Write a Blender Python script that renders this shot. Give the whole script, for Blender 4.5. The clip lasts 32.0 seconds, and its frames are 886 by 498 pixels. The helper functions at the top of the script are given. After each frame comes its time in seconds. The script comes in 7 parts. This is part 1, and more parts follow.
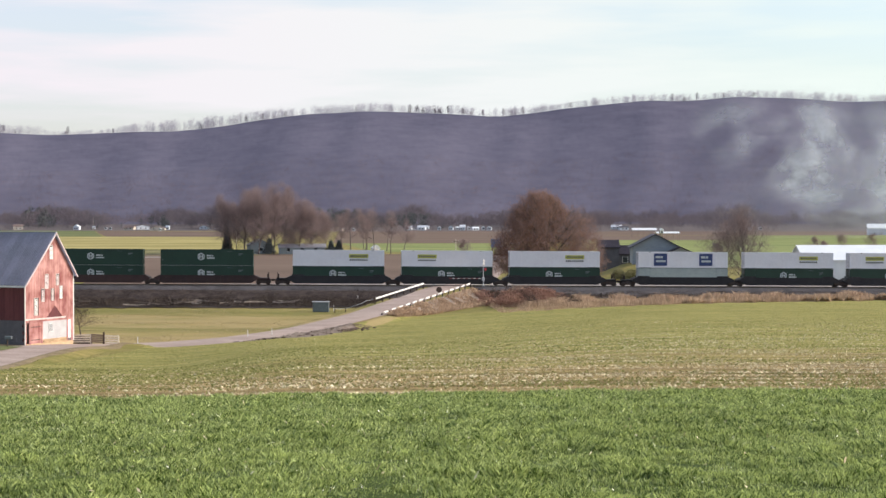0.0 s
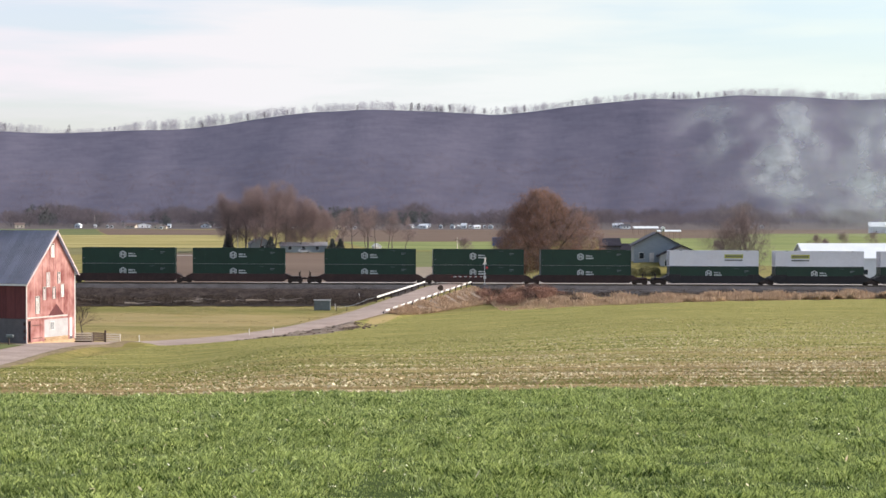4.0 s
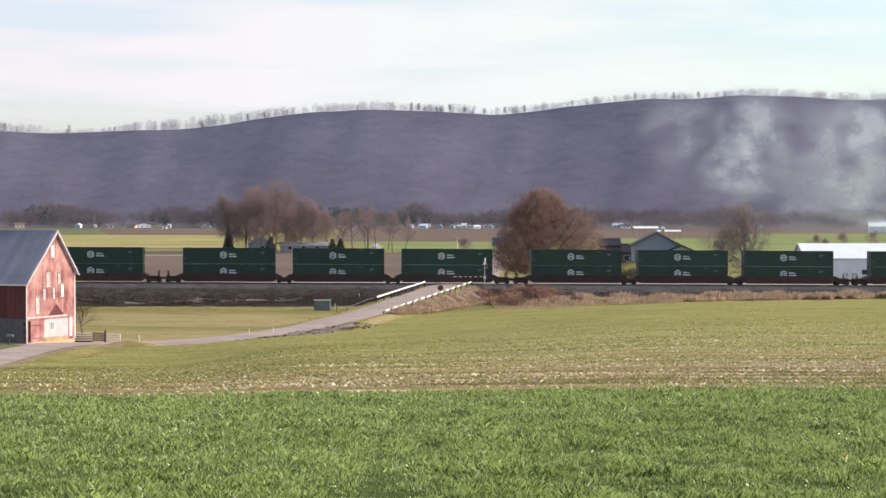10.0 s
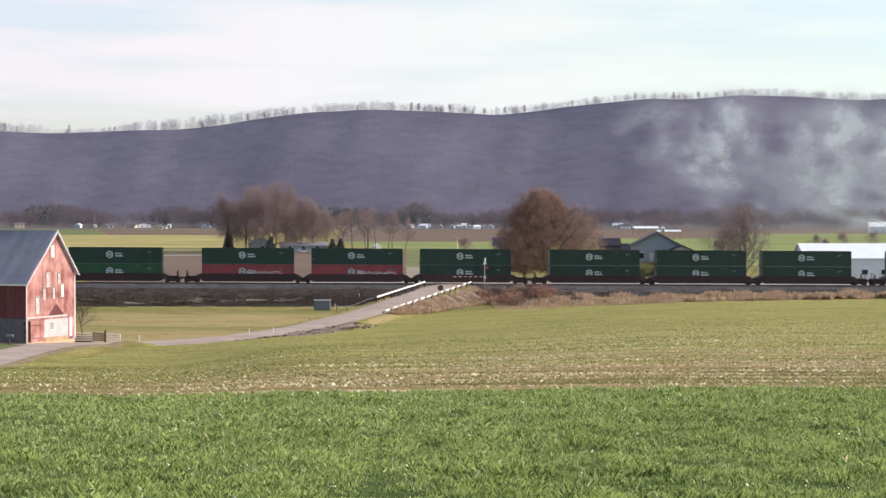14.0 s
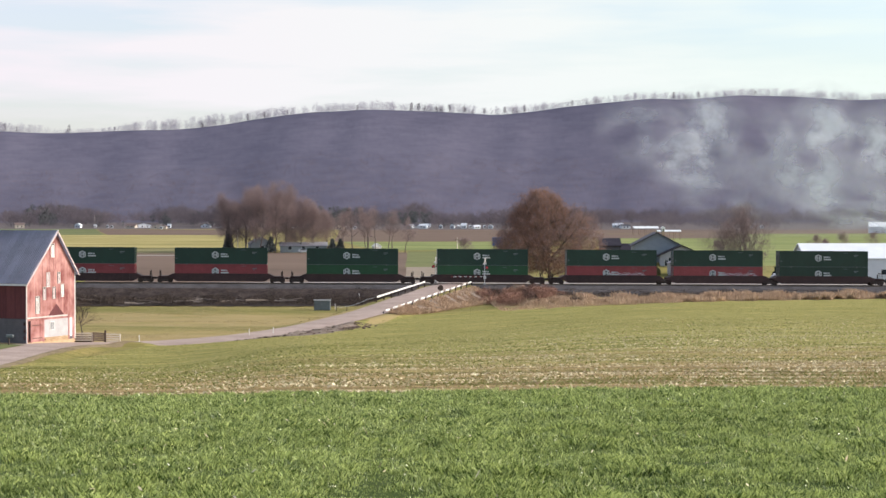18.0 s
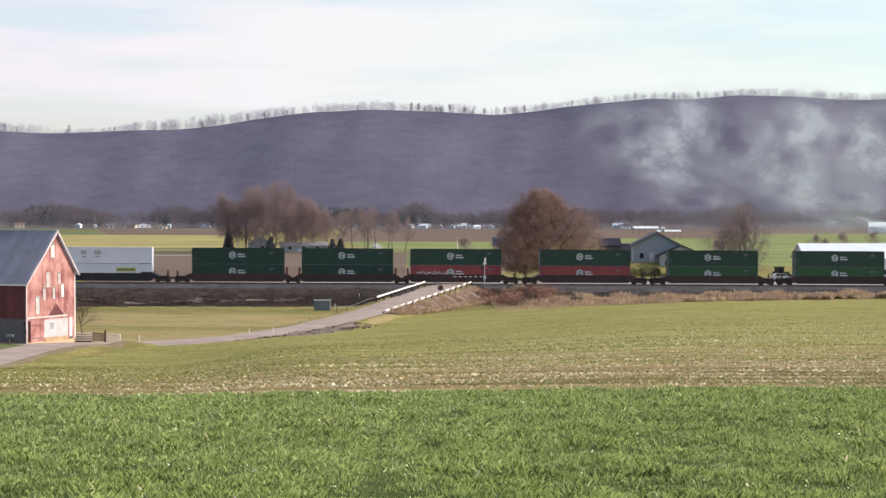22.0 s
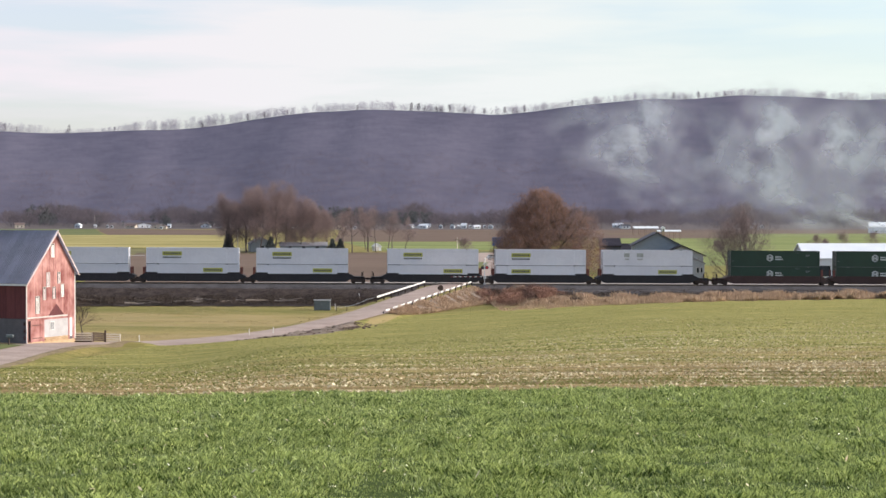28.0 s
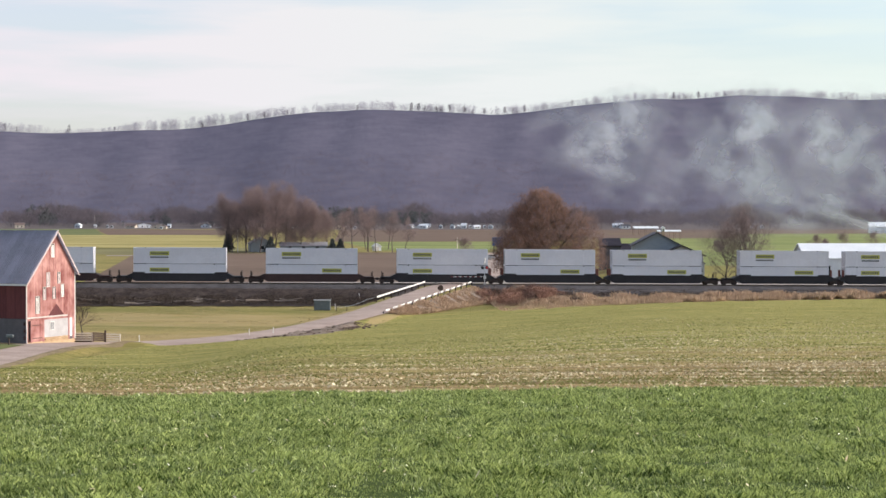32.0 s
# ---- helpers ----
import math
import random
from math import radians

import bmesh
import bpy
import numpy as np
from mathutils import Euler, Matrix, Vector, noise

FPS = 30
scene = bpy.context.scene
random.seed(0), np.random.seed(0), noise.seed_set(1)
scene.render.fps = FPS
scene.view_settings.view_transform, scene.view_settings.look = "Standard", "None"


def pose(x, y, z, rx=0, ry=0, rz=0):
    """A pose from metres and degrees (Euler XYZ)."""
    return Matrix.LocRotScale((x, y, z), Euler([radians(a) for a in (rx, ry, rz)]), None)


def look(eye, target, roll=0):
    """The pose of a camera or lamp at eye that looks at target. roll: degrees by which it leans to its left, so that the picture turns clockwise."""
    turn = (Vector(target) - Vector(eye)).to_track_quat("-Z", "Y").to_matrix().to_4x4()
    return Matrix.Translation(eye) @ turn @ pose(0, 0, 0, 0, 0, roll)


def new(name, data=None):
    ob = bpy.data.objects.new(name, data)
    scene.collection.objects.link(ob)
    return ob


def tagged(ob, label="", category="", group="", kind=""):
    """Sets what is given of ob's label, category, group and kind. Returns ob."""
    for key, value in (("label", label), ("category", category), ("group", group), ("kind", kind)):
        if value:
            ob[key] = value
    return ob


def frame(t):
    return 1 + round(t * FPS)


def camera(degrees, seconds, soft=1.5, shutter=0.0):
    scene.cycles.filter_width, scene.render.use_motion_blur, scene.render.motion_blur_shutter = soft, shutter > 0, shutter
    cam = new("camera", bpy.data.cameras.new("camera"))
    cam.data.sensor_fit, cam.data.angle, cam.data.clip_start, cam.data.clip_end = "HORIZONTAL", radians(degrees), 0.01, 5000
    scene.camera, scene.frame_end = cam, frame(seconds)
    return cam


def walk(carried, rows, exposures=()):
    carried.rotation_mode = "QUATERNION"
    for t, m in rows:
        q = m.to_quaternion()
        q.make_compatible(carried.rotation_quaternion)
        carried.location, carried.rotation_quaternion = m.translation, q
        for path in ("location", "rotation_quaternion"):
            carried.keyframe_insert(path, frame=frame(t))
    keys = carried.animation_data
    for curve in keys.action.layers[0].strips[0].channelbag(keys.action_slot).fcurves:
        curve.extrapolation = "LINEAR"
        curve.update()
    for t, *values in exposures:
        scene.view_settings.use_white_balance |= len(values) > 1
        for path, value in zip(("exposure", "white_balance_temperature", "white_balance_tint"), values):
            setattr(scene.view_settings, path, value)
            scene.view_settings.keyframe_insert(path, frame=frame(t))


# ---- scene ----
# ---- camera and its stand ----
EYE = (0.0, 0.0, 11.5)
cam = camera(30.0, 32.0, soft=1.5)
walk(cam, [(0.0, pose(*EYE, 89.022, 0, -0.049)), (0.4, pose(*EYE, 89.022, 0, -0.049)), (0.5, pose(*EYE, 88.963, 0, 0)), (32.0, pose(*EYE, 88.963, 0, 0))],
     exposures=[(t, e, 6300, 12) for t, e in ((0, 0.15), (3, 0.16), (6, 0.18), (14, 0.18), (20, 0.17), (25, 0.15), (28, 0.12), (32, 0.07))])

# ---- world, sun and exposure ----
SUN_AZ, SUN_EL = radians(2), radians(27)     # measured from +x towards +y
world = bpy.data.worlds.new("sky")
scene.world = world
world.use_nodes = True
wt = world.node_tree
wt.nodes.clear()
w_out = wt.nodes.new("ShaderNodeOutputWorld")
w_bg = wt.nodes.new("ShaderNodeBackground")
w_sky = wt.nodes.new("ShaderNodeTexSky")
w_sky.sky_type = "NISHITA"
w_sky.sun_disc = False
w_sky.sun_elevation = SUN_EL
w_sky.sun_rotation = radians(90) - SUN_AZ
w_sky.dust_density = 2.0
w_scale = wt.nodes.new("ShaderNodeVectorMath")
w_scale.operation = "SCALE"
w_scale.inputs["Scale"].default_value = 0.2
wt.links.new(w_sky.outputs[0], w_scale.inputs[0])
w_tc = wt.nodes.new("ShaderNodeTexCoord")
w_map = wt.nodes.new("ShaderNodeMapping")
w_map.inputs["Scale"].default_value = (3.0, 3.0, 26.0)
w_map.inputs["Rotation"].default_value = (0, radians(4), 0)
wt.links.new(w_tc.outputs["Generated"], w_map.inputs["Vector"])
w_noise = wt.nodes.new("ShaderNodeTexNoise")
w_noise.inputs["Scale"].default_value = 1.6
w_noise.inputs["Detail"].default_value = 5
wt.links.new(w_map.outputs[0], w_noise.inputs["Vector"])
w_ramp = wt.nodes.new("ShaderNodeValToRGB")
w_ramp.color_ramp.elements[0].position, w_ramp.color_ramp.elements[0].color = 0.38, (0.42, 0.42, 0.42, 1)
w_ramp.color_ramp.elements[1].position, w_ramp.color_ramp.elements[1].color = 0.6, (1, 1, 1, 1)
wt.links.new(w_noise.outputs["Fac"], w_ramp.inputs[0])
w_mix = wt.nodes.new("ShaderNodeMix")
w_mix.data_type = "RGBA"
w_sep = wt.nodes.new("ShaderNodeSeparateXYZ")
wt.links.new(w_tc.outputs["Generated"], w_sep.inputs[0])
w_tint = wt.nodes.new("ShaderNodeValToRGB")          # the cloud bank brightens towards the sun's side
w_tint.color_ramp.elements[0].position, w_tint.color_ramp.elements[0].color = 0.0, (0.85, 0.785, 0.805, 1)
w_tint.color_ramp.elements[1].position, w_tint.color_ramp.elements[1].color = 1.0, (0.81, 0.895, 0.815, 1)
w_across = wt.nodes.new("ShaderNodeMapRange")
w_across.inputs["From Min"].default_value, w_across.inputs["From Max"].default_value = -0.26, 0.26
wt.links.new(w_sep.outputs["X"], w_across.inputs["Value"])
wt.links.new(w_across.outputs[0], w_tint.inputs[0])
wt.links.new(w_tint.outputs[0], w_mix.inputs["B"])
w_side = wt.nodes.new("ShaderNodeMapRange")          # the cloud bank lies ahead; behind it the sky is clear
w_side.interpolation_type = "SMOOTHSTEP"
w_side.inputs["From Min"].default_value, w_side.inputs["From Max"].default_value = -0.15, 0.6
w_side.inputs["To Min"].default_value, w_side.inputs["To Max"].default_value = 0.2, 1.0
wt.links.new(w_sep.outputs["Y"], w_side.inputs["Value"])
w_mul = wt.nodes.new("ShaderNodeMath")
w_mul.operation = "MULTIPLY"
wt.links.new(w_ramp.outputs[0], w_mul.inputs[0])
wt.links.new(w_side.outputs[0], w_mul.inputs[1])
wt.links.new(w_mul.outputs[0], w_mix.inputs["Factor"])
wt.links.new(w_scale.outputs[0], w_mix.inputs["A"])
wt.links.new(w_mix.outputs["Result"], w_bg.inputs["Color"])
wt.links.new(w_bg.outputs[0], w_out.inputs[0])

sun = new("sun", bpy.data.lights.new("sun", "SUN"))
sun.data.energy, sun.data.angle, sun.data.color = 3.8, radians(0.6), (1.0, 0.93, 0.82)
sun.matrix_world = look((math.cos(SUN_AZ) * math.cos(SUN_EL) * 100, math.sin(SUN_AZ) * math.cos(SUN_EL) * 100, math.sin(SUN_EL) * 100), (0, 0, 0))


# ---- materials ----
def material(name, low, high, rough=0.8, scale=3.0, fine=30.0, bump=0.2, metal=0.0, spread=0.18, per_object=0.0, island=0.0, coords="Object", stretch=(1, 1, 1), through_light=0.0):
    """A surface between two colours, mottled at two scales, with fine relief."""
    m = bpy.data.materials.new(name)
    m.use_nodes = True
    t = m.node_tree
    p = t.nodes["Principled BSDF"]
    p.inputs["Roughness"].default_value, p.inputs["Metallic"].default_value = rough, metal
    p.inputs["Specular IOR Level"].default_value = 0.12 if rough > 0.89 else 0.5
    tc = t.nodes.new("ShaderNodeTexCoord")
    mp = t.nodes.new("ShaderNodeMapping")
    mp.inputs["Scale"].default_value = stretch
    t.links.new(tc.outputs[coords], mp.inputs["Vector"])
    a, b = t.nodes.new("ShaderNodeTexNoise"), t.nodes.new("ShaderNodeTexNoise")
    for n, s, d in ((a, scale, 4), (b, fine, 6)):
        n.inputs["Scale"].default_value, n.inputs["Detail"].default_value = s, d
        t.links.new(mp.outputs[0], n.inputs["Vector"])
    add = t.nodes.new("ShaderNodeMath")
    add.operation = "ADD"
    t.links.new(a.outputs["Fac"], add.inputs[0])
    t.links.new(b.outputs["Fac"], add.inputs[1])
    last = add
    if per_object or island:
        src = t.nodes.new("ShaderNodeObjectInfo" if per_object else "ShaderNodeNewGeometry")
        mul = t.nodes.new("ShaderNodeMath")
        mul.operation = "MULTIPLY_ADD"
        mul.inputs[1].default_value = per_object or island
        t.links.new(src.outputs["Random" if per_object else "Random Per Island"], mul.inputs[0])
        t.links.new(add.outputs[0], mul.inputs[2])
        last = mul
    half = t.nodes.new("ShaderNodeMath")
    half.operation = "MULTIPLY"
    half.inputs[1].default_value = 1 / (2 + (per_object or island))
    t.links.new(last.outputs[0], half.inputs[0])
    ramp = t.nodes.new("ShaderNodeValToRGB")
    e = ramp.color_ramp.elements
    e[0].position, e[0].color = 0.5 - spread, (*low, 1)
    e[1].position, e[1].color = 0.5 + spread, (*high, 1)
    t.links.new(half.outputs[0], ramp.inputs[0])
    t.links.new(ramp.outputs[0], p.inputs["Base Color"])
    if bump:
        bp = t.nodes.new("ShaderNodeBump")
        bp.inputs["Strength"].default_value = bump
        t.links.new(b.outputs["Fac"], bp.inputs["Height"])
        t.links.new(bp.outputs[0], p.inputs["Normal"])
    if through_light:
        tr = t.nodes.new("ShaderNodeBsdfTranslucent")
        mx = t.nodes.new("ShaderNodeMixShader")
        mx.inputs[0].default_value = through_light
        t.links.new(ramp.outputs[0], tr.inputs["Color"])
        t.links.new(p.outputs[0], mx.inputs[1])
        t.links.new(tr.outputs[0], mx.inputs[2])
        t.links.new(mx.outputs[0], t.nodes["Material Output"].inputs["Surface"])
    return m


M = {}
M["meadow"] = material("meadow", (0.115, 0.128, 0.025), (0.35, 0.265, 0.10), 0.95, 0.045, 1.2, 0.3, spread=0.15, stretch=(0.15, 1.7, 1))
M["wheat_soil"] = material("wheat_soil", (0.035, 0.055, 0.010), (0.08, 0.11, 0.02), 0.95, 0.8, 9, 0.6)
M["wheat"] = material("wheat", (0.058, 0.098, 0.016), (0.535, 0.61, 0.205), 0.25, 0.5, 5.0, 0, island=1.8, spread=0.16, through_light=0.35)
M["wheat"].node_tree.nodes["Principled BSDF"].inputs["Specular IOR Level"].default_value = 0.75
M["shoots"] = material("shoots", (0.15, 0.165, 0.035), (0.27, 0.27, 0.08), 0.6, 0.3, 2.0, 0, island=0.8, through_light=0.4)
M["meadow_tuft"] = material("meadow_tuft", (0.25, 0.225, 0.085), (0.46, 0.36, 0.20), 0.8, 0.05, 0.5, 0, island=0.5, through_light=0.3)
M["straw"] = material("straw", (0.38, 0.28, 0.14), (0.88, 0.76, 0.50), 0.6, 0.3, 3, 0, island=1.0)
M["dry_grass"] = material("dry_grass", (0.26, 0.172, 0.112), (0.61, 0.44, 0.295), 0.8, 0.3, 2, 0, island=0.9, through_light=0.25)
M["red_brush"] = material("red_brush", (0.15, 0.072, 0.050), (0.42, 0.225, 0.155), 0.85, 0.3, 2, 0, island=0.9)
M["brown_brush"] = material("brown_brush", (0.10, 0.078, 0.062), (0.25, 0.195, 0.155), 0.9, 0.3, 2, 0, island=0.8)
M["dark_brush"] = material("dark_brush", (0.03, 0.023, 0.02), (0.12, 0.09, 0.073), 0.9, 0.3, 2, 0, island=0.9)
M["brush_soil"] = material("brush_soil", (0.022, 0.017, 0.016), (0.095, 0.073, 0.064), 0.95, 0.8, 5, 0.9, spread=0.15)
M["ballast"] = material("ballast", (0.050, 0.045, 0.047), (0.132, 0.121, 0.122), 0.9, 0.5, 5, 0.8)
M["asphalt"] = material("asphalt", (0.285, 0.218, 0.19), (0.44, 0.345, 0.295), 0.9, 0.3, 4, 0.3, spread=0.14)
M["gravel"] = material("gravel", (0.19, 0.15, 0.125), (0.36, 0.295, 0.245), 0.95, 0.4, 5, 0.7)
M["brown_field"] = material("brown_field", (0.115, 0.078, 0.057), (0.195, 0.136, 0.104), 0.95, 0.01, 0.2, 0.3, stretch=(0.3, 1.4, 1))
M["yellow_field"] = material("yellow_field", (0.225, 0.195, 0.060), (0.44, 0.365, 0.15), 0.95, 0.018, 0.12, 0.3, spread=0.13, stretch=(0.3, 1.2, 1))
M["green_field"] = material("green_field", (0.135, 0.168, 0.052), (0.27, 0.29, 0.105), 0.95, 0.018, 0.12, 0.3, spread=0.13, stretch=(0.3, 1.2, 1))
M["dull_green_field"] = material("dull_green_field", (0.105, 0.125, 0.045), (0.175, 0.185, 0.075), 0.95, 0.008, 0.1, 0.3, stretch=(0.3, 1.4, 1))
M["valley"] = material("valley", (0.15, 0.14, 0.06), (0.25, 0.22, 0.10), 0.95, 0.006, 0.08, 0.3, stretch=(0.3, 1.2, 1))
# Hill and its woods: purple-blue distance haze is mixed into these colours.
M["hazed_hill_floor"] = material("hazed_hill_floor", (0.084, 0.0805, 0.118), (0.153, 0.139, 0.183), 1.0, 0.007, 0.05, 0, spread=0.24, stretch=(0.6, 0.5, 1.7))
M["hazed_far_wood"] = material("hazed_far_wood", (0.129, 0.121, 0.168), (0.188, 0.174, 0.222), 0.95, 0.008, 0.05, 0, island=0.2, through_light=0.6, stretch=(0.6, 0.4, 1.7))
M["hazed_foot_wood"] = material("hazed_foot_wood", (0.148, 0.119, 0.136), (0.235, 0.184, 0.196), 0.95, 0.01, 0.05, 0, island=0.3, through_light=0.6)
M["dead_wood"] = material("dead_wood", (0.17, 0.135, 0.115), (0.36, 0.30, 0.25), 0.9, 1.5, 9, 0.3)
M["dull_roof"] = material("dull_roof", (0.22, 0.21, 0.24), (0.34, 0.325, 0.35), 0.8, 0.4, 5, 0.1)
M["pale_gravel"] = material("pale_gravel", (0.23, 0.20, 0.18), (0.37, 0.325, 0.295), 0.95, 0.3, 4, 0.5)
M["slate_roof"] = material("slate_roof", (0.020, 0.018, 0.026), (0.045, 0.041, 0.055), 0.9, 0.8, 8, 0.2)
M["bank_earth"] = material("bank_earth", (0.13, 0.098, 0.08), (0.27, 0.215, 0.175), 0.95, 0.5, 4, 0.6, spread=0.15)
M["drive_soil"] = material("drive_soil", (0.155, 0.118, 0.070), (0.30, 0.232, 0.135), 0.95, 0.5, 4, 0.6, spread=0.15)
M["clod"] = material("clod", (0.075, 0.052, 0.044), (0.19, 0.138, 0.112), 0.95, 0.8, 6, 0.6, island=0.6)
M["data_grey"] = material("data_grey", (0.088, 0.104, 0.108), (0.152, 0.172, 0.182), 0.6, 2, 15, 0)
# Ridge twigs, village trees and evergreens: paled and greyed to paint in haze.
M["hazed_ridge_wood"] = material("hazed_ridge_wood", (0.36, 0.34, 0.39), (0.58, 0.54, 0.59), 0.95, 0.02, 0.1, 0, island=0.4, through_light=0.5)
M["hazed_near_wood"] = material("hazed_near_wood", (0.115, 0.100, 0.118), (0.215, 0.180, 0.190), 0.95, 0.01, 0.1, 0, island=0.4, through_light=0.45)
M["evergreen"] = material("evergreen", (0.072, 0.078, 0.080), (0.118, 0.128, 0.122), 0.9, 0.05, 0.5, 0, island=0.7)
M["bark"] = material("bark", (0.07, 0.055, 0.045), (0.17, 0.135, 0.11), 0.95, 1.5, 14, 0.8, stretch=(1, 1, 0.3))
M["twig"] = material("twig", (0.19, 0.142, 0.132), (0.34, 0.260, 0.238), 0.9, 0.3, 2, 0, island=0.7)
# Mauve, low-contrast wood tones: the grove's aerial haze is in the colour.
M["grove_twig"] = material("grove_twig", (0.215, 0.158, 0.156), (0.36, 0.27, 0.255), 0.9, 0.2, 1.5, 0, island=0.5, through_light=0.4)
M["grove_bark"] = material("grove_bark", (0.115, 0.092, 0.092), (0.20, 0.162, 0.155), 0.95, 1.0, 9, 0.3, through_light=0.25)
M["oak_leaf"] = material("oak_leaf", (0.15, 0.092, 0.070), (0.40, 0.222, 0.150), 0.8, 0.25, 2, 0, island=0.9, through_light=0.45)
M["barn_red"] = material("barn_red", (0.21, 0.055, 0.050), (0.54, 0.285, 0.255), 0.8, 0.4, 1.1, 0.3, per_object=0.16, spread=0.12, stretch=(1, 1, 0.8))
M["whitewash"] = material("whitewash", (0.36, 0.34, 0.345), (0.56, 0.54, 0.54), 0.85, 1.0, 9, 0.3)
M["rake_paint"] = material("rake_paint", (0.46, 0.36, 0.36), (0.66, 0.56, 0.55), 0.75, 1.5, 12, 0.2)
M["rail_cream"] = material("rail_cream", (0.50, 0.42, 0.34), (0.74, 0.65, 0.54), 0.85, 2, 18, 0.3, per_object=0.4)
# Dark copy of barn_red: the long side's shade is painted in.
M["barn_shade_red"] = material("barn_red_shaded", (0.085, 0.021, 0.024), (0.15, 0.04, 0.041), 0.85, 0.7, 7, 0.3, per_object=0.4, stretch=(1, 1, 0.22))
M["white_paint"] = material("white_paint", (0.62, 0.60, 0.57), (0.82, 0.80, 0.77), 0.6, 2, 20, 0.1)
M["old_white"] = material("old_white", (0.42, 0.37, 0.34), (0.74, 0.70, 0.66), 0.75, 1.2, 12, 0.25)
M["stone"] = material("stone", (0.10, 0.094, 0.102), (0.155, 0.145, 0.152), 0.9, 1.5, 14, 0.5, per_object=0.1)
M["tan_stone"] = material("tan_stone", (0.38, 0.25, 0.14), (0.60, 0.44, 0.28), 0.9, 1.5, 14, 0.5, per_object=0.4)
M["barn_metal"] = material("barn_metal", (0.33, 0.335, 0.42), (0.57, 0.575, 0.68), 0.45, 0.5, 6, 0.1, metal=0.1, per_object=0.3, stretch=(1, 1, 0.4))
M["gate_brown"] = material("gate_brown", (0.16, 0.11, 0.085), (0.30, 0.22, 0.17), 0.85, 2, 18, 0.3, per_object=0.4)
M["dark_wood"] = material("dark_wood", (0.05, 0.035, 0.03), (0.12, 0.085, 0.07), 0.9, 2, 20, 0.4, per_object=0.4)
M["grey_wood"] = material("grey_wood", (0.42, 0.37, 0.32), (0.66, 0.60, 0.54), 0.85, 2, 20, 0.4, per_object=0.4)
# Near-black colour for the shade inside the barn and between its boards.
M["dark_gap"] = material("dark_gap", (0.012, 0.010, 0.010), (0.03, 0.025, 0.022), 0.9, 2, 20, 0)
M["box_green"] = material("box_green", (0.002, 0.021, 0.012), (0.005, 0.036, 0.022), 0.5, 0.5, 5, 0.05, per_object=0.35)
M["box_light_green"] = material("box_light_green", (0.006, 0.048, 0.014), (0.012, 0.072, 0.026), 0.5, 0.5, 5, 0.05, per_object=0.35)
M["box_red"] = material("box_red", (0.16, 0.024, 0.027), (0.265, 0.047, 0.051), 0.55, 0.5, 5, 0.05, per_object=0.35)
M["box_white"] = material("box_white", (0.57, 0.565, 0.61), (0.72, 0.715, 0.755), 0.5, 0.4, 5, 0.05, per_object=0.4)
M["box_grey"] = material("box_grey", (0.24, 0.28, 0.27), (0.38, 0.42, 0.40), 0.6, 0.5, 5, 0.1, per_object=0.3)
M["steel_lock"] = material("steel_lock", (0.25, 0.25, 0.26), (0.45, 0.45, 0.46), 0.5, 2, 20, 0.05, metal=0.6)
M["logo_white"] = material("logo_white", (0.36, 0.39, 0.39), (0.50, 0.53, 0.53), 0.6, 2, 15, 0)
M["label_yellow"] = material("label_yellow", (0.34, 0.34, 0.045), (0.46, 0.45, 0.08), 0.6, 2, 15, 0)
M["label_dark"] = material("label_dark", (0.05, 0.06, 0.06), (0.11, 0.12, 0.12), 0.6, 2, 15, 0)
M["label_grey"] = material("label_grey", (0.28, 0.29, 0.27), (0.40, 0.41, 0.38), 0.6, 2, 15, 0)
M["sign_blue"] = material("sign_blue", (0.05, 0.075, 0.15), (0.09, 0.12, 0.21), 0.6, 2, 15, 0)
M["tan_gravel"] = material("tan_gravel", (0.21, 0.165, 0.125), (0.35, 0.285, 0.22), 0.95, 0.2, 3, 0.5)
M["village_earth"] = material("village_earth", (0.095, 0.080, 0.082), (0.165, 0.138, 0.132), 0.95, 0.02, 0.2, 0, stretch=(0.4, 1.2, 1))
M["lawn"] = material("lawn", (0.11, 0.13, 0.045), (0.20, 0.20, 0.085), 0.95, 0.05, 0.6, 0.3)
M["straw_brush"] = material("straw_brush", (0.15, 0.14, 0.06), (0.36, 0.33, 0.17), 0.9, 0.3, 2, 0, island=0.8)
M["label_blue"] = material("label_blue", (0.015, 0.03, 0.11), (0.03, 0.05, 0.16), 0.6, 2, 15, 0)
M["graffiti"] = material("graffiti", (0.35, 0.32, 0.34), (0.6, 0.56, 0.58), 0.7, 2, 15, 0)
M["well_brown"] = material("well_brown", (0.026, 0.013, 0.012), (0.064, 0.031, 0.027), 0.75, 0.8, 8, 0.2, per_object=0.5)
M["well_black"] = material("well_black", (0.011, 0.010, 0.012), (0.032, 0.028, 0.031), 0.75, 0.8, 8, 0.2, per_object=0.5)
M["post_red"] = material("post_red", (0.10, 0.028, 0.022), (0.19, 0.06, 0.045), 0.75, 2, 15, 0.1)
M["truck_iron"] = material("truck_iron", (0.026, 0.017, 0.015), (0.07, 0.044, 0.036), 0.7, 2, 15, 0.2)
M["rail_steel"] = material("rail_steel", (0.10, 0.075, 0.06), (0.22, 0.18, 0.15), 0.45, 2, 15, 0.1, metal=0.5)
M["tie_wood"] = material("tie_wood", (0.05, 0.04, 0.035), (0.12, 0.10, 0.085), 0.95, 2, 15, 0.3, island=0.6)
M["galvanised"] = material("galvanised", (0.45, 0.46, 0.48), (0.62, 0.63, 0.65), 0.45, 2, 15, 0.05, metal=0.5)
M["signal_red"] = material("signal_red", (0.55, 0.03, 0.04), (0.75, 0.06, 0.07), 0.4, 2, 15, 0)
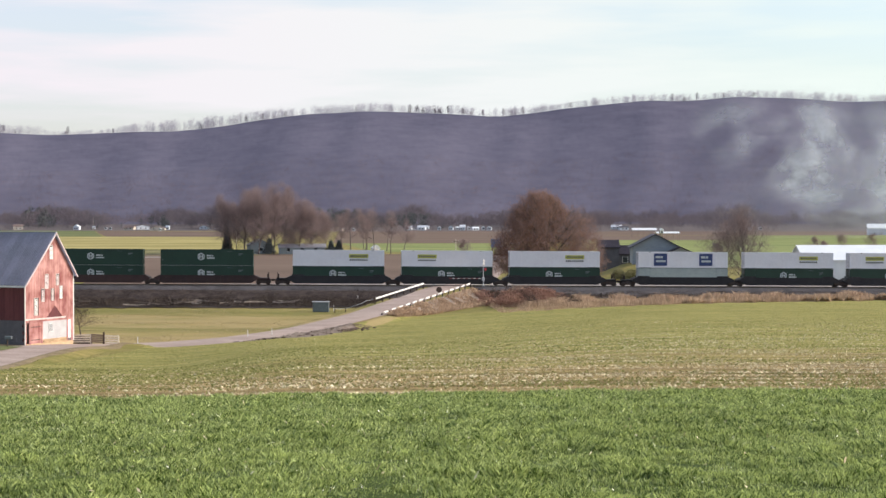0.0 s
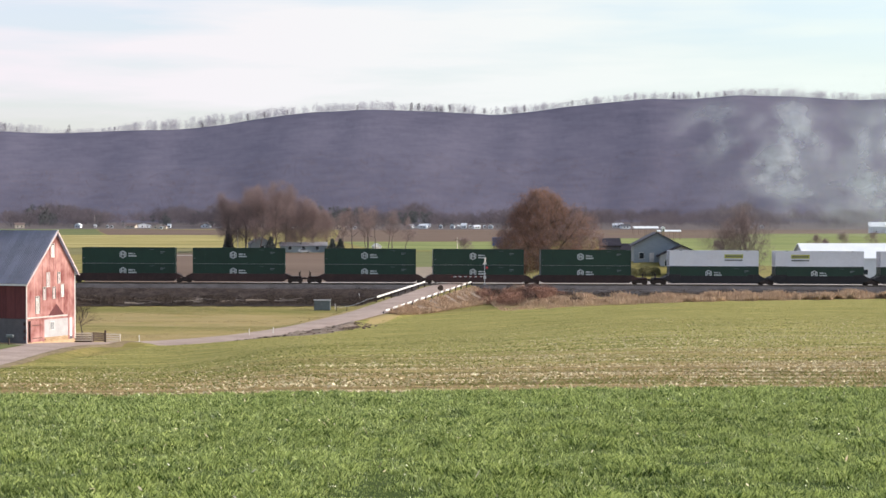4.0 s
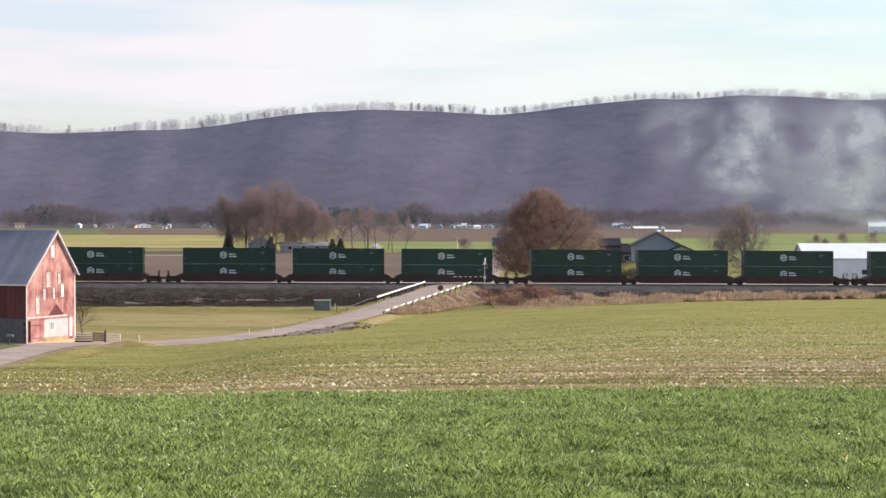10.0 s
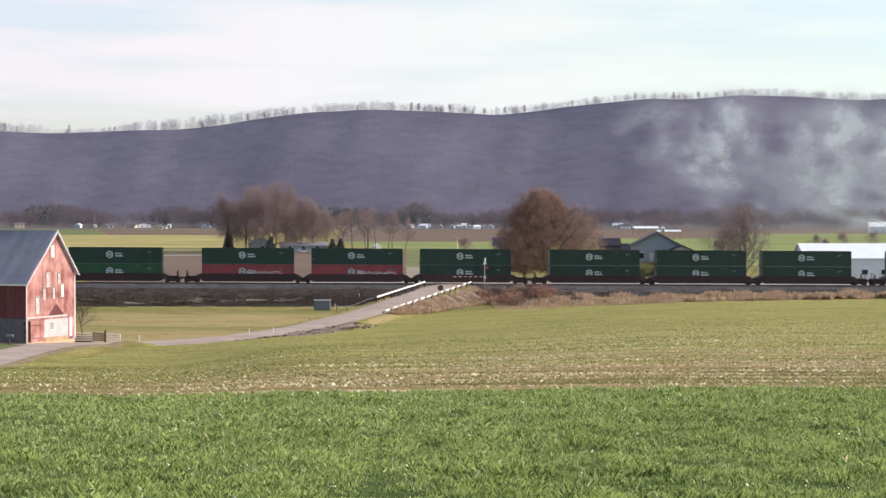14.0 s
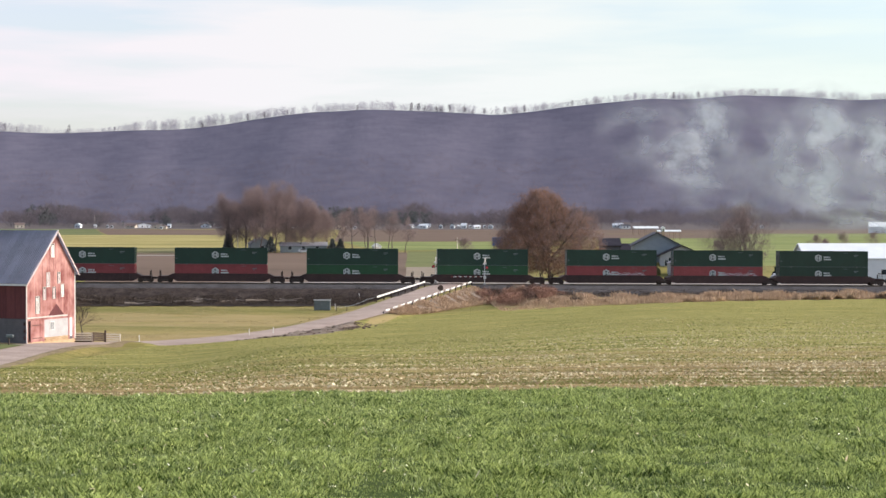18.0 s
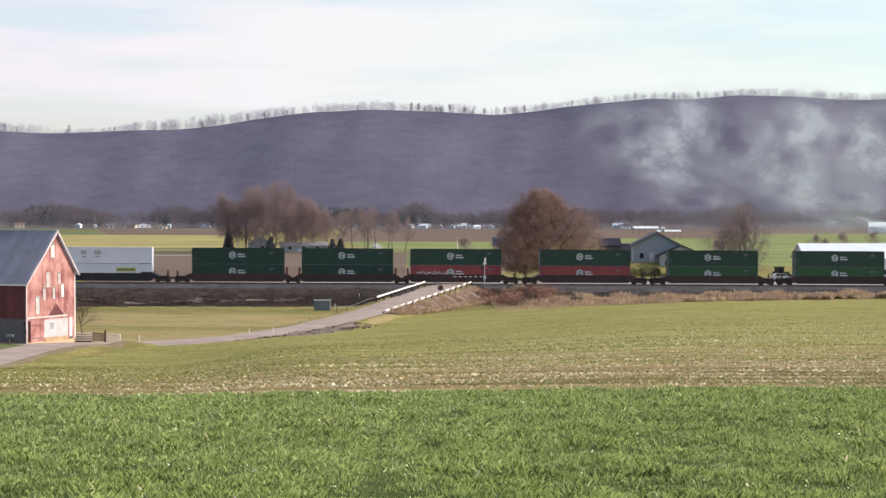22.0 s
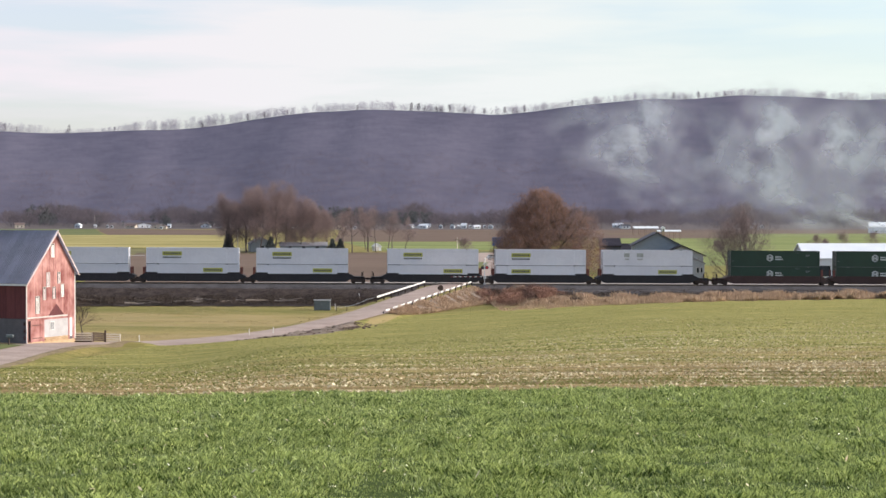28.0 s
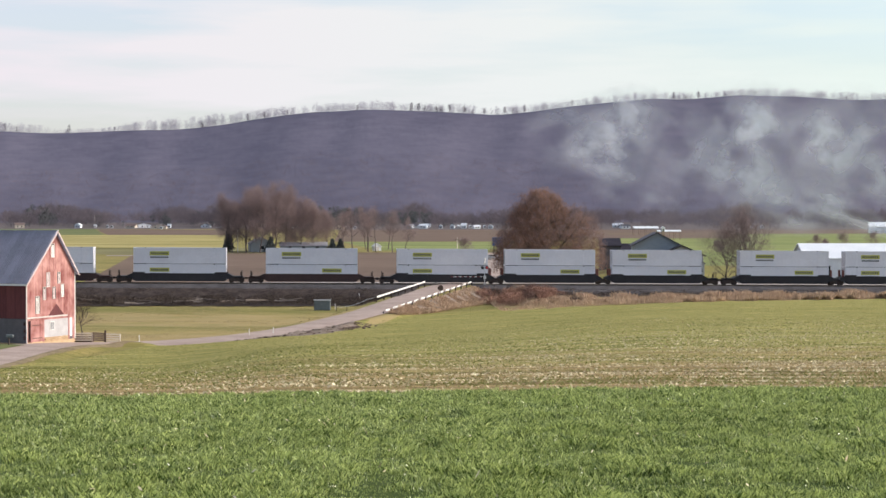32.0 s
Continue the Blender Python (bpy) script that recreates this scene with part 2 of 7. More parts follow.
M["arm_red"] = material("arm_red", (0.16, 0.03, 0.03), (0.26, 0.05, 0.05), 0.6, 2, 15, 0)
M["black_paint"] = material("black_paint", (0.015, 0.015, 0.016), (0.04, 0.04, 0.042), 0.6, 2, 15, 0.05)
M["concrete"] = material("concrete", (0.24, 0.24, 0.245), (0.38, 0.38, 0.385), 0.9, 1, 10, 0.3)
M["blue_grey_siding"] = material("blue_grey_siding", (0.235, 0.262, 0.285), (0.325, 0.355, 0.38), 0.75, 0.8, 8, 0.1, stretch=(1, 1, 4))
M["pale_siding"] = material("pale_siding", (0.34, 0.35, 0.38), (0.45, 0.46, 0.49), 0.7, 0.8, 8, 0.1, stretch=(1, 1, 4))
M["dark_shingle"] = material("dark_shingle", (0.05, 0.05, 0.062), (0.11, 0.108, 0.125), 0.85, 0.8, 8, 0.3)
M["white_metal"] = material("white_metal", (0.68, 0.70, 0.73), (0.82, 0.83, 0.85), 0.4, 0.3, 4, 0.05)
M["white_siding"] = material("white_siding", (0.58, 0.60, 0.63), (0.74, 0.75, 0.77), 0.6, 0.5, 5, 0.1)
M["dun_boards"] = material("dun_boards", (0.26, 0.19, 0.145), (0.38, 0.29, 0.225), 0.9, 0.5, 5, 0.1)
M["tan_siding"] = material("tan_siding", (0.45, 0.38, 0.30), (0.62, 0.54, 0.44), 0.7, 0.5, 5, 0.1)
M["brown_roof"] = material("brown_roof", (0.13, 0.09, 0.08), (0.22, 0.16, 0.14), 0.85, 0.5, 5, 0.2)
M["glass"] = material("window_glass", (0.02, 0.025, 0.03), (0.05, 0.06, 0.07), 0.08, 1, 6, 0)
M["car_paint"] = material("car_paint", (0.45, 0.46, 0.48), (0.60, 0.61, 0.63), 0.25, 1, 8, 0, metal=0.3)
M["rubber"] = material("rubber", (0.012, 0.012, 0.012), (0.03, 0.03, 0.03), 0.9, 3, 20, 0.1)
M["tractor_green"] = material("tractor_green", (0.010, 0.040, 0.018), (0.02, 0.065, 0.03), 0.5, 1, 8, 0)


def crop_material():
    """Corn stubble that passes, field by field, into a thin green crop."""
    m = bpy.data.materials.new("crop_ground")
    m.use_nodes = True
    t = m.node_tree
    p = t.nodes["Principled BSDF"]
    p.inputs["Roughness"].default_value, p.inputs["Specular IOR Level"].default_value = 0.95, 0.1
    tc = t.nodes.new("ShaderNodeTexCoord")

    def cloud(scale, detail, stretch):
        mp = t.nodes.new("ShaderNodeMapping")
        mp.inputs["Scale"].default_value = stretch
        n = t.nodes.new("ShaderNodeTexNoise")
        n.inputs["Scale"].default_value, n.inputs["Detail"].default_value = scale, detail
        t.links.new(tc.outputs["Object"], mp.inputs["Vector"])
        t.links.new(mp.outputs[0], n.inputs["Vector"])
        return n.outputs["Fac"]

    def ramp(src, a, b, lo, hi):
        r = t.nodes.new("ShaderNodeValToRGB")
        r.color_ramp.elements[0].position, r.color_ramp.elements[0].color = a, (*lo, 1)
        r.color_ramp.elements[1].position, r.color_ramp.elements[1].color = b, (*hi, 1)
        t.links.new(src, r.inputs[0])
        return r.outputs[0]

    def calc(op, a, b):
        n = t.nodes.new("ShaderNodeMath")
        n.operation = op
        for k, v in enumerate((a, b)):
            if isinstance(v, float):
                n.inputs[k].default_value = v
            else:
                t.links.new(v, n.inputs[k])
        return n.outputs[0]
    rows, grain = cloud(0.5, 4, (0.22, 1.8, 1)), cloud(7.0, 6, (0.5, 1.4, 1))
    both = calc("MULTIPLY", calc("ADD", rows, grain), 0.5)
    bare = ramp(both, 0.39, 0.61, (0.145, 0.104, 0.040), (0.43, 0.315, 0.145))
    green = ramp(both, 0.37, 0.63, (0.160, 0.182, 0.036), (0.42, 0.368, 0.125))
    sep = t.nodes.new("ShaderNodeSeparateXYZ")
    t.links.new(tc.outputs["Object"], sep.inputs[0])
    away = calc("SUBTRACT", sep.outputs["Y"], calc("ADD", calc("MULTIPLY", sep.outputs["X"], 0.3), 64.0))
    patch = calc("MULTIPLY", calc("SUBTRACT", cloud(0.12, 5, (0.15, 1.6, 1)), 0.5), 2.6)
    fac = calc("ADD", calc("MULTIPLY", away, 0.035), calc("ADD", patch, 0.42))
    fac = calc("MINIMUM", calc("MAXIMUM", fac, 0.0), 0.8)
    mix = t.nodes.new("ShaderNodeMix")
    mix.data_type = "RGBA"
    t.links.new(fac, mix.inputs["Factor"])
    t.links.new(bare, mix.inputs["A"])
    t.links.new(green, mix.inputs["B"])
    t.links.new(mix.outputs["Result"], p.inputs["Base Color"])
    bp = t.nodes.new("ShaderNodeBump")
    bp.inputs["Strength"].default_value, bp.inputs["Distance"].default_value = 0.9, 0.2
    t.links.new(grain, bp.inputs["Height"])
    t.links.new(bp.outputs[0], p.inputs["Normal"])
    return m


M["crop_ground"] = crop_material()


def straw_bands(m, rows):
    """Mown strips of straw colour along the meadow, with ragged edges."""
    t = m.node_tree
    p = t.nodes["Principled BSDF"]
    old = p.inputs["Base Color"].links[0].from_socket
    tc = t.nodes.new("ShaderNodeTexCoord")
    mp = t.nodes.new("ShaderNodeMapping")
    mp.inputs["Scale"].default_value = (0.09, 0.16, 1)
    n = t.nodes.new("ShaderNodeTexNoise")
    n.inputs["Scale"].default_value, n.inputs["Detail"].default_value = 1.0, 7
    sep = t.nodes.new("ShaderNodeSeparateXYZ")
    t.links.new(tc.outputs["Object"], mp.inputs["Vector"])
    t.links.new(mp.outputs[0], n.inputs["Vector"])
    t.links.new(tc.outputs["Object"], sep.inputs[0])
    ad = t.nodes.new("ShaderNodeMath")
    ad.operation = "MULTIPLY_ADD"
    ad.inputs[1].default_value = 52.0
    t.links.new(n.outputs["Fac"], ad.inputs[0])
    t.links.new(sep.outputs["Y"], ad.inputs[2])
    mr = t.nodes.new("ShaderNodeMapRange")
    mr.inputs["From Min"].default_value, mr.inputs["From Max"].default_value = 180 + 26, 280 + 26
    t.links.new(ad.outputs[0], mr.inputs["Value"])
    ramp = t.nodes.new("ShaderNodeValToRGB")
    e = ramp.color_ramp.elements
    e[0].position, e[0].color = rows[0][0], (rows[0][1],) * 3 + (1,)
    e[1].position, e[1].color = rows[-1][0], (rows[-1][1],) * 3 + (1,)
    for q, v in rows[1:-1]:
        e.new(q).color = (v, v, v, 1)
    t.links.new(mr.outputs[0], ramp.inputs[0])
    mix = t.nodes.new("ShaderNodeMix")
    mix.data_type = "RGBA"
    mix.inputs["B"].default_value = (0.385, 0.285, 0.140, 1)
    t.links.new(ramp.outputs[0], mix.inputs["Factor"])
    t.links.new(old, mix.inputs["A"])
    t.links.new(mix.outputs["Result"], p.inputs["Base Color"])


straw_bands(M["meadow"], ((0.0, 0.0), (0.06, 0.65), (0.2, 0.6), (0.27, 0.1), (0.34, 0.1), (0.42, 0.65), (0.6, 0.6), (0.68, 0.05), (1.0, 0.0)))


# ---- mesh helpers ----
def finish(name, bm, mat, parent=None, label=""):
    me = bpy.data.meshes.new(name)
    bm.normal_update()
    bm.to_mesh(me)
    bm.free()
    me.materials.append(mat)
    ob = new(name, me)
    if parent:
        ob.parent = parent
    if label:
        ob["label"] = label
    return ob


def part(name, bm, mat, parent, label=""):
    return finish(name, bm, mat, parent, label)


def shared(name, mesh, parent, m=None, label=""):
    ob = new(name, mesh)
    ob.parent = parent
    if m is not None:
        ob.matrix_basis = m
    if label:
        ob["label"] = label
    return ob


def box(bm, x0, x1, y0, y1, z0, z1, m=None, bevel=0.0):
    mat = Matrix.Translation(((x0 + x1) / 2, (y0 + y1) / 2, (z0 + z1) / 2)) @ Matrix.Diagonal((x1 - x0, y1 - y0, z1 - z0, 1))
    if m is not None:
        mat = m @ mat
    g = bmesh.ops.create_cube(bm, size=1, matrix=mat)
    if bevel:
        es = list({e for v in g["verts"] for e in v.link_edges})
        bmesh.ops.bevel(bm, geom=es, offset=bevel, segments=1, affect="EDGES")
    return bm


def boxed(*spans, m=None, bevel=0.0):
    bm = bmesh.new()
    for s in spans:
        box(bm, *s, m=m, bevel=bevel)
    return bm


def rod(bm, a, b, r0, r1=None, n=6):
    """A tapered rod from a to b."""
    a, b = Vector(a), Vector(b)
    q = (b - a).to_track_quat("Z", "Y").to_matrix().to_4x4()
    bmesh.ops.create_cone(bm, cap_ends=True, segments=n, radius1=r0, radius2=r0 if r1 is None else r1, depth=(b - a).length, matrix=Matrix.Translation((a + b) / 2) @ q)
    return bm


def prism(bm, outline, y0, y1, m=None):
    """An outline in x and z, drawn out along y."""
    m = m or Matrix()
    a = [bm.verts.new(m @ Vector((x, y0, z))) for x, z in outline]
    b = [bm.verts.new(m @ Vector((x, y1, z))) for x, z in outline]
    bm.faces.new(a)
    bm.faces.new(b[::-1])
    for i in range(len(a)):
        j = (i + 1) % len(a)
        bm.faces.new((a[j], a[i], b[i], b[j]))
    return bm


def raw(name, verts, faces, mat, parent=None, label="", smooth=False):
    me = bpy.data.meshes.new(name)
    verts, faces = np.asarray(verts, float), np.asarray(faces, int)
    k = faces.shape[1]
    me.vertices.add(len(verts))
    me.vertices.foreach_set("co", verts.ravel())
    me.loops.add(faces.size)
    me.loops.foreach_set("vertex_index", faces.ravel())
    me.polygons.add(len(faces))
    me.polygons.foreach_set("loop_start", np.arange(0, faces.size, k))
    me.polygons.foreach_set("loop_total", np.full(len(faces), k))
    me.update(calc_edges=True)
    me.validate()
    if smooth:
        me.polygons.foreach_set("use_smooth", np.ones(len(faces), bool))
    me.materials.append(mat)
    ob = new(name, me)
    if parent:
        ob.parent = parent
    if label:
        ob["label"] = label
    return ob


def thing(name, m, label, category, group="", kind=""):
    e = new(name)
    e.empty_display_size = 0.5
    e.matrix_basis = m
    return tagged(e, label, category, group, kind)


# ---- the lie of the land ----
TRACK_TURN, TRACK_FALL = 3.424, 0.378          # degrees: turn of the line, and its fall towards +x
TC, TS = math.cos(radians(TRACK_TURN)), math.sin(radians(TRACK_TURN))
TRACK_Y = 294.4                                # centre of the track straight ahead


def along(s, t=0.0, z=0.0):
    """A place by the track: s metres along it, t across (away is positive), z over the rail's top."""
    return Vector((s * TC - t * TS, TRACK_Y + s * TS + t * TC, 0.02 - 0.0066 * s + z))


def track_pose(s, t=0.0, z=0.0):
    return Matrix.Translation(along(s, t, z)) @ pose(0, 0, 0, 0, TRACK_FALL, TRACK_TURN)


# the lane from the farmyard up to the level crossing
LANE = np.array([(-43.5, 126.0, -0.2), (-43.6, 143.0, -0.75), (-43.0, 158.0, -1.05), (-41.2, 169.0, -1.3), (-38.3, 177.5, -1.75), (-33.8, 182.5, -2.3), (-28.6, 183.5, -2.2), (-23.3, 193.0, -2.25), (-17.0, 214.0, -2.35),
                 (-11.0, 240.0, -2.05), (-5.3, 265.0, -1.05), (-0.6, 284.0, -0.2), (1.6, 294.4, -0.05), (3.6, 306.0, -0.2), (8.0, 340.0, -0.75), (12.0, 400.0, -0.8), (15.5, 470.0, -0.8), (19.0, 560.0, -0.8)])


def fine_lane(step=1.5):
    seg = np.r_[0, np.cumsum(np.hypot(*np.diff(LANE[:, :2], axis=0).T))]
    u = np.arange(0, seg[-1], step)
    pts = np.stack([np.interp(u, seg, LANE[:, i]) for i in range(3)], 1)
    k = np.hanning(13)
    k /= k.sum()
    pad = np.pad(pts, ((6, 6), (0, 0)), mode="reflect", reflect_type="odd")
    return np.stack([np.convolve(pad[:, i], k, "valid") for i in range(3)], 1)


LANE_PTS = fine_lane()
LANE_HALF = np.interp(LANE_PTS[:, 1], [126, 143, 158, 169, 178, 183, 188, 196, 205], [7.5, 6.7, 5.5, 3.9, 3.1, 4.6, 4.4, 3.3, 2.9])
DIST = np.array([-60.0, 0, 12, 38, 60, 80, 100, 120, 135, 150, 165, 180, 200, 235, 265, 284])
FLANK_L = np.array([9.9, 9.9, 9.6, 7.5, 5.75, 4.1, 2.4, 0.65, -0.65, -1.4, -1.8, -2.1, -2.5, -2.6, -2.6, -2.2])
FLANK_M = np.array([9.9, 9.9, 9.65, 7.56, 6.2, 4.95, 3.6, 2.25, 1.2, 0.2, -0.7, -1.5, -2.3, -3.0, -2.8, -2.2])
FLANK_R = np.array([9.9, 9.9, 9.65, 7.65, 6.33, 5.35, 4.4, 3.4, 2.75, 2.1, 1.4, 0.75, 0.0, -1.0, -1.75, -1.9])


def profile(d, table):
    out = 0
    for k in (-0.06, -0.03, 0, 0.03, 0.06):
        out = out + np.interp(d * (1 + k), DIST, table)
    return out / 5


def smooth01(x):
    x = np.clip(x, 0, 1)
    return x * x * (3 - 2 * x)


def land(x, y):
    """Height of the ground."""
    x, y = np.asarray(x, float), np.asarray(y, float)
    u = x / np.maximum(np.abs(y), 25)
    wl, wr = smooth01((-0.07 - u) / 0.11), smooth01((u + 0.06) / 0.22)
    near = profile(y, FLANK_M) * (1 - wl) * (1 - wr) + profile(y, FLANK_L) * wl + profile(y, FLANK_R) * wr
    far = -1.1 + 0.6 * np.sin(x * 0.004 + 1) * np.sin(y * 0.003) * smooth01((y - 350) / 300) + 8.0 * smooth01((y - 1600) / 700) + 3.2 * np.exp(-((x - 47) / 9) ** 4 - ((y - 375) / 18) ** 2)
    s, t = x * TC + (y - TRACK_Y) * TS, -x * TS + (y - TRACK_Y) * TC
    rail = 0.02 - 0.0066 * s
    w = smooth01((t + 8) / 8)
    z = near * (1 - w) + far * w
    bank = 1 - smooth01((np.abs(t) - 3.5) / 5.5)
    z = z * (1 - bank) + np.maximum(z, rail - 0.95) * bank
    shape = z.shape
    fx, fy, fz = x.ravel(), y.ravel(), z.ravel().copy()
    close = np.flatnonzero((fy > 105) & (fy < 590) & (np.abs(fx) < 90))
    for c in np.array_split(close, max(1, len(close) // 4000)):
        if not len(c):
            continue
        d2 = (fx[c, None] - LANE_PTS[None, :, 0]) ** 2 + (fy[c, None] - LANE_PTS[None, :, 1]) ** 2
        i = d2.argmin(1)
        d, lz = np.sqrt(d2[np.arange(len(c)), i]), LANE_PTS[i, 2]
        hw = LANE_HALF[i] + 0.9
        wide = 0.8 + 2.4 * np.abs(lz - fz[c])
        b = 1 - smooth01((d - hw) / wide)
        fz[c] = fz[c] * (1 - b) + (lz - 0.12) * b
        hump = np.exp(-((fx[c] + 33.3) / 2.3) ** 4 - ((fy[c] - 176.4) / 1.9) ** 2)
        fz[c] = fz[c] * (1 - hump) + np.maximum(fz[c], -1.58) * hump
    return fz.reshape(shape)


def land1(x, y):
    return float(land(np.array([x]), np.array([y]))[0])


def make_ground():
    az = np.radians(np.concatenate([np.arange(-180, -20, 8), np.arange(-20, 20, 0.2), np.arange(20, 180.1, 8)]))
    r = np.unique(np.concatenate([[0.5, 3, 6], np.geomspace(9, 150, 130), np.arange(151, 330, 1.0), np.geomspace(331, 4800, 140)]))
    a, d = np.meshgrid(az, r)
    x, y = d * np.sin(a), d * np.cos(a)
    z = land(x, y) - 0.05 * (d < 280) - 0.1 * (d < 70)
    n, k = a.shape
    i = np.arange(n * k).reshape(n, k)
    f = np.stack([i[:-1, :-1], i[:-1, 1:], i[1:, 1:], i[1:, :-1]], -1).reshape(-1, 4)
    g = raw("ground", np.stack([x, y, z], -1).reshape(-1, 3), f, M["meadow"], smooth=True)
    tagged(g, "sloping meadow and valley ground of green and straw-coloured grass", "ground", kind="structure")


make_ground()


def field(name, corners, mat, label, rows=24, cols=40, lift=0.05, ragged=0.0):
    """A field laid on the ground: four corners in plan, anticlockwise."""
    c = np.array(corners, float)
    u, v = np.meshgrid(np.linspace(0, 1, cols), np.linspace(0, 1, rows))
    x, y = [(1 - u) * (1 - v) * c[0, i] + u * (1 - v) * c[1, i] + u * v * c[2, i] + (1 - u) * v * c[3, i] for i in (0, 1)]
    if ragged:
        y[0] += ragged * np.array([noise.noise((a * 0.6, 3.0, 0)) + 0.6 * noise.noise((a * 2.3, 7.0, 0)) for a in x[0]])
    z = land(x, y) + lift
    i = np.arange(rows * cols).reshape(rows, cols)
    f = np.stack([i[:-1, :-1], i[:-1, 1:], i[1:, 1:], i[1:, :-1]], -1).reshape(-1, 4)
    ob = raw(name, np.stack([x, y, z], -1).reshape(-1, 3), f, mat, smooth=True)
    return tagged(ob, label, "field", kind="structure")


# ---- fields, near to far ----
tagged(field("wheat_field", [(-40, -30), (40, -30), (40, 36.4), (-40, 33.2)], M["wheat_soil"], "dense short green winter wheat on sloping soil", 150, 80, -0.02))
field("crop_field", [(-40, 33.2), (40, 36.4), (86, 282), (-5, 246)], M["crop_ground"], "corn stubble passing into a thinly greening crop", 160, 90, 0.01)
field("brown_field", [(-68, 304), (-7, 306), (-13, 600), (-111, 600)], M["brown_field"], "bare brown ploughed field behind the railway", 40, 30, 0.06)
field("far_road", [(-112, 549), (-76, 549), (-78, 561), (-114, 561)], M["pale_gravel"], "pale farm road across the brown field", 6, 24, 0.13)
field("stubble_strip", [(-138, 575), (-62, 575), (-80, 700), (-168, 700)], M["valley"], "dull straw-green strip field behind the railway", 16, 20, 0.06)
field("yellow_field", [(-170, 708), (-88, 708), (-168, 1300), (-330, 1300)], M["yellow_field"], "yellow-green field sloping up from the railway", 30, 20, 0.06)
field("far_brown_field", [(-266, 1310), (-160, 1310), (-225, 1760), (-372, 1780)], M["brown_field"], "far brown field before the village", 16, 20, 0.08)
field("far_green_field", [(-345, 1310), (-268, 1310), (-375, 1790), (-560, 2050)], M["dull_green_field"], "dull green field below the village houses", 16, 20, 0.06)
field("hedge_line", [(-165, 690), (-80, 690), (-80.4, 696), (-166, 696)], M["dull_green_field"], "unmown grass strip between two fields", 4, 20, 0.14)
field("green_strip_field", [(-26, 640), (21, 640), (60, 900), (-55, 900)], M["green_field"], "narrow bright green field", 16, 20, 0.06)
field("middle_brown_field", [(-60, 910), (62, 910), (240, 2100), (-130, 2100)], M["brown_field"], "brown harvested field below the village", 20, 20, 0.06)
field("far_gravel_strip", [along(-110, 5.2)[:2], along(130, 5.2)[:2], along(130, 36)[:2], along(-110, 36)[:2]], M["pale_gravel"], "pale gravel track along the far side of the railway", 24, 120, 0.09)
field("tan_field", [(95, 1082), (198, 1082), (243, 1450), (90, 1450)], M["brown_field"], "tan harvested field behind the farmhouse", 14, 24, 0.05)
field("near_green_field", [(60, 440), (170, 440), (415, 1078), (92, 1078)], M["green_field"], "bright green field behind the farmhouse", 24, 24, 0.06)
field("right_green_field", [(200, 1082), (415, 1082), (430, 1450), (245, 1450)], M["green_field"], "bright green field behind farm buildings", 14, 24, 0.06)
field("right_brown_field", [(100, 1470), (440, 1470), (620, 2150), (150, 2150)], M["brown_field"], "tan field at the foot of the hill", 16, 20, 0.06)

field("village_ground", [(-0.36 * 1790, 1790), (0.36 * 1790, 1790), (0.36 * 2330, 2330), (-0.36 * 2330, 2330)], M["village_earth"], "dull brown leaf-strewn ground under the village trees", 24, 60, 0.09)
field("lawn", [(-9.8, 428), (22, 440), (34, 620), (-13.2, 620)], M["lawn"], "pale green lawn beyond the level crossing", 16, 20, 0.06)
field("gravel_yard", [(-7.4, 304), (8, 304), (9, 450), (-9.6, 430)], M["tan_gravel"], "tan gravel yard beyond the level crossing", 20, 20, 0.05)
field("parking_lot", [(9.9, 473), (23, 473), (29, 600), (12.6, 590)], M["asphalt"], "grey paved parking area behind the crossing", 10, 10, 0.12)

field("field_margin", [(-36.5, 130), (-15, 130), (-10, 228), (-31, 180)], M["crop_ground"], "olive-green grass margin between the crop and the lane", 150, 60, 0.0)

# lane
def make_lane():
    p = LANE_PTS
    d = np.gradient(p[:, :2], axis=0)
    d /= np.linalg.norm(d, axis=1, keepdims=True)
    n = np.stack([-d[:, 1], d[:, 0]], 1)
    half = LANE_HALF
    cols = np.array([-1.0, -0.6, 0, 0.6, 1.0])
    crown = np.array([-0.08, 0.0, 0.04, 0.0, -0.08])
    v = np.concatenate([p[:, None, :2] + n[:, None] * (half[:, None] * cols)[:, :, None], (p[:, 2:3] + crown)[:, :, None]], 2).reshape(-1, 3)
    i = np.arange(len(v)).reshape(len(p), 5)
    f = np.stack([i[:-1, :-1], i[:-1, 1:], i[1:, 1:], i[1:, :-1]], -1).reshape(-1, 4)
    ob = raw("road", v, f[:, ::-1], M["asphalt"], smooth=True)
    tagged(ob, "narrow pale grey asphalt lane rising to the level crossing", "road", kind="structure")


make_lane()
field("yard_grass", [(-47, 155.5), (-42.5, 157), (-42.2, 166.5), (-48, 168)], M["lawn"], "worn grass island in the farmyard drive", 14, 14, 0.21, 0.5)


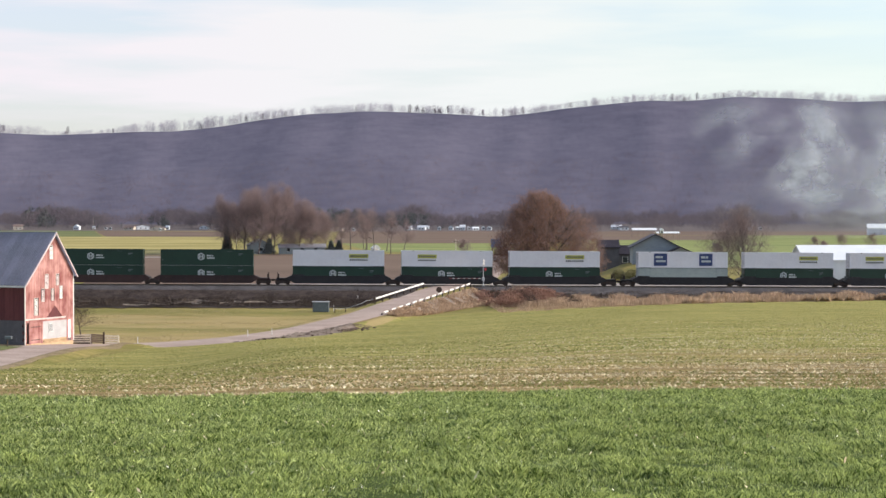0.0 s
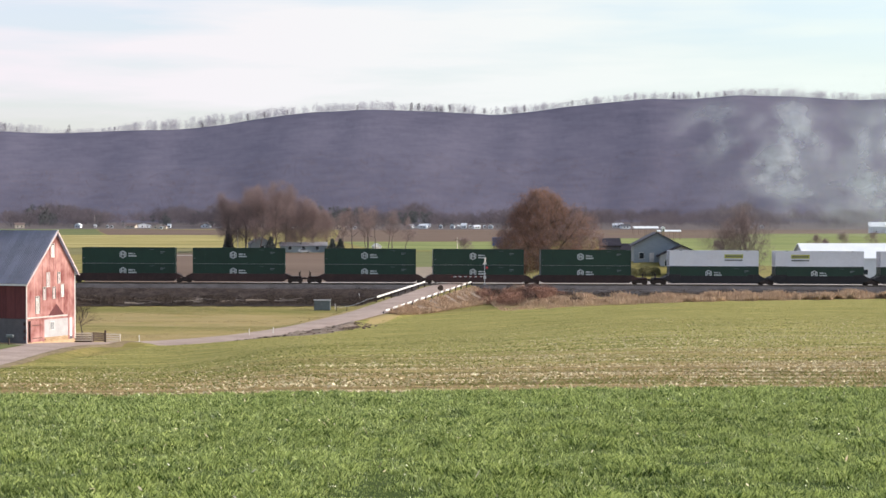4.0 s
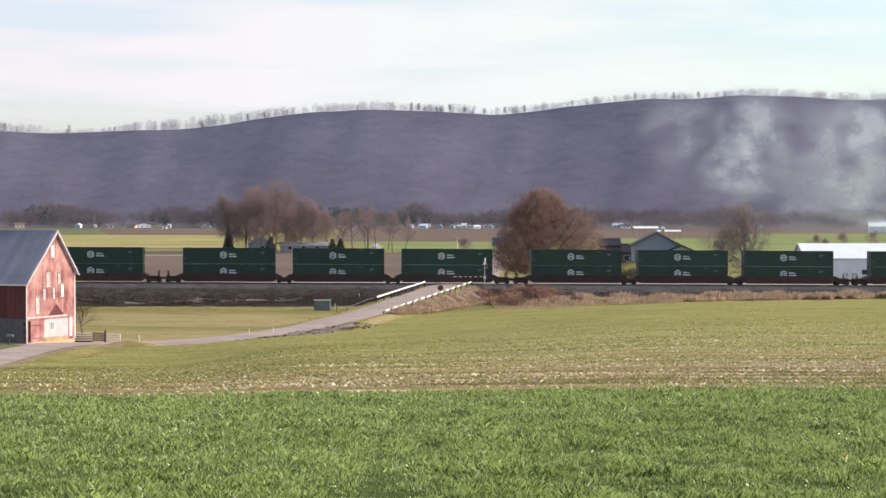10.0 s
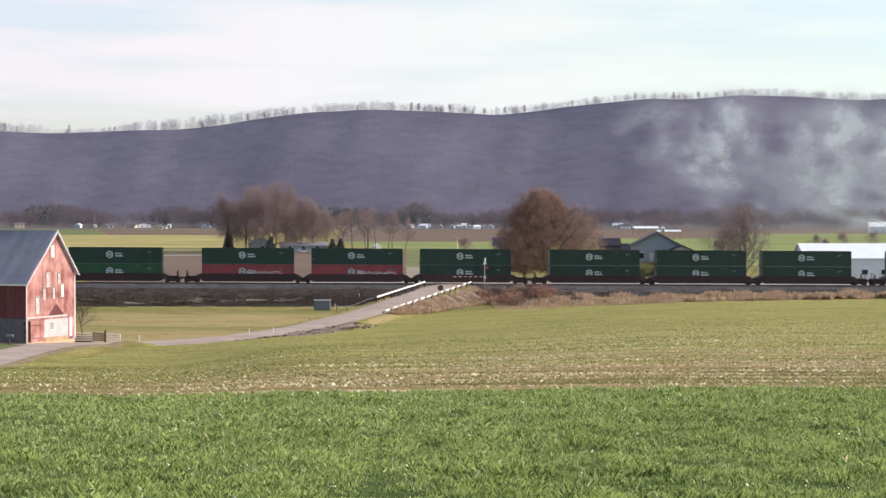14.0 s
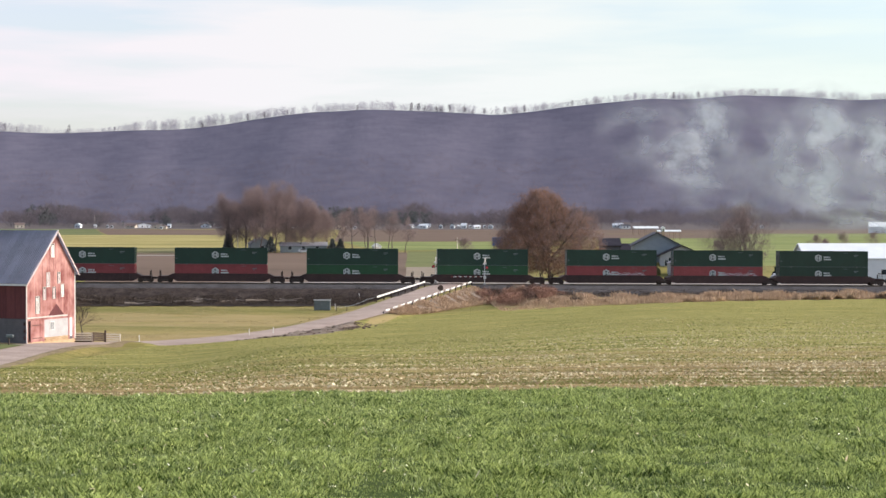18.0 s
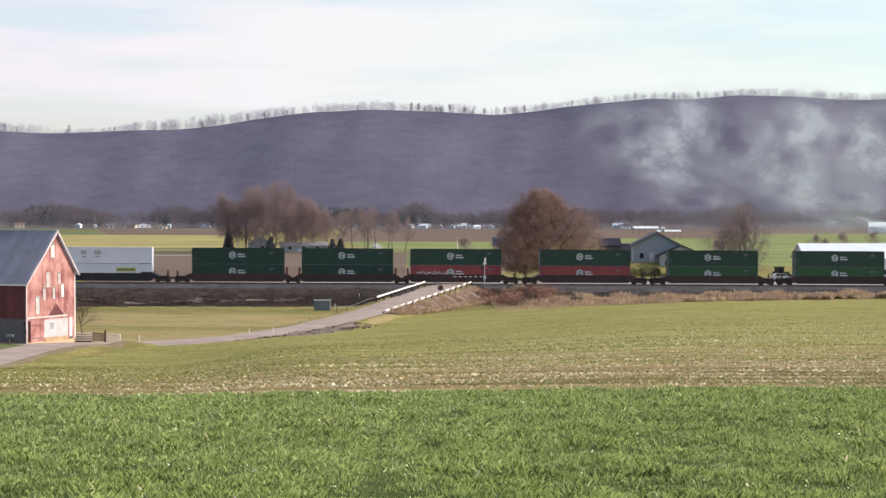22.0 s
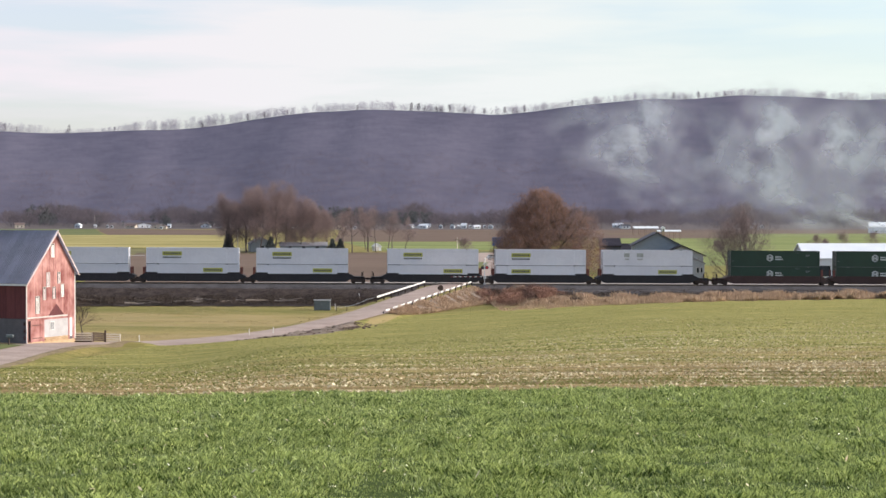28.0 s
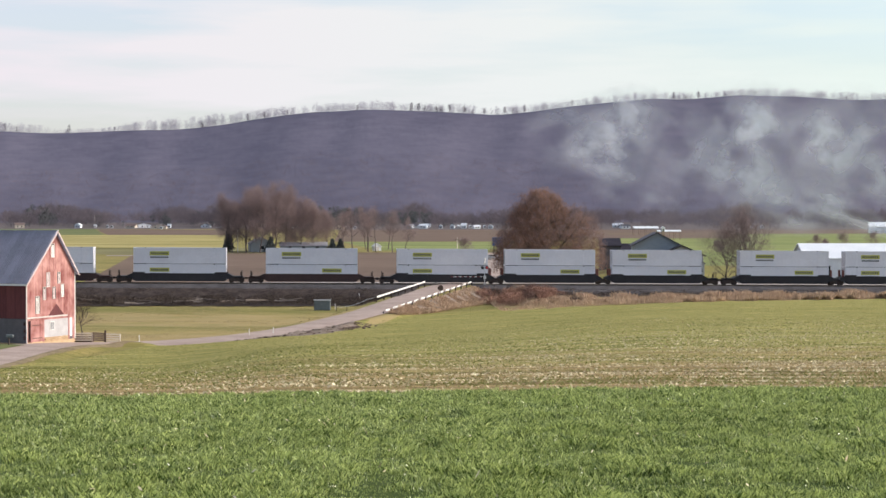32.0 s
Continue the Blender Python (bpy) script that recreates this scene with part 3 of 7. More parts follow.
def lane_side(name, label, y0, y1, x_least, wide, tall, mat="bank_earth"):
    """Bare brown earth scraped up along the lane's lower side."""
    k = np.flatnonzero((LANE_PTS[:, 1] > y0) & (LANE_PTS[:, 1] < y1) & (LANE_PTS[:, 0] > x_least))
    p = LANE_PTS[k]
    d = np.gradient(p[:, :2], axis=0)
    d /= np.linalg.norm(d, axis=1, keepdims=True)
    out = np.stack([d[:, 1], -d[:, 0]], 1)
    n = np.arange(len(k))
    w = np.array([wide * (0.8 + 0.9 * noise.noise((a * 0.12, b * 0.12, 5.0))) for a, b in p[:, :2]]).clip(0.3) * np.minimum(1, np.minimum(n, n[::-1]) / 5)
    cols = np.linspace(0, 1, 9)
    xy = p[:, None, :2] + out[:, None] * ((LANE_HALF[k] - 0.15)[:, None] + w[:, None] * cols)[:, :, None]
    z = land(xy[..., 0], xy[..., 1]) + 0.07 - 0.1 * cols ** 2 + tall * np.sin(cols * np.pi) * np.array([[abs(noise.noise((x * 0.9, y * 0.9, 2.0))) for x, y in r] for r in xy])
    i = np.arange(z.size).reshape(z.shape)
    f = np.stack([i[:-1, :-1], i[:-1, 1:], i[1:, 1:], i[1:, :-1]], -1).reshape(-1, 4)
    tagged(raw(name, np.concatenate([xy, z[:, :, None]], 2).reshape(-1, 3), f, M[mat]), label, "earth", kind="structure")


lane_side("earth_bank", "bare brown earth and clods along the lane", 184, 224, -28, 4.4, 0.65)
lane_side("drive_verge", "bare brown soil along the drive's edge", 126, 182, -60, 1.7, 0.12, "drive_soil")


def make_clods():
    """Lumps of turned earth on the bank below the lane."""
    rng = np.random.default_rng(31)
    ico = bmesh.new()
    bmesh.ops.create_icosphere(ico, subdivisions=1, radius=1)
    base = np.array([v.co[:] for v in ico.verts])
    tri = np.array([[v.index for v in f.verts] for f in ico.faces])
    ico.free()
    k = np.flatnonzero((LANE_PTS[:, 1] > 187) & (LANE_PTS[:, 1] < 221) & (LANE_PTS[:, 0] > -27))
    v, f = [], []
    for j in range(650):
        c = LANE_PTS[rng.choice(k)]
        off = 3.4 + abs(rng.normal(0, 1.7))
        x, y = c[0] + off * 0.9, c[1] - off * 0.42 + rng.normal(0, 0.6)
        if noise.noise((x * 0.16, y * 0.16, 4.0)) < -0.08:
            continue
        r = rng.uniform(0.05, 0.2) * np.array([1.6, 1.0, 0.6])
        f.append(tri + 12 * len(v))
        v.append(base * r * rng.uniform(0.7, 1.3, (12, 1)) + (x, y, land1(x, y) + 0.1))
    tagged(raw("earth_clods", np.concatenate(v), np.concatenate(f), M["clod"]), "dark clods of turned earth below the lane", "earth", kind="stuff")


make_clods()
field("ramp_flank", [(-8.2, 238.2), (-7.2, 238.6), (12.2, 286.0), (5.4, 288.4)], M["gravel"], "pale gravelly flank of the crossing ramp", 80, 20, 0.14)

# ---- railway ----
def make_track():
    bm = bmesh.new()
    prism(bm, [(-5.6, -2.4), (-4.6, -1.75), (-2.2, -0.2), (2.2, -0.2), (4.6, -1.75), (5.6, -2.4)], -420, 420, pose(0, 0, 0, 0, 0, -90))
    b = finish("ballast", bm, M["ballast"])
    b.matrix_basis = track_pose(0)
    tagged(b, "grey crushed-stone railway ballast bank", "ballast", kind="structure")
    for t in (-0.76, 0.76):
        bm = bmesh.new()
        prism(bm, [(-0.07, -0.17), (-0.02, -0.15), (-0.015, -0.05), (-0.037, -0.035), (-0.037, 0), (0.037, 0), (0.037, -0.035), (0.015, -0.05), (0.02, -0.15), (0.07, -0.17)], -420, 420, pose(0, 0, 0, 0, 0, -90))
        r = finish("rail", bm, M["rail_steel"])
        r.matrix_basis = track_pose(0, t)
        tagged(r, "worn steel rail of the single railway track", "rail", group="rails of the track", kind="structure")
    v, f = [], []
    for k in range(700):
        s = -200 + k * 0.57
        c = [(s + a * 0.115, b * 1.3, z) for z in (-0.33, -0.17) for a, b in ((-1, -1), (1, -1), (1, 1), (-1, 1))]
        o = len(v)
        v += c
        f += [(o + 4, o + 5, o + 6, o + 7), (o, o + 1, o + 5, o + 4), (o + 1, o + 2, o + 6, o + 5), (o + 2, o + 3, o + 7, o + 6), (o + 3, o, o + 4, o + 7)]
    t = raw("ties", v, f, M["tie_wood"])
    t.matrix_basis = track_pose(0)
    tagged(t, "weathered wooden railway ties under the rails", "railway tie", kind="stuff")


make_track()

# ---- trees ----
def segments_mesh(segs, sides=5):
    """Tapered tubes from rows of start, end and two radii."""
    segs = np.array(segs, float)
    a, b, r0, r1 = segs[:, :3], segs[:, 3:6], segs[:, 6], segs[:, 7]
    d = b - a
    d /= np.maximum(np.linalg.norm(d, axis=1, keepdims=True), 1e-6)
    ref = np.where(np.abs(d[:, 2:3]) > 0.9, [[1.0, 0, 0]], [[0, 0, 1.0]])
    p = np.cross(d, ref)
    p /= np.linalg.norm(p, axis=1, keepdims=True)
    q = np.cross(d, p)
    ang = np.arange(sides) * 2 * np.pi / sides
    ring = p[:, None] * np.cos(ang)[None, :, None] + q[:, None] * np.sin(ang)[None, :, None]
    v = np.concatenate([a[:, None] + ring * r0[:, None, None], b[:, None] + ring * r1[:, None, None]], 1)
    base = np.arange(len(segs))[:, None, None] * 2 * sides
    k = np.arange(sides)
    f = np.stack([k, (k + 1) % sides, (k + 1) % sides + sides, k + sides], 1)[None] + base
    return v.reshape(-1, 3), f.reshape(-1, 4)


def grow(rng, h, reach, low=0.2, limbs=24, forks=6, r=None, lean=0.25, flat=1.0):
    """Branch rows of a leafless tree, and its tips with their directions. reach: the crown's radius; low: where its limbs begin."""
    r = r or h * 0.02
    rows, tips = [], []
    up = np.array([0, 0, 1.0])

    def run(p, d, length, rad, steps, rise, end=0.35):
        out = []
        for i in range(steps):
            d = d + rng.normal(0, 0.12, 3) + up * rise
            d = d / np.linalg.norm(d)
            e = p + d * length / steps
            a, b = rad * (1 - (1 - end) * i / steps), rad * (1 - (1 - end) * (i + 1) / steps)
            rows.append((*p, *e, a, b))
            out.append((e, d, b))
            p = e
        return out
    stem = run(np.zeros(3), up, h * 0.93, r, 9, 0.25, 0.12)
    for k in range(limbs):
        q = low + (0.97 - low) * (k + rng.uniform(0, 0.8)) / limbs
        at_stem = min(8, int(q * 9))
        p, _, sr = stem[at_stem]
        p = p - up * rng.uniform(0, h * 0.09)
        c = (q - low) / (1 - low)
        size = reach * (0.45 + 0.55 * math.sin(min(1, c * 1.25 + 0.18) * math.pi) ** 0.7) * rng.uniform(0.75, 1.1)
        az = k * 2.4 + rng.uniform(-0.4, 0.4)
        tilt = (1.25 - 0.75 * c) * flat
        d = np.array([math.cos(az) * math.sin(tilt), math.sin(az) * math.sin(tilt), math.cos(tilt)])
        main = run(p, d, size * 1.08, min(sr * 0.8, r * 0.42), 4, lean * 0.5)
        for e, d1, r1 in main:
            for _ in range(forks // 2 + 1):
                d2 = d1 * 0.75 + rng.normal(0, 0.55, 3)
                for e2, d3, r2 in run(e, d2 / np.linalg.norm(d2), size * rng.uniform(0.28, 0.45), r1 * 0.55, 2, 0.15):
                    for _ in range(2):
                        d4 = d3 * 0.8 + rng.normal(0, 0.5, 3)
                        tip = run(e2, d4 / np.linalg.norm(d4), size * rng.uniform(0.12, 0.24), r2 * 0.6, 1, 0.1)[-1]
                        tips.append((*tip[0], *tip[1]))
    return np.array(rows), np.array(tips)


def twigs(rng, tips, per, length, width):
    """Thin triangles that fan out from the tips."""
    n = len(tips)
    a = np.repeat(tips[:, :3], per, 0) + rng.normal(0, length * 0.15, (n * per, 3))
    d = np.repeat(tips[:, 3:], per, 0) + rng.normal(0, 0.55, (n * per, 3))
    d /= np.linalg.norm(d, axis=1, keepdims=True)
    side = np.cross(d, rng.normal(0, 1, d.shape))
    side /= np.linalg.norm(side, axis=1, keepdims=True)
    l = length * rng.uniform(0.5, 1.3, (n * per, 1))
    v = np.stack([a - side * width, a + side * width, a + d * l], 1).reshape(-1, 3)
    return v, np.arange(len(v)).reshape(-1, 3)


def leaf_cards(rng, centres, per, scatter, size):
    n = len(centres) * per
    c = np.repeat(centres, per, 0) + rng.normal(0, scatter, (n, 3))
    u, w = rng.normal(0, 1, (n, 3)), rng.normal(0, 1, (n, 3))
    u /= np.linalg.norm(u, axis=1, keepdims=True)
    w = np.cross(u, w)
    w /= np.linalg.norm(w, axis=1, keepdims=True)
    s = size * rng.uniform(0.6, 1.3, (n, 1))
    v = np.stack([c - u * s, c + w * s * 0.55, c + u * s, c - w * s * 0.55], 1).reshape(-1, 3)
    return v, np.arange(len(v)).reshape(-1, 4)


def bare_tree(m, h, seed, label, reach, low=0.25, limbs=18, per=3, twig=0.9, width=0.014, group="", name="bare_tree", mat="twig", flat=1.0, stem="bark", thick=0.02):
    rng = np.random.default_rng(seed)
    rows, tips = grow(rng, h, reach, low, limbs, 4, r=h * thick, flat=flat)
    e = thing(name, m, label, "tree", group)
    raw("trunk", *segments_mesh(rows, 4), M[stem], e)
    raw("crown", *twigs(rng, tips, per, twig, width), M[mat], e, "haze of bare twigs")
    return e


def on_land(x, y, rz=0, sink=0.05):
    return pose(x, y, land1(x, y) - sink, 0, 0, rz)


def oak():
    rng = np.random.default_rng(11)
    e = thing("oak_tree", on_land(22.2, 345), "broad oak tree with rust-brown autumn leaves beside the lane", "tree")
    rows, tips = grow(rng, 18.9, 12.8, 0.07, 52, 6, r=0.36)
    def inside(p, k):
        lobes = ((-2.0, 9.3, 7.6, 9.6), (-6.4, 5.4, 6.0, 7.6), (4.6, 7.6, 7.0, 8.4), (7.4, 4.4, 5.2, 6.4), (0.0, 4.5, 9.5, 6.0))
        hit = np.zeros(len(p), bool)
        for cx, cz, rx, rz in lobes:
            hit |= ((p[:, 0] - cx) / (rx * k)) ** 2 + (p[:, 1] / (10.5 * k)) ** 2 + ((p[:, 2] - cz) / (rz * k)) ** 2 < 1
        return hit
    rows, tips = rows[inside(rows[:, 3:6], 1.0)], tips[inside(tips[:, :3], rng.uniform(0.85, 1.0, len(tips)))]
    raw("trunk", *segments_mesh(rows, 5), M["bark"], e)
    c = np.stack([rng.uniform(-12.4, 12.6, 5200), rng.uniform(-10, 10, 5200), rng.uniform(2.0, 19.0, 5200)], 1)
    c = c[inside(c, rng.uniform(0.8, 1.0, len(c)))]
    d = c - (0, 0, 5.0) + rng.normal(0, 2.0, c.shape)
    tips = np.concatenate([tips, np.concatenate([c, d / np.linalg.norm(d, axis=1, keepdims=True)], 1)[:1700]])
    some = tips[rng.uniform(0, 1, len(tips)) < np.clip(0.52 - 0.06 * tips[:, 0] + 0.02 * (tips[:, 2] - 9), 0.32, 1)]
    # low skirts of leaves on the lowest limbs
    a, q = rng.uniform(0, 6.28, 260), np.sqrt(rng.uniform(0.02, 1, 260))
    skirt = np.stack([11.0 * q * np.cos(a), 10.0 * q * np.sin(a), rng.uniform(1.2, 6.0, 260) + 0.5 * q], 1)
    some = np.concatenate([some[:, :3], skirt])
    raw("crown", *leaf_cards(rng, some, max(5, 78000 // len(some)), 0.6, 0.125), M["oak_leaf"], e, "thinning crown of rust-brown leaves")
    raw("twig_haze", *twigs(rng, tips, 17, 1.3, 0.010), M["grove_twig"], e)


oak()
bare_tree(on_land(61.5, 335), 12.5, 5, "wide bare tree with fine grey-brown twigs by the farm", 7.6, 0.05, 34, 9, 1.0, 0.009, flat=0.72, stem="grove_bark", thick=0.013)
bare_tree(on_land(58.0, 339), 11.0, 6, "bare grey-brown tree beside a wider one by the farm", 5.6, 0.05, 26, 9, 1.0, 0.009, flat=0.75, stem="grove_bark", thick=0.013)
# grove behind the railway
G1 = "grove of bare trees"
for k, (x, y, h, sp) in enumerate([(-79.5, 616, 18.5, 4.4), (-77, 604, 20.0, 4.2), (-74.0, 622, 22.0, 4.6), (-71.5, 600, 22.5, 4.6), (-69.0, 612, 22.8, 4.8), (-66.0, 596, 21.5, 4.6), (-63.5, 618, 23.0, 4.8), (-61.2, 602, 24.2, 4.8),
                                   (-58.2, 612, 23.2, 4.6), (-55.6, 624, 20.0, 4.8), (-52.6, 606, 18.0, 4.6), (-49.6, 622, 17.5, 4.6), (-46.8, 608, 16.0, 4.2), (-44.0, 630, 13.5, 4.0), (-72.5, 632, 21.5, 4.8), (-60.5, 634, 22.5, 4.8)]):
    bare_tree(on_land(x, y, k * 50), h, 30 + k, "tall bare deciduous tree in a grove behind the railway", sp * 1.3, 0.2, 22, 9, 2.2, 0.012, G1, mat="grove_twig", stem="grove_bark", thick=0.013)
for k, (x, y, h, sp) in enumerate([(-33.0, 600, 17.0, 3.6), (-28.6, 624, 17.0, 2.9), (-27.4, 606, 14.5, 2.6), (-25.0, 614, 17.0, 3.2), (-18.4, 600, 14.5, 3.0), (-13.6, 594, 12.5, 3.2), (-37.2, 618, 13.2, 4.4), (-31.0, 660, 15.0, 4.6), (-22.0, 665, 15.0, 4.6), (-40.5, 668, 15.0, 4.6)]):
    bare_tree(on_land(x, y, k * 70), h, 50 + k, "slender bare tree with a thin crown beside the fields", sp, 0.38, 12, 4, 1.7, 0.011, "row of slender trees", mat="grove_twig", stem="grove_bark", thick=0.013)
bare_tree(on_land(-39.7, 182), 4.4, 77, "small leafless tree behind the barn's gable", 1.9, 0.35, 10, 3, 0.6, 0.007, name="small_tree", mat="dark_brush", thick=0.022)
for k, (x, y, h) in enumerate([(157, 695, 4.6), (167, 690, 5.4), (182, 700, 5.6), (148, 640, 3.4), (7.9, 590, 4.6), (46, 440, 4.0), (93, 560, 4.2)]):
    bare_tree(on_land(x, y), h, 120 + k, "small leafless shrub on the green field", h * 0.6, 0.05, 14, 7, 0.8, 0.012, "field shrubs", "shrub", mat="grove_twig", stem="grove_bark", thick=0.012)


def conifer(m, h, w, seed, label):
    rng = np.random.default_rng(seed)
    e = thing("conifer", m, label, "tree", "dark evergreens")
    part("trunk", rod(bmesh.new(), (0, 0, 0), (0, 0, h * 0.9), h * 0.02, 0.02), M["bark"], e)
    n = 900
    z = rng.uniform(0.06, 1.0, n) ** 0.8
    r = (1 - z) * w * rng.uniform(0.35, 1.05, n)
    a = rng.uniform(0, 6.28, n)
    c = np.stack([r * np.cos(a), r * np.sin(a), z * h], 1)
    raw("foliage", *leaf_cards(rng, c, 3, 0.2, h * 0.045), M["evergreen"], e)
    return e


for k, (x, y, h, w) in enumerate([(-62.6, 600, 5.6, 2.8), (-40.3, 602, 4.8, 2.4), (-37.6, 605, 4.7, 2.4), (-79.5, 613, 9, 2.6)]):
    conifer(on_land(x, y), h, w, 90 + k, "dark evergreen tree behind the railway")


# ---- hill and far woods ----
RIDGE_U = np.array([-0.4730, -0.2679, -0.2474, -0.2338, -0.2167, -0.1996, -0.1825, -0.1654, -0.1483, -0.1312, -0.1141, -0.0971, -0.0800, -0.0629, -0.0492, -0.0287, -0.0116, 0.0055, 0.0226, 0.0328, 0.0465, 0.0567, 0.0738, 0.0909, 0.1080, 0.1251, 0.1422, 0.1593, 0.1763, 0.2105, 0.2276, 0.2447, 0.2679, 0.4839])
RIDGE_Z = np.array([106, 171, 168, 167, 169, 171, 173, 173, 177, 183, 192, 199, 205, 207, 210, 209, 207, 205, 202, 200, 204, 207, 215, 220, 225, 230, 228, 231, 236, 234, 231, 227, 229, 189])


def hill_z(x, y):
    u = x / y
    top = sum(np.interp(u + k * 0.004, RIDGE_U, RIDGE_Z) for k in (-1, 0, 1)) / 3
    q = (y - 2250 - 40 * np.sin(u * 23)) / (742 - 40 * np.sin(u * 23))
    up = np.clip(q, 0, 1)
    body = up * 0.8 + up ** 2 * 0.2
    fold = 2 * np.sin(u * 30 + q * 4) * np.sin(up * np.pi)
    return -3 + (top + 3) * body - top * 0.2 * np.clip((y - 2990) / 200, 0, 1) + fold


def make_hill():
    """The ridge, with the lumps of its tree crowns and shallow ravines running down it."""
    u, y = np.meshgrid(np.linspace(-0.34, 0.34, 900), np.concatenate([np.linspace(2150, 3010, 210), np.linspace(3040, 4000, 6)]))
    x = u * y
    rng = np.random.default_rng(12)
    rough = rng.normal(0, 1, u.shape)
    for _ in range(2):
        rough = (rough + np.roll(rough, 1, 1) + np.roll(rough, -1, 1) + np.roll(rough, 1, 0) + np.roll(rough, -1, 0)) / 2.3
    ravine = np.sin(u * 61 + 0.004 * y) * np.sin(u * 23 + 1) + 0.6 * np.sin(u * 140 - 0.006 * y)
    on = smooth01((y - 2260) / 80) * smooth01((2992 - y) / 60)
    z = hill_z(x, y) + (0.05 * rough + 1.5 * ravine) * on
    i = np.arange(u.size).reshape(u.shape)
    f = np.stack([i[:-1, :-1], i[:-1, 1:], i[1:, 1:], i[1:, :-1]], -1).reshape(-1, 4)
    # the hill's haze comes from its surface colour alone
    h = raw("hill", np.stack([x, y, z], -1).reshape(-1, 3), f, M["hazed_hill_floor"], smooth=True)
    tagged(h, "long leafless wooded ridge with distance haze put into its purple-grey colour", "hill", kind="structure")


make_hill()


def wood(name, places, heights, widths, per, label, mat, seed, stem=0.0, thin=0.14, size=0.13, low=0.3):
    """Many far trees in one mesh: ragged fans of twigs round each stem."""
    rng = np.random.default_rng(seed)
    n = len(places)
    h, w = np.asarray(heights), np.asarray(widths)
    p = np.repeat(places, per, 0)
    hh, ww = np.repeat(h, per)[:, None], np.repeat(w, per)[:, None]
    a = rng.uniform(0, 6.28, (n * per, 1))
    rr = np.sqrt(rng.uniform(0, 1, (n * per, 1)))
    zz = rng.uniform(low, 0.95, (n * per, 1))
    wid = np.sin(zz * 2.6 + 0.35)
    c = p + np.concatenate([np.cos(a) * rr * ww * wid, np.sin(a) * rr * ww * wid, zz * hh], 1)
    d = np.concatenate([np.cos(a) * rr, np.sin(a) * rr, 0.5 + rng.uniform(0, 0.9, (n * per, 1))], 1) + rng.normal(0, 0.25, (n * per, 3))
    d /= np.linalg.norm(d, axis=1, keepdims=True)
    s = np.cross(d, rng.normal(0, 1, d.shape))
    s /= np.linalg.norm(s, axis=1, keepdims=True)
    k = hh * size * rng.uniform(0.6, 1.4, (n * per, 1))
    v = np.stack([c - s * k * thin, c + s * k * thin, c + d * k * 1.9], 1).reshape(-1, 3)
    f = np.arange(len(v)).reshape(-1, 3)
    if stem:
        q = rng.uniform(-1, 1, (n, 1)) * 0.05 * h[:, None]
        ax = np.array([[1.0, 0, 0]])
        sv = np.stack([places - ax * stem, places + ax * stem, places + np.concatenate([q, q * 0, h[:, None] * 0.95], 1)], 1).reshape(-1, 3)
        f = np.concatenate([f, np.arange(len(sv)).reshape(-1, 3) + len(v)])
        v = np.concatenate([v, sv])
    ob = raw(name, v, f, M[mat])
    return tagged(ob, label, "woods", kind="stuff")


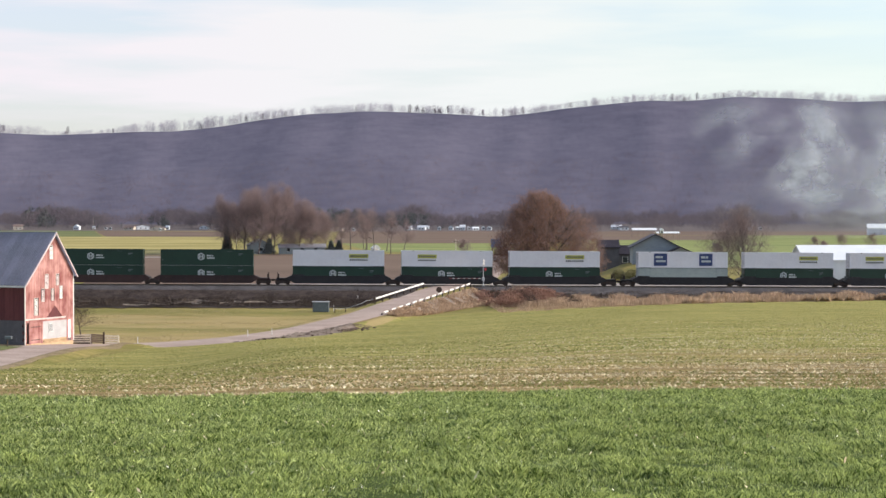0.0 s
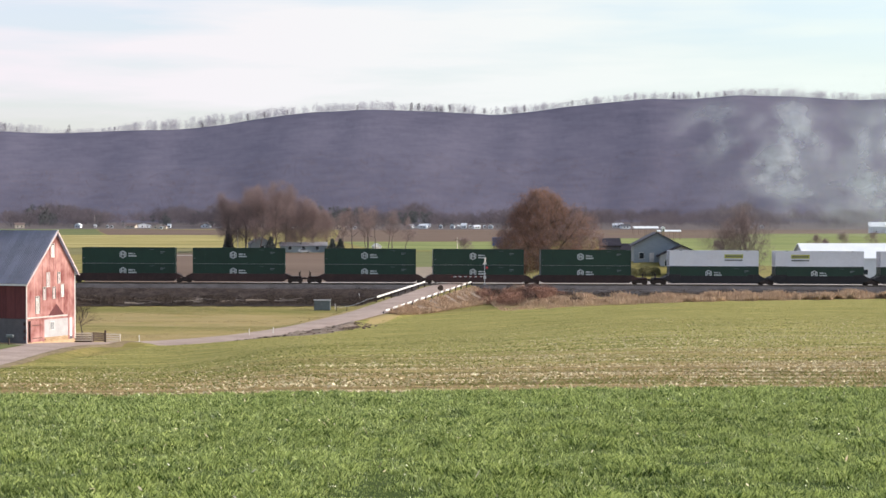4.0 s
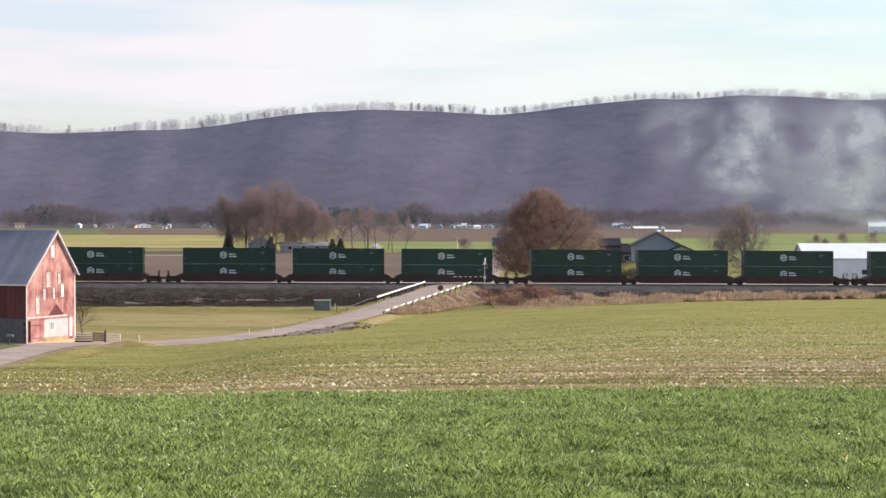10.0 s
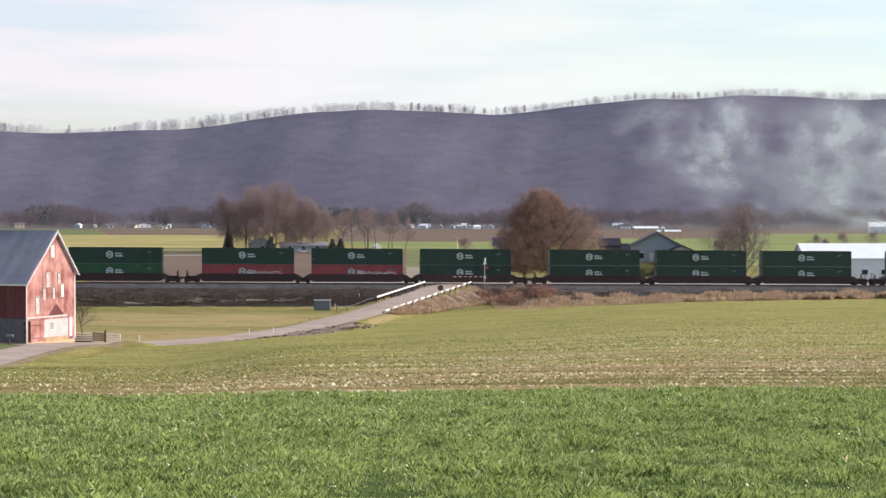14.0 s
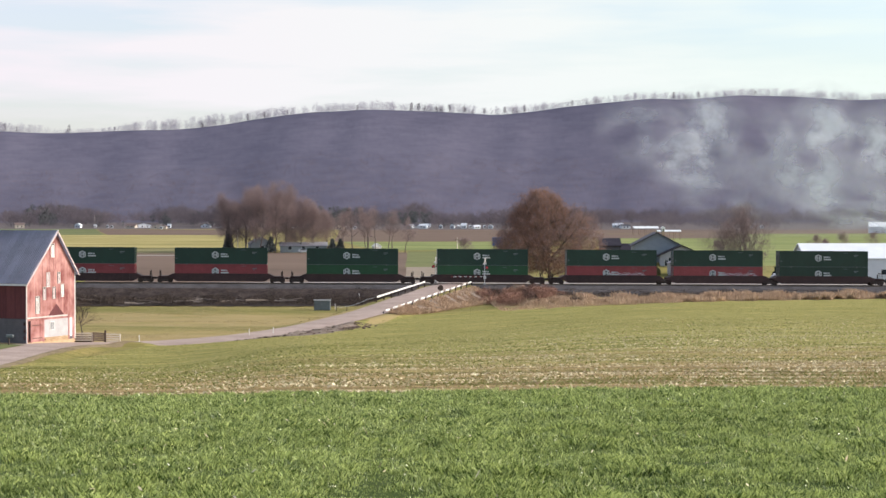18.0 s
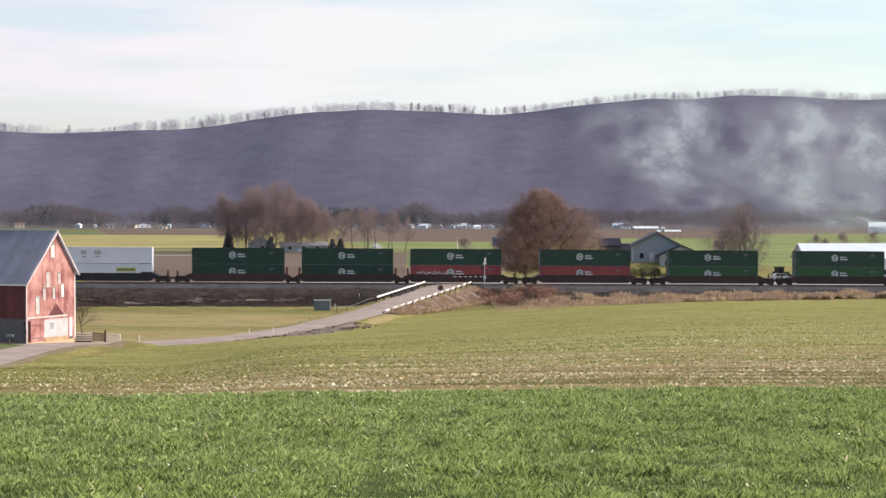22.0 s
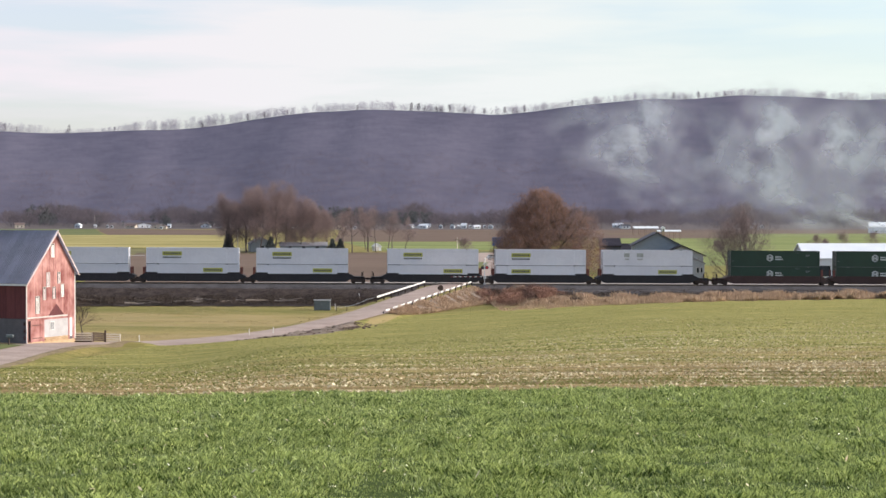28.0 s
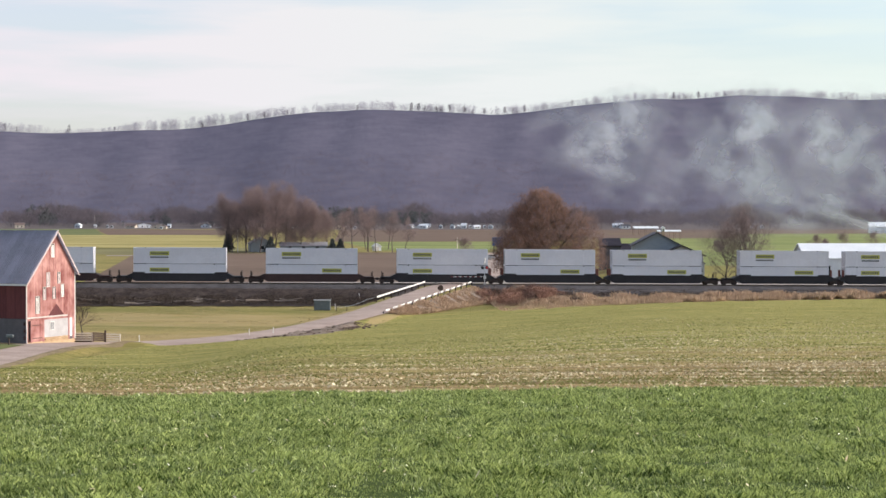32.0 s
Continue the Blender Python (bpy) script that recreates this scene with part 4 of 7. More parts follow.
def far_woods():
    rng = np.random.default_rng(7)
    n = 8500
    y = 2270 + 725 * rng.uniform(0, 1, n) ** 0.9
    x = rng.uniform(-0.3, 0.3, n) * y
    p = np.stack([x, y, hill_z(x, y) - 1], 1)
    wood("hill_woods", p, rng.uniform(7, 12, n), rng.uniform(4, 7, n), 5, "leafless woods covering the hillside, coloured purple-grey for distance haze", "hazed_far_wood", 1, 0, 0.09, 0.07)
    n = 5200
    y = 2240 + 430 * rng.uniform(0, 1, n) ** 1.4
    x = rng.uniform(-0.29, 0.29, n) * y
    p = np.stack([x, y, np.maximum(hill_z(x, y), land(x, y)) - 1], 1)
    wood("hill_foot_woods", p, rng.uniform(8, 15, n), rng.uniform(4, 7, n), 20, "brown leafless woods along the foot of the hill, haze in their colour", "hazed_foot_wood", 6, 0, 0.06, 0.12)
    # tall rows of bare trees with gaps along the crest
    n = 1000
    y = rng.uniform(2984, 3024, n)
    u = rng.uniform(-0.29, 0.29, n)
    tall = np.interp(u, [-0.27, -0.245, -0.235, -0.20, -0.18, -0.13, -0.09, 0.0, 0.05, 0.09, 0.28], [12, 11, 3, 4, 13, 15, 11, 11, 11, 9, 10])
    lump = np.array([noise.noise((a * 60, 1.0, 0)) + 0.5 * noise.noise((a * 190, 2.0, 0)) for a in u])
    ok = lump + rng.normal(0, 0.2, n) > np.where(u > 0.045, -0.6, -0.3)
    u, y, tall, lump = u[ok], y[ok], tall[ok], lump[ok]
    x = u * y
    p = np.stack([x, y, hill_z(x, y) - 1.5], 1)
    wood("ridge_woods", p, (tall * rng.uniform(0.55, 1.2, len(u)) + 4 * lump + 3.0).clip(3, 24) + 0.23 * (y - 2992).clip(0) + 1, rng.uniform(3.2, 5.6, len(u)), 80, "bare trees standing along the ridge line", "hazed_ridge_wood", 2, 0.24, 0.034, 0.15, 0.16)
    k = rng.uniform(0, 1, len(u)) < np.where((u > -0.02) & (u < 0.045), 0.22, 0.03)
    wood("ridge_evergreens", p[k], rng.uniform(11, 17, k.sum()), rng.uniform(1.8, 3.2, k.sum()), 90, "small dark evergreens among the ridge trees", "hazed_near_wood", 14, 0.3, 0.3, 0.07)
    n = 3200
    y = rng.uniform(1850, 2300, n)
    u = rng.uniform(-0.29, 0.29, n)
    clump = np.array([noise.noise((a * 30, b * 0.004, 2.0)) for a, b in zip(u, y)])
    ok = rng.uniform(0, 1, n) < np.clip(0.62 + 2.0 * clump, 0.08, 1)
    u, y, clump = u[ok], y[ok], clump[ok]
    x = u * y
    p = np.stack([x, y, land(x, y) - 0.5], 1)
    wood("valley_woods", p, rng.uniform(6, 16, len(u)) + 18 * clump.clip(-0.4, 1), rng.uniform(4, 9, len(u)), 120, "bare trees round the village at the foot of the hill", "hazed_near_wood", 3, 0.12, 0.055, 0.13)
    # dark evergreens in clumps round the houses: bearing, spread, count, height
    groups = ((-0.062, 0.007, 34, 19), (-0.034, 0.006, 16, 13), (-0.020, 0.008, 22, 14), (0.016, 0.007, 18, 11), (-0.243, 0.006, 20, 20), (-0.213, 0.007, 12, 12), (-0.168, 0.006, 14, 12), (-0.140, 0.006, 16, 14), (-0.08, 0.1, 24, 9))
    u = np.concatenate([rng.normal(c, sd, k) for c, sd, k, h in groups])
    tall = np.concatenate([rng.uniform(0.6, 1.25, k) * h for c, sd, k, h in groups])
    n = len(u)
    y = rng.uniform(1900, 2200, n)
    x = u * y
    p = np.stack([x, y, land(x, y) - 0.5], 1)
    wood("valley_evergreens", p, tall, tall * rng.uniform(0.22, 0.36, n), 80, "dark evergreens among the village trees", "evergreen", 4, 0.3, 0.4, 0.07, 0.12)


far_woods()


# ---- the barn ----
BARN = Matrix.Translation((-43.4, 172.0, -1.45)) @ pose(0, 0, 0, 0, 0, 66.0)
# in the barn's space: x runs along the gable (0 to W), y runs back from it into the barn (positive), z up
BW, BL, APEX, E0, E1, ET = 8.3, 15.0, 4.85, 6.5, 7.25, 11.65


def gable_top(x):
    return E0 + (ET - E0) * x / APEX if x < APEX else ET - (ET - E1) * (x - APEX) / (BW - APEX)


def make_barn():
    b = thing("barn", BARN, "tall weathered red barn with grey metal roof and stone base", "barn")
    rng = random.Random(3)
    base = 2.55
    # openings in the gable boarding: x0, x1, z0, z1
    holes = [(4.15, 4.75, 8.85, 10.35), (3.35, 3.95, 5.75, 7.3), (5.3, 5.75, 6.05, 7.3), (2.8, 3.25, 4.4, 5.8), (4.45, 4.85, 4.45, 5.75), (5.85, 6.35, 4.6, 6.0), (1.55, 2.15, 3.0, 4.85)]
    # gable boards, each cut round the openings
    w = 0.2075
    for i in range(40):
        x0, x1 = i * w, (i + 1) * w - 0.012
        cuts = sorted([(h[2], h[3]) for h in holes if h[0] < x1 - 0.05 and h[1] > x0 + 0.05])
        z, top = base + rng.uniform(-0.03, 0.02), min(gable_top(x0), gable_top(x1)) - 0.02
        spans = []
        for c0, c1 in cuts:
            spans.append((z, c0))
            z = c1
        spans.append((z, top))
        y = -rng.uniform(0, 0.012)
        for k, (z0, z1) in enumerate(spans):
            if k < len(spans) - 1:
                part("board", boxed((x0, x1, y - 0.03, y, z0, z1)), M["barn_red"], b)
            else:
                part("board", prism(bmesh.new(), [(x0, z0), (x1, z0), (x1, gable_top(x1) - 0.02), (x0, gable_top(x0) - 0.02)], y - 0.03, y), M["barn_red"], b)
    part("foundation", boxed((0.02, BW - 0.02, 0.02, BL, -1.5, 0.05)), M["tan_stone"], b)
    # near-black sheet added behind the gable, painting the open slots' unlit inside
    part("inner_wall", prism(bmesh.new(), [(0.05, 0), (BW - 0.05, 0), (BW - 0.05, E1 - 0.05), (APEX, ET - 0.1), (0.05, E0 - 0.05)], 0.12, 0.2), M["dark_gap"], b)
    # louvres and shutters in the openings
    for k, h in enumerate(holes):
        lou = part("louvre", boxed((h[0], h[0] + 0.05, -0.05, 0.02, h[2], h[3]), (h[1] - 0.05, h[1], -0.05, 0.02, h[2], h[3]), (h[0], h[1], -0.05, 0.02, h[3] - 0.05, h[3]), (h[0], h[1], -0.05, 0.02, h[2], h[2] + 0.05)),
                   M["old_white"], b, "pale painted louvre frame")
        n = int((h[3] - h[2] - 0.1) / 0.13)
        for j in range(n):
            z = h[2] + 0.08 + j * 0.13
            part("slat", prism(bmesh.new(), [(h[0] + 0.05, 0), (h[1] - 0.05, 0), (h[1] - 0.05, 0.018), (h[0] + 0.05, 0.018)], -0.05, 0.05, Matrix.Translation((0, -0.01, z)) @ pose(0, 0, 0, 68)), M["white_paint" if k in (0, 5) else "old_white" if k == 6 else "rake_paint"], lou)
    # lower storey
    part("drip_board", boxed((0.0, 6.9, -0.09, 0, base - 0.02, base + 0.12)), M["old_white"], b, "pale drip board under the boarding")
    part("base_wall", boxed((0.0, 0.3, -0.02, 0.4, 0, base - 0.03), (0.72, 1.0, -0.02, 0.4, 0, base - 0.03), (2.75, 3.0, -0.02, 0.4, 0, base - 0.03), (7.1, 7.35, -0.02, 0.4, 0, base - 0.03), (7.85, 8.3, -0.02, 0.4, 0, base - 0.03), (0.3, 7.85, -0.02, 0.4, base - 0.25, base - 0.03)),
         M["barn_red"], b)
    # dark panel set in the opening imitates the unlit doorway
    d1 = part("side_door", boxed((0.32, 0.70, 0.12, 0.18, 0.02, 2.2)), M["dark_wood"], b, "dark panel filling a narrow doorway in place of its unlit inside")
    d2 = part("stable_door", boxed((1.02, 2.74, 0.04, 0.07, 0.05, 2.28)), M["barn_red"], b, "red boarded stable door")
    for k in range(6):
        part("plank", boxed((1.02 + k * 0.288, 1.30 + k * 0.288, 0.015, 0.038, 0.05, 2.28)), M["barn_red"], d2)
    for z in (0.4, 1.75):
        part("hinge", boxed((1.02, 2.6, -0.0, 0.02, z, z + 0.07)), M["truck_iron"], d2)
    pan = part("white_panel", boxed((3.0, 7.1, 0.0, 0.06, 0.42, 2.3)), M["whitewash"], b, "whitewashed closed panel")
    fr = part("window_frame", boxed((3.95, 4.7, -0.04, 0.0, 1.15, 2.05)), M["white_paint"], pan)
    for gx in (4.0, 4.34):
        part("pane", boxed((gx, gx + 0.31, -0.05, -0.042, 1.2, 2.0)), M["concrete"], fr)
    for k in range(9):
        for j in range(3):
            x0 = 3.0 + k * 0.455 + (0.2 if j % 2 else 0)
            part("stone", boxed((x0, min(x0 + 0.44, 7.1), -0.03 - rng.uniform(0, 0.02), 0.1, j * 0.14, j * 0.14 + 0.13), bevel=0.02), M["tan_stone"], b)
    part("post_window", boxed((7.37, 7.83, 0.0, 0.05, 0.3, 2.3)), M["white_paint"], b, "bright white narrow door")
    for k in range(5):
        part("stone", boxed((7.36, 7.84, -0.02, 0.1, 0.055 * k, 0.055 * k + 0.05)), M["stone"], b)
    tri = bmesh.new()
    prism(tri, [(3.6, 2.7), (6.3, 2.7), (5.0, 3.9)], -0.055, -0.044)
    part("patch", tri, M["barn_shade_red"], b, "darker triangle on the red boards")
    # corner boards and rakes
    part("corner_board", boxed((-0.04, 0.1, -0.06, 0.0, 0, E0)), M["old_white"], b)
    part("corner_board", boxed((BW - 0.1, BW + 0.04, -0.06, 0.0, 0, E1)), M["white_paint"], b)
    # long side wall towards the lane, its shade put into a darker red
    for k in range(60):
        y0 = 0.02 + k * 0.25
        part("board", boxed((-0.03, 0.0, y0, y0 + 0.238, base, E0 - 0.03)), M["barn_shade_red"], b)
    # near-black core, so that the shade between the boards is painted
    part("side_core", boxed((0.0, 0.1, 0.0, BL, 0, E0)), M["dark_gap"], b)
    for k in range(22):
        for j in range(7):
            y0 = 0.02 + k * 0.68 + (0.3 if j % 2 else 0)
            part("stone", boxed((-0.06 - rng.uniform(0, 0.03), 0.0, y0, y0 + 0.67, j * 0.363, j * 0.363 + 0.356), bevel=0.012), M["stone"], b)
    part("far_side", boxed((BW - 0.1, BW, 0.0, BL, 0, E1)), M["barn_red"], b)
    part("back_gable", prism(bmesh.new(), [(0, 0), (BW, 0), (BW, E1), (APEX, ET), (0, E0)], BL - 0.1, BL), M["barn_red"], b)
    # roof: two slopes of metal sheets with standing seams
    for x0, z0, x1, z1, nm in ((0.0, E0, APEX, ET, "roof_slope"), (BW, E1, APEX, ET, "roof_slope")):
        d = Vector((x1 - x0, 0, z1 - z0))
        n = Vector((-d.z, 0, d.x)).normalized() * (1 if x0 == 0 else -1)
        eave = Vector((x0, 0, z0)) - d.normalized() * 0.45
        top = Vector((x1, 0, z1)) + d.normalized() * 0.02
        slope = None
        for k in range(17):
            y0 = -0.4 + k * 0.93
            bm = bmesh.new()
            vs = []
            for yy, up in [(y0, 0.0)] + [(y0 + 0.231 * q + o, up) for q in range(4) for o, up in ((0.005, 0.0), (0.03, 0.05), (0.055, 0.0))] + [(y0 + 0.925, 0.0)]:
                vs.append([bm.verts.new(p + n * (0.06 + up) + Vector((0, yy, 0))) for p in (eave, top)])
            for a, c in zip(vs, vs[1:]):
                bm.faces.new((a[0], c[0], c[1], a[1]) if x0 else (a[0], a[1], c[1], c[0]))
            bmesh.ops.solidify(bm, geom=list(bm.faces), thickness=0.02)
            if slope is None:
                slope = part(nm, bm, M["barn_metal"], b, "grey ribbed metal roofing")
            else:
                part("roof_sheet", bm, M["barn_metal"], slope)
        bm = bmesh.new()
        a = [Vector((eave.x, 0, eave.z)), Vector((top.x, 0, top.z))]
        vs = [bm.verts.new(p + n * o + Vector((0, yy, 0))) for yy in (-0.44, -0.38) for p, o in ((a[0], 0.05), (a[1], 0.05), (a[1], -0.1), (a[0], -0.1))]
        for q in ((0, 1, 2, 3), (7, 6, 5, 4), (0, 4, 5, 1), (1, 5, 6, 2), (2, 6, 7, 3), (3, 7, 4, 0)):
            bm.faces.new([vs[i] for i in q])
        bmesh.ops.recalc_face_normals(bm, faces=list(bm.faces))
        part("rake_board", bm, M["rake_paint"], b)
    part("ridge_cap", boxed((APEX - 0.12, APEX + 0.12, -0.42, BL + 0.4, ET + 0.07, ET + 0.12)), M["barn_metal"], b)
    part("eave_board", boxed((-0.36, -0.31, -0.4, BL + 0.4, E0 - 0.5, E0 - 0.3)), M["white_paint"], b)


make_barn()

# ---- fence, gate and stakes by the farmyard ----
def make_fence(x0, y0, x1, y1, n, h, name, label, mat, rails=3, half=0.07, low=0.28):
    e = thing(name, Matrix.Translation((x0, y0, 0)), label, "fence")
    for k in range(n):
        f = k / (n - 1)
        x, y = (x1 - x0) * f, (y1 - y0) * f
        z = land1(x0 + x, y0 + y)
        part("post", rod(bmesh.new(), (x, y, z - 0.3), (x, y, z + h), 0.08, 0.07), M[mat], e)
    for k in range(n - 1):
        f, g = k / (n - 1), (k + 1) / (n - 1)
        za, zb = land1(x0 + (x1 - x0) * f, y0 + (y1 - y0) * f), land1(x0 + (x1 - x0) * g, y0 + (y1 - y0) * g)
        for j in range(rails):
            zz = h * (low + 0.66 * j / max(1, rails - 1))
            a, c = Vector(((x1 - x0) * f, (y1 - y0) * f - 0.1, za + zz)), Vector(((x1 - x0) * g, (y1 - y0) * g - 0.1, zb + zz))
            d = c - a
            bm = boxed((0, d.length, -0.02, 0.02, -half, half), m=Matrix.Translation(a) @ d.to_track_quat("X", "Z").to_matrix().to_4x4())
            part("rail", bm, M[mat], e)
    return e


make_fence(-40.4, 180.5, -38.4, 180.8, 2, 1.1, "fence", "pale weathered four-rail wooden fence beside the barn", "rail_cream", 4)
# dark boards added behind the rails to make the fence's gaps dark
make_fence(-40.4, 180.75, -38.4, 181.05, 2, 0.98, "gap_boards", "dark boards added behind the pale fence rails", "dark_wood", 4, 0.09, 0.2)
make_fence(-38.3, 180.8, -37.05, 181.0, 2, 1.15, "gate", "brown wooden farm gate in the fence", "gate_brown", 5)
make_fence(-37.0, 181.0, -35.45, 181.3, 2, 1.1, "fence", "pale weathered four-rail wooden fence beside the lane", "rail_cream", 4)
tall_post = finish("gate_post", boxed((-0.09, 0.09, -0.09, 0.09, -0.3, 1.5), bevel=0.02), M["dark_wood"])
tall_post.matrix_basis = on_land(-36.98, 180.85)
tagged(tall_post, "dark wooden gate post beside the lane", "post")


def stake(x, y, h, mat="white_paint", r=0.05, label="white marker stake at the lane's edge", name="marker_stake"):
    s = finish(name, rod(bmesh.new(), (0, 0, -0.2), (0, 0, h), r, r * 0.8), M[mat])
    s.matrix_basis = on_land(x, y)
    return tagged(s, label, "stake", "marker stakes")


for x, y, h in ((-33.3, 181.0, 1.1), (-23.0, 196.0, 0.95), (-20.5, 199.5, 0.9), (-17.0, 260.5, 1.0), (-14.4, 284.0, 1.1), (8.3, 288.0, 1.0)):
    stake(x, y, h)
mb = thing("mailbox", on_land(-43.8, 166.5), "dark mailbox on a leaning wooden post beside the yard", "mailbox")
part("post", rod(bmesh.new(), (0, 0, -0.3), (0.05, 0, 1.0), 0.07), M["dark_wood"], mb)
part("box", boxed((-0.25, 0.5, -0.14, 0.14, 0.98, 1.3), bevel=0.06), M["data_grey"], mb)

# ---- level crossing ----
def guard_rail(pts, n, name, label, solid):
    e = thing(name, Matrix.Translation(pts[0]), label, "guard rail")
    a, c = Vector(pts[0]), Vector(pts[1])
    pos = [(a + (c - a) * (k / (n - 1))) - a for k in range(n)]
    for p in pos:
        z = land1(a.x + p.x, a.y + p.y) - a.z
        part("post", boxed((p.x - 0.1, p.x + 0.1, p.y - 0.1, p.y + 0.1, z - 0.3, p.z + 0.42), bevel=0.015), M["black_paint" if not solid else "dark_wood"], e)
    for p, q in zip(pos, pos[1:]):
        d = q - p
        m = Matrix.Translation(p + Vector((0, 0, 0.48))) @ d.to_track_quat("X", "Z").to_matrix().to_4x4()
        g = 0.0 if solid else 0.19
        part("beam", boxed((d.length * g, d.length * (1 - g) , -0.14, -0.08, -0.14, 0.14), m=m, bevel=0.02), M["white_paint"], e)


guard_rail([(-10.4, 258.5, -1.15), (-3.2, 287.0, 0.15)], 8, "guard_rail", "continuous white guard rail along the crossing's ramp", True)
guard_rail([(-8.6, 238.5, -2.25), (5.0, 288.5, 0.1)], 15, "guard_rail", "white guard rail boards on short black posts", False)


def wire_fence():
    """A sagging cable on short posts at the ramp's foot."""
    e = thing("wire_fence", Matrix(), "slack pale cable on short dark posts beside the ramp", "fence")
    at_post = [Vector((x, y, land1(x, y))) for x, y in ((-16.6, 257.0), (-15.0, 257.8), (-13.4, 258.4), (-11.8, 259.0), (-10.7, 259.4))]
    for p in at_post:
        part("post", rod(bmesh.new(), p - Vector((0, 0, 0.3)), p + Vector((0, 0, 0.75)), 0.07, 0.06), M["dark_wood"], e)
    for p, q in zip(at_post, at_post[1:]):
        mid = (p + q) / 2 + Vector((0, 0, 0.58))
        cable = rod(bmesh.new(), p + Vector((0, -0.06, 0.68)), mid, 0.03)
        part("cable", rod(cable, mid, q + Vector((0, -0.06, 0.68)), 0.03), M["galvanised"], e)


wire_fence()


def crossing_signal(m, label, arm):
    e = thing("crossing_signal", m, label, "signal", "crossing signals")
    part("mast", rod(bmesh.new(), (0, 0, 0), (0, 0, 4.7), 0.07, 0.06, 10), M["galvanised"], e)
    part("base", boxed((-0.25, 0.25, -0.25, 0.25, 0, 0.3), bevel=0.03), M["concrete"], e)
    for sgn in (1, -1):
        part("crossbuck", boxed((-0.6, 0.6, -0.1 - 0.02 * sgn, -0.085 - 0.02 * sgn, -0.1, 0.1), m=Matrix.Translation((0, 0, 4.25)) @ pose(0, 0, 0, 0, 0, 72) @ pose(0, 0, 0, 0, 45 * sgn, 0)), M["old_white"], e)
    part("light_bar", boxed((-0.5, 0.5, -0.05, 0.0, 2.95, 3.02)), M["black_paint"], e)
    for sx in (-1, 1):
        hood = part("light_hood", rod(bmesh.new(), (sx * 0.38, -0.12, 3.0), (sx * 0.38, -0.04, 3.0), 0.3, 0.3, 14), M["black_paint"], e)
        part("lens", rod(bmesh.new(), (sx * 0.38, -0.15, 3.0), (sx * 0.38, -0.125, 3.0), 0.2, 0.2, 14), M["signal_red" if sx == (1 if arm > 0 else -1) else "black_paint"], hood)
    part("sign_plate", boxed((-0.3, 0.3, -0.1, -0.085, 3.55, 3.85)), M["white_paint"], e)
    mach = part("gate_machine", boxed((-0.22, 0.22, -0.3, 0.1, 1.0, 1.6), bevel=0.03), M["galvanised"], e)
    for k in range(12):
        x0 = -0.4 - k * 0.46 if arm > 0 else 0.4 + k * 0.46
        x0, x1 = (x0 - 0.46, x0) if arm > 0 else (x0, x0 + 0.46)
        part("arm_stripe", boxed((x0, x1, -0.36, -0.32, 1.36, 1.47)), M["arm_red" if k % 2 else "white_paint"], mach)
    part("counterweight", boxed((0.3, 0.9, -0.36, -0.3, 1.25, 1.55)) if arm > 0 else boxed((-0.9, -0.3, -0.36, -0.3, 1.25, 1.55)), M["black_paint"], mach)


crossing_signal(Matrix.Translation((7.3, 289.3, 0.0)), "crossing signal with crossbuck, red lights and lowered gate", 1)
crossing_signal(Matrix.Translation((-1.35, 300.5, -0.1)) , "far crossing signal with lit red lamps, gate lowered", -1)
rs = thing("round_sign", on_land(-0.4, 263), "dark back of a round traffic sign on a thin post", "sign")
part("disc", rod(bmesh.new(), (0, 0.0, 2.1), (0, 0.03, 2.1), 0.46, 0.46, 20), M["dark_wood"], rs)
part("post", boxed((-0.03, 0.03, 0.032, 0.09, -0.3, 2.5)), M["tan_stone"], rs)
cv = thing("signal_cabinet", on_land(-18.95, 259.5), "grey metal trackside cabinet at the foot of the bank", "cabinet")
part("body", boxed((-1.25, 1.25, -0.6, 0.6, 0, 1.55), bevel=0.03), M["data_grey"], cv)
part("roof", boxed((-1.35, 1.35, -0.7, 0.7, 1.55, 1.66), bevel=0.02), M["galvanised"], cv)
part("door", boxed((-1.1, -0.05, -0.63, -0.6, 0.12, 1.45)), M["data_grey"], cv)
part("door", boxed((0.05, 1.1, -0.63, -0.6, 0.12, 1.45)), M["data_grey"], cv)

# ---- the train ----
BOX_L, BOX_W, BOX_H = 16.15, 2.59, 2.87


def rib_side(y, sgn):
    """One long container wall with upright corrugations."""
    bm = bmesh.new()
    n, x0, x1 = 46, -BOX_L / 2 + 0.2, BOX_L / 2 - 0.2
    step = (x1 - x0) / n
    xs = []
    for k in range(n):
        a = x0 + k * step
        xs += [(a, 0), (a + step * 0.3, 0), (a + step * 0.45, 0.0015), (a + step * 0.85, 0.0015)]
    xs.append((x1, 0))
    lo = [bm.verts.new((x, y - sgn * (0.02 + d), 0.18)) for x, d in xs]
    hi = [bm.verts.new((x, y - sgn * (0.02 + d), BOX_H - 0.14)) for x, d in xs]
    for i in range(len(xs) - 1):
        bm.faces.new((lo[i], lo[i + 1], hi[i + 1], hi[i]) if sgn < 0 else (lo[i + 1], lo[i], hi[i], hi[i + 1]))
    return bm


def mesh_of(bm, mat=None):
    me = bpy.data.meshes.new("piece")
    bm.normal_update()
    bm.to_mesh(me)
    bm.free()
    me.materials.append(mat)
    return me


BOX_BITS = {}


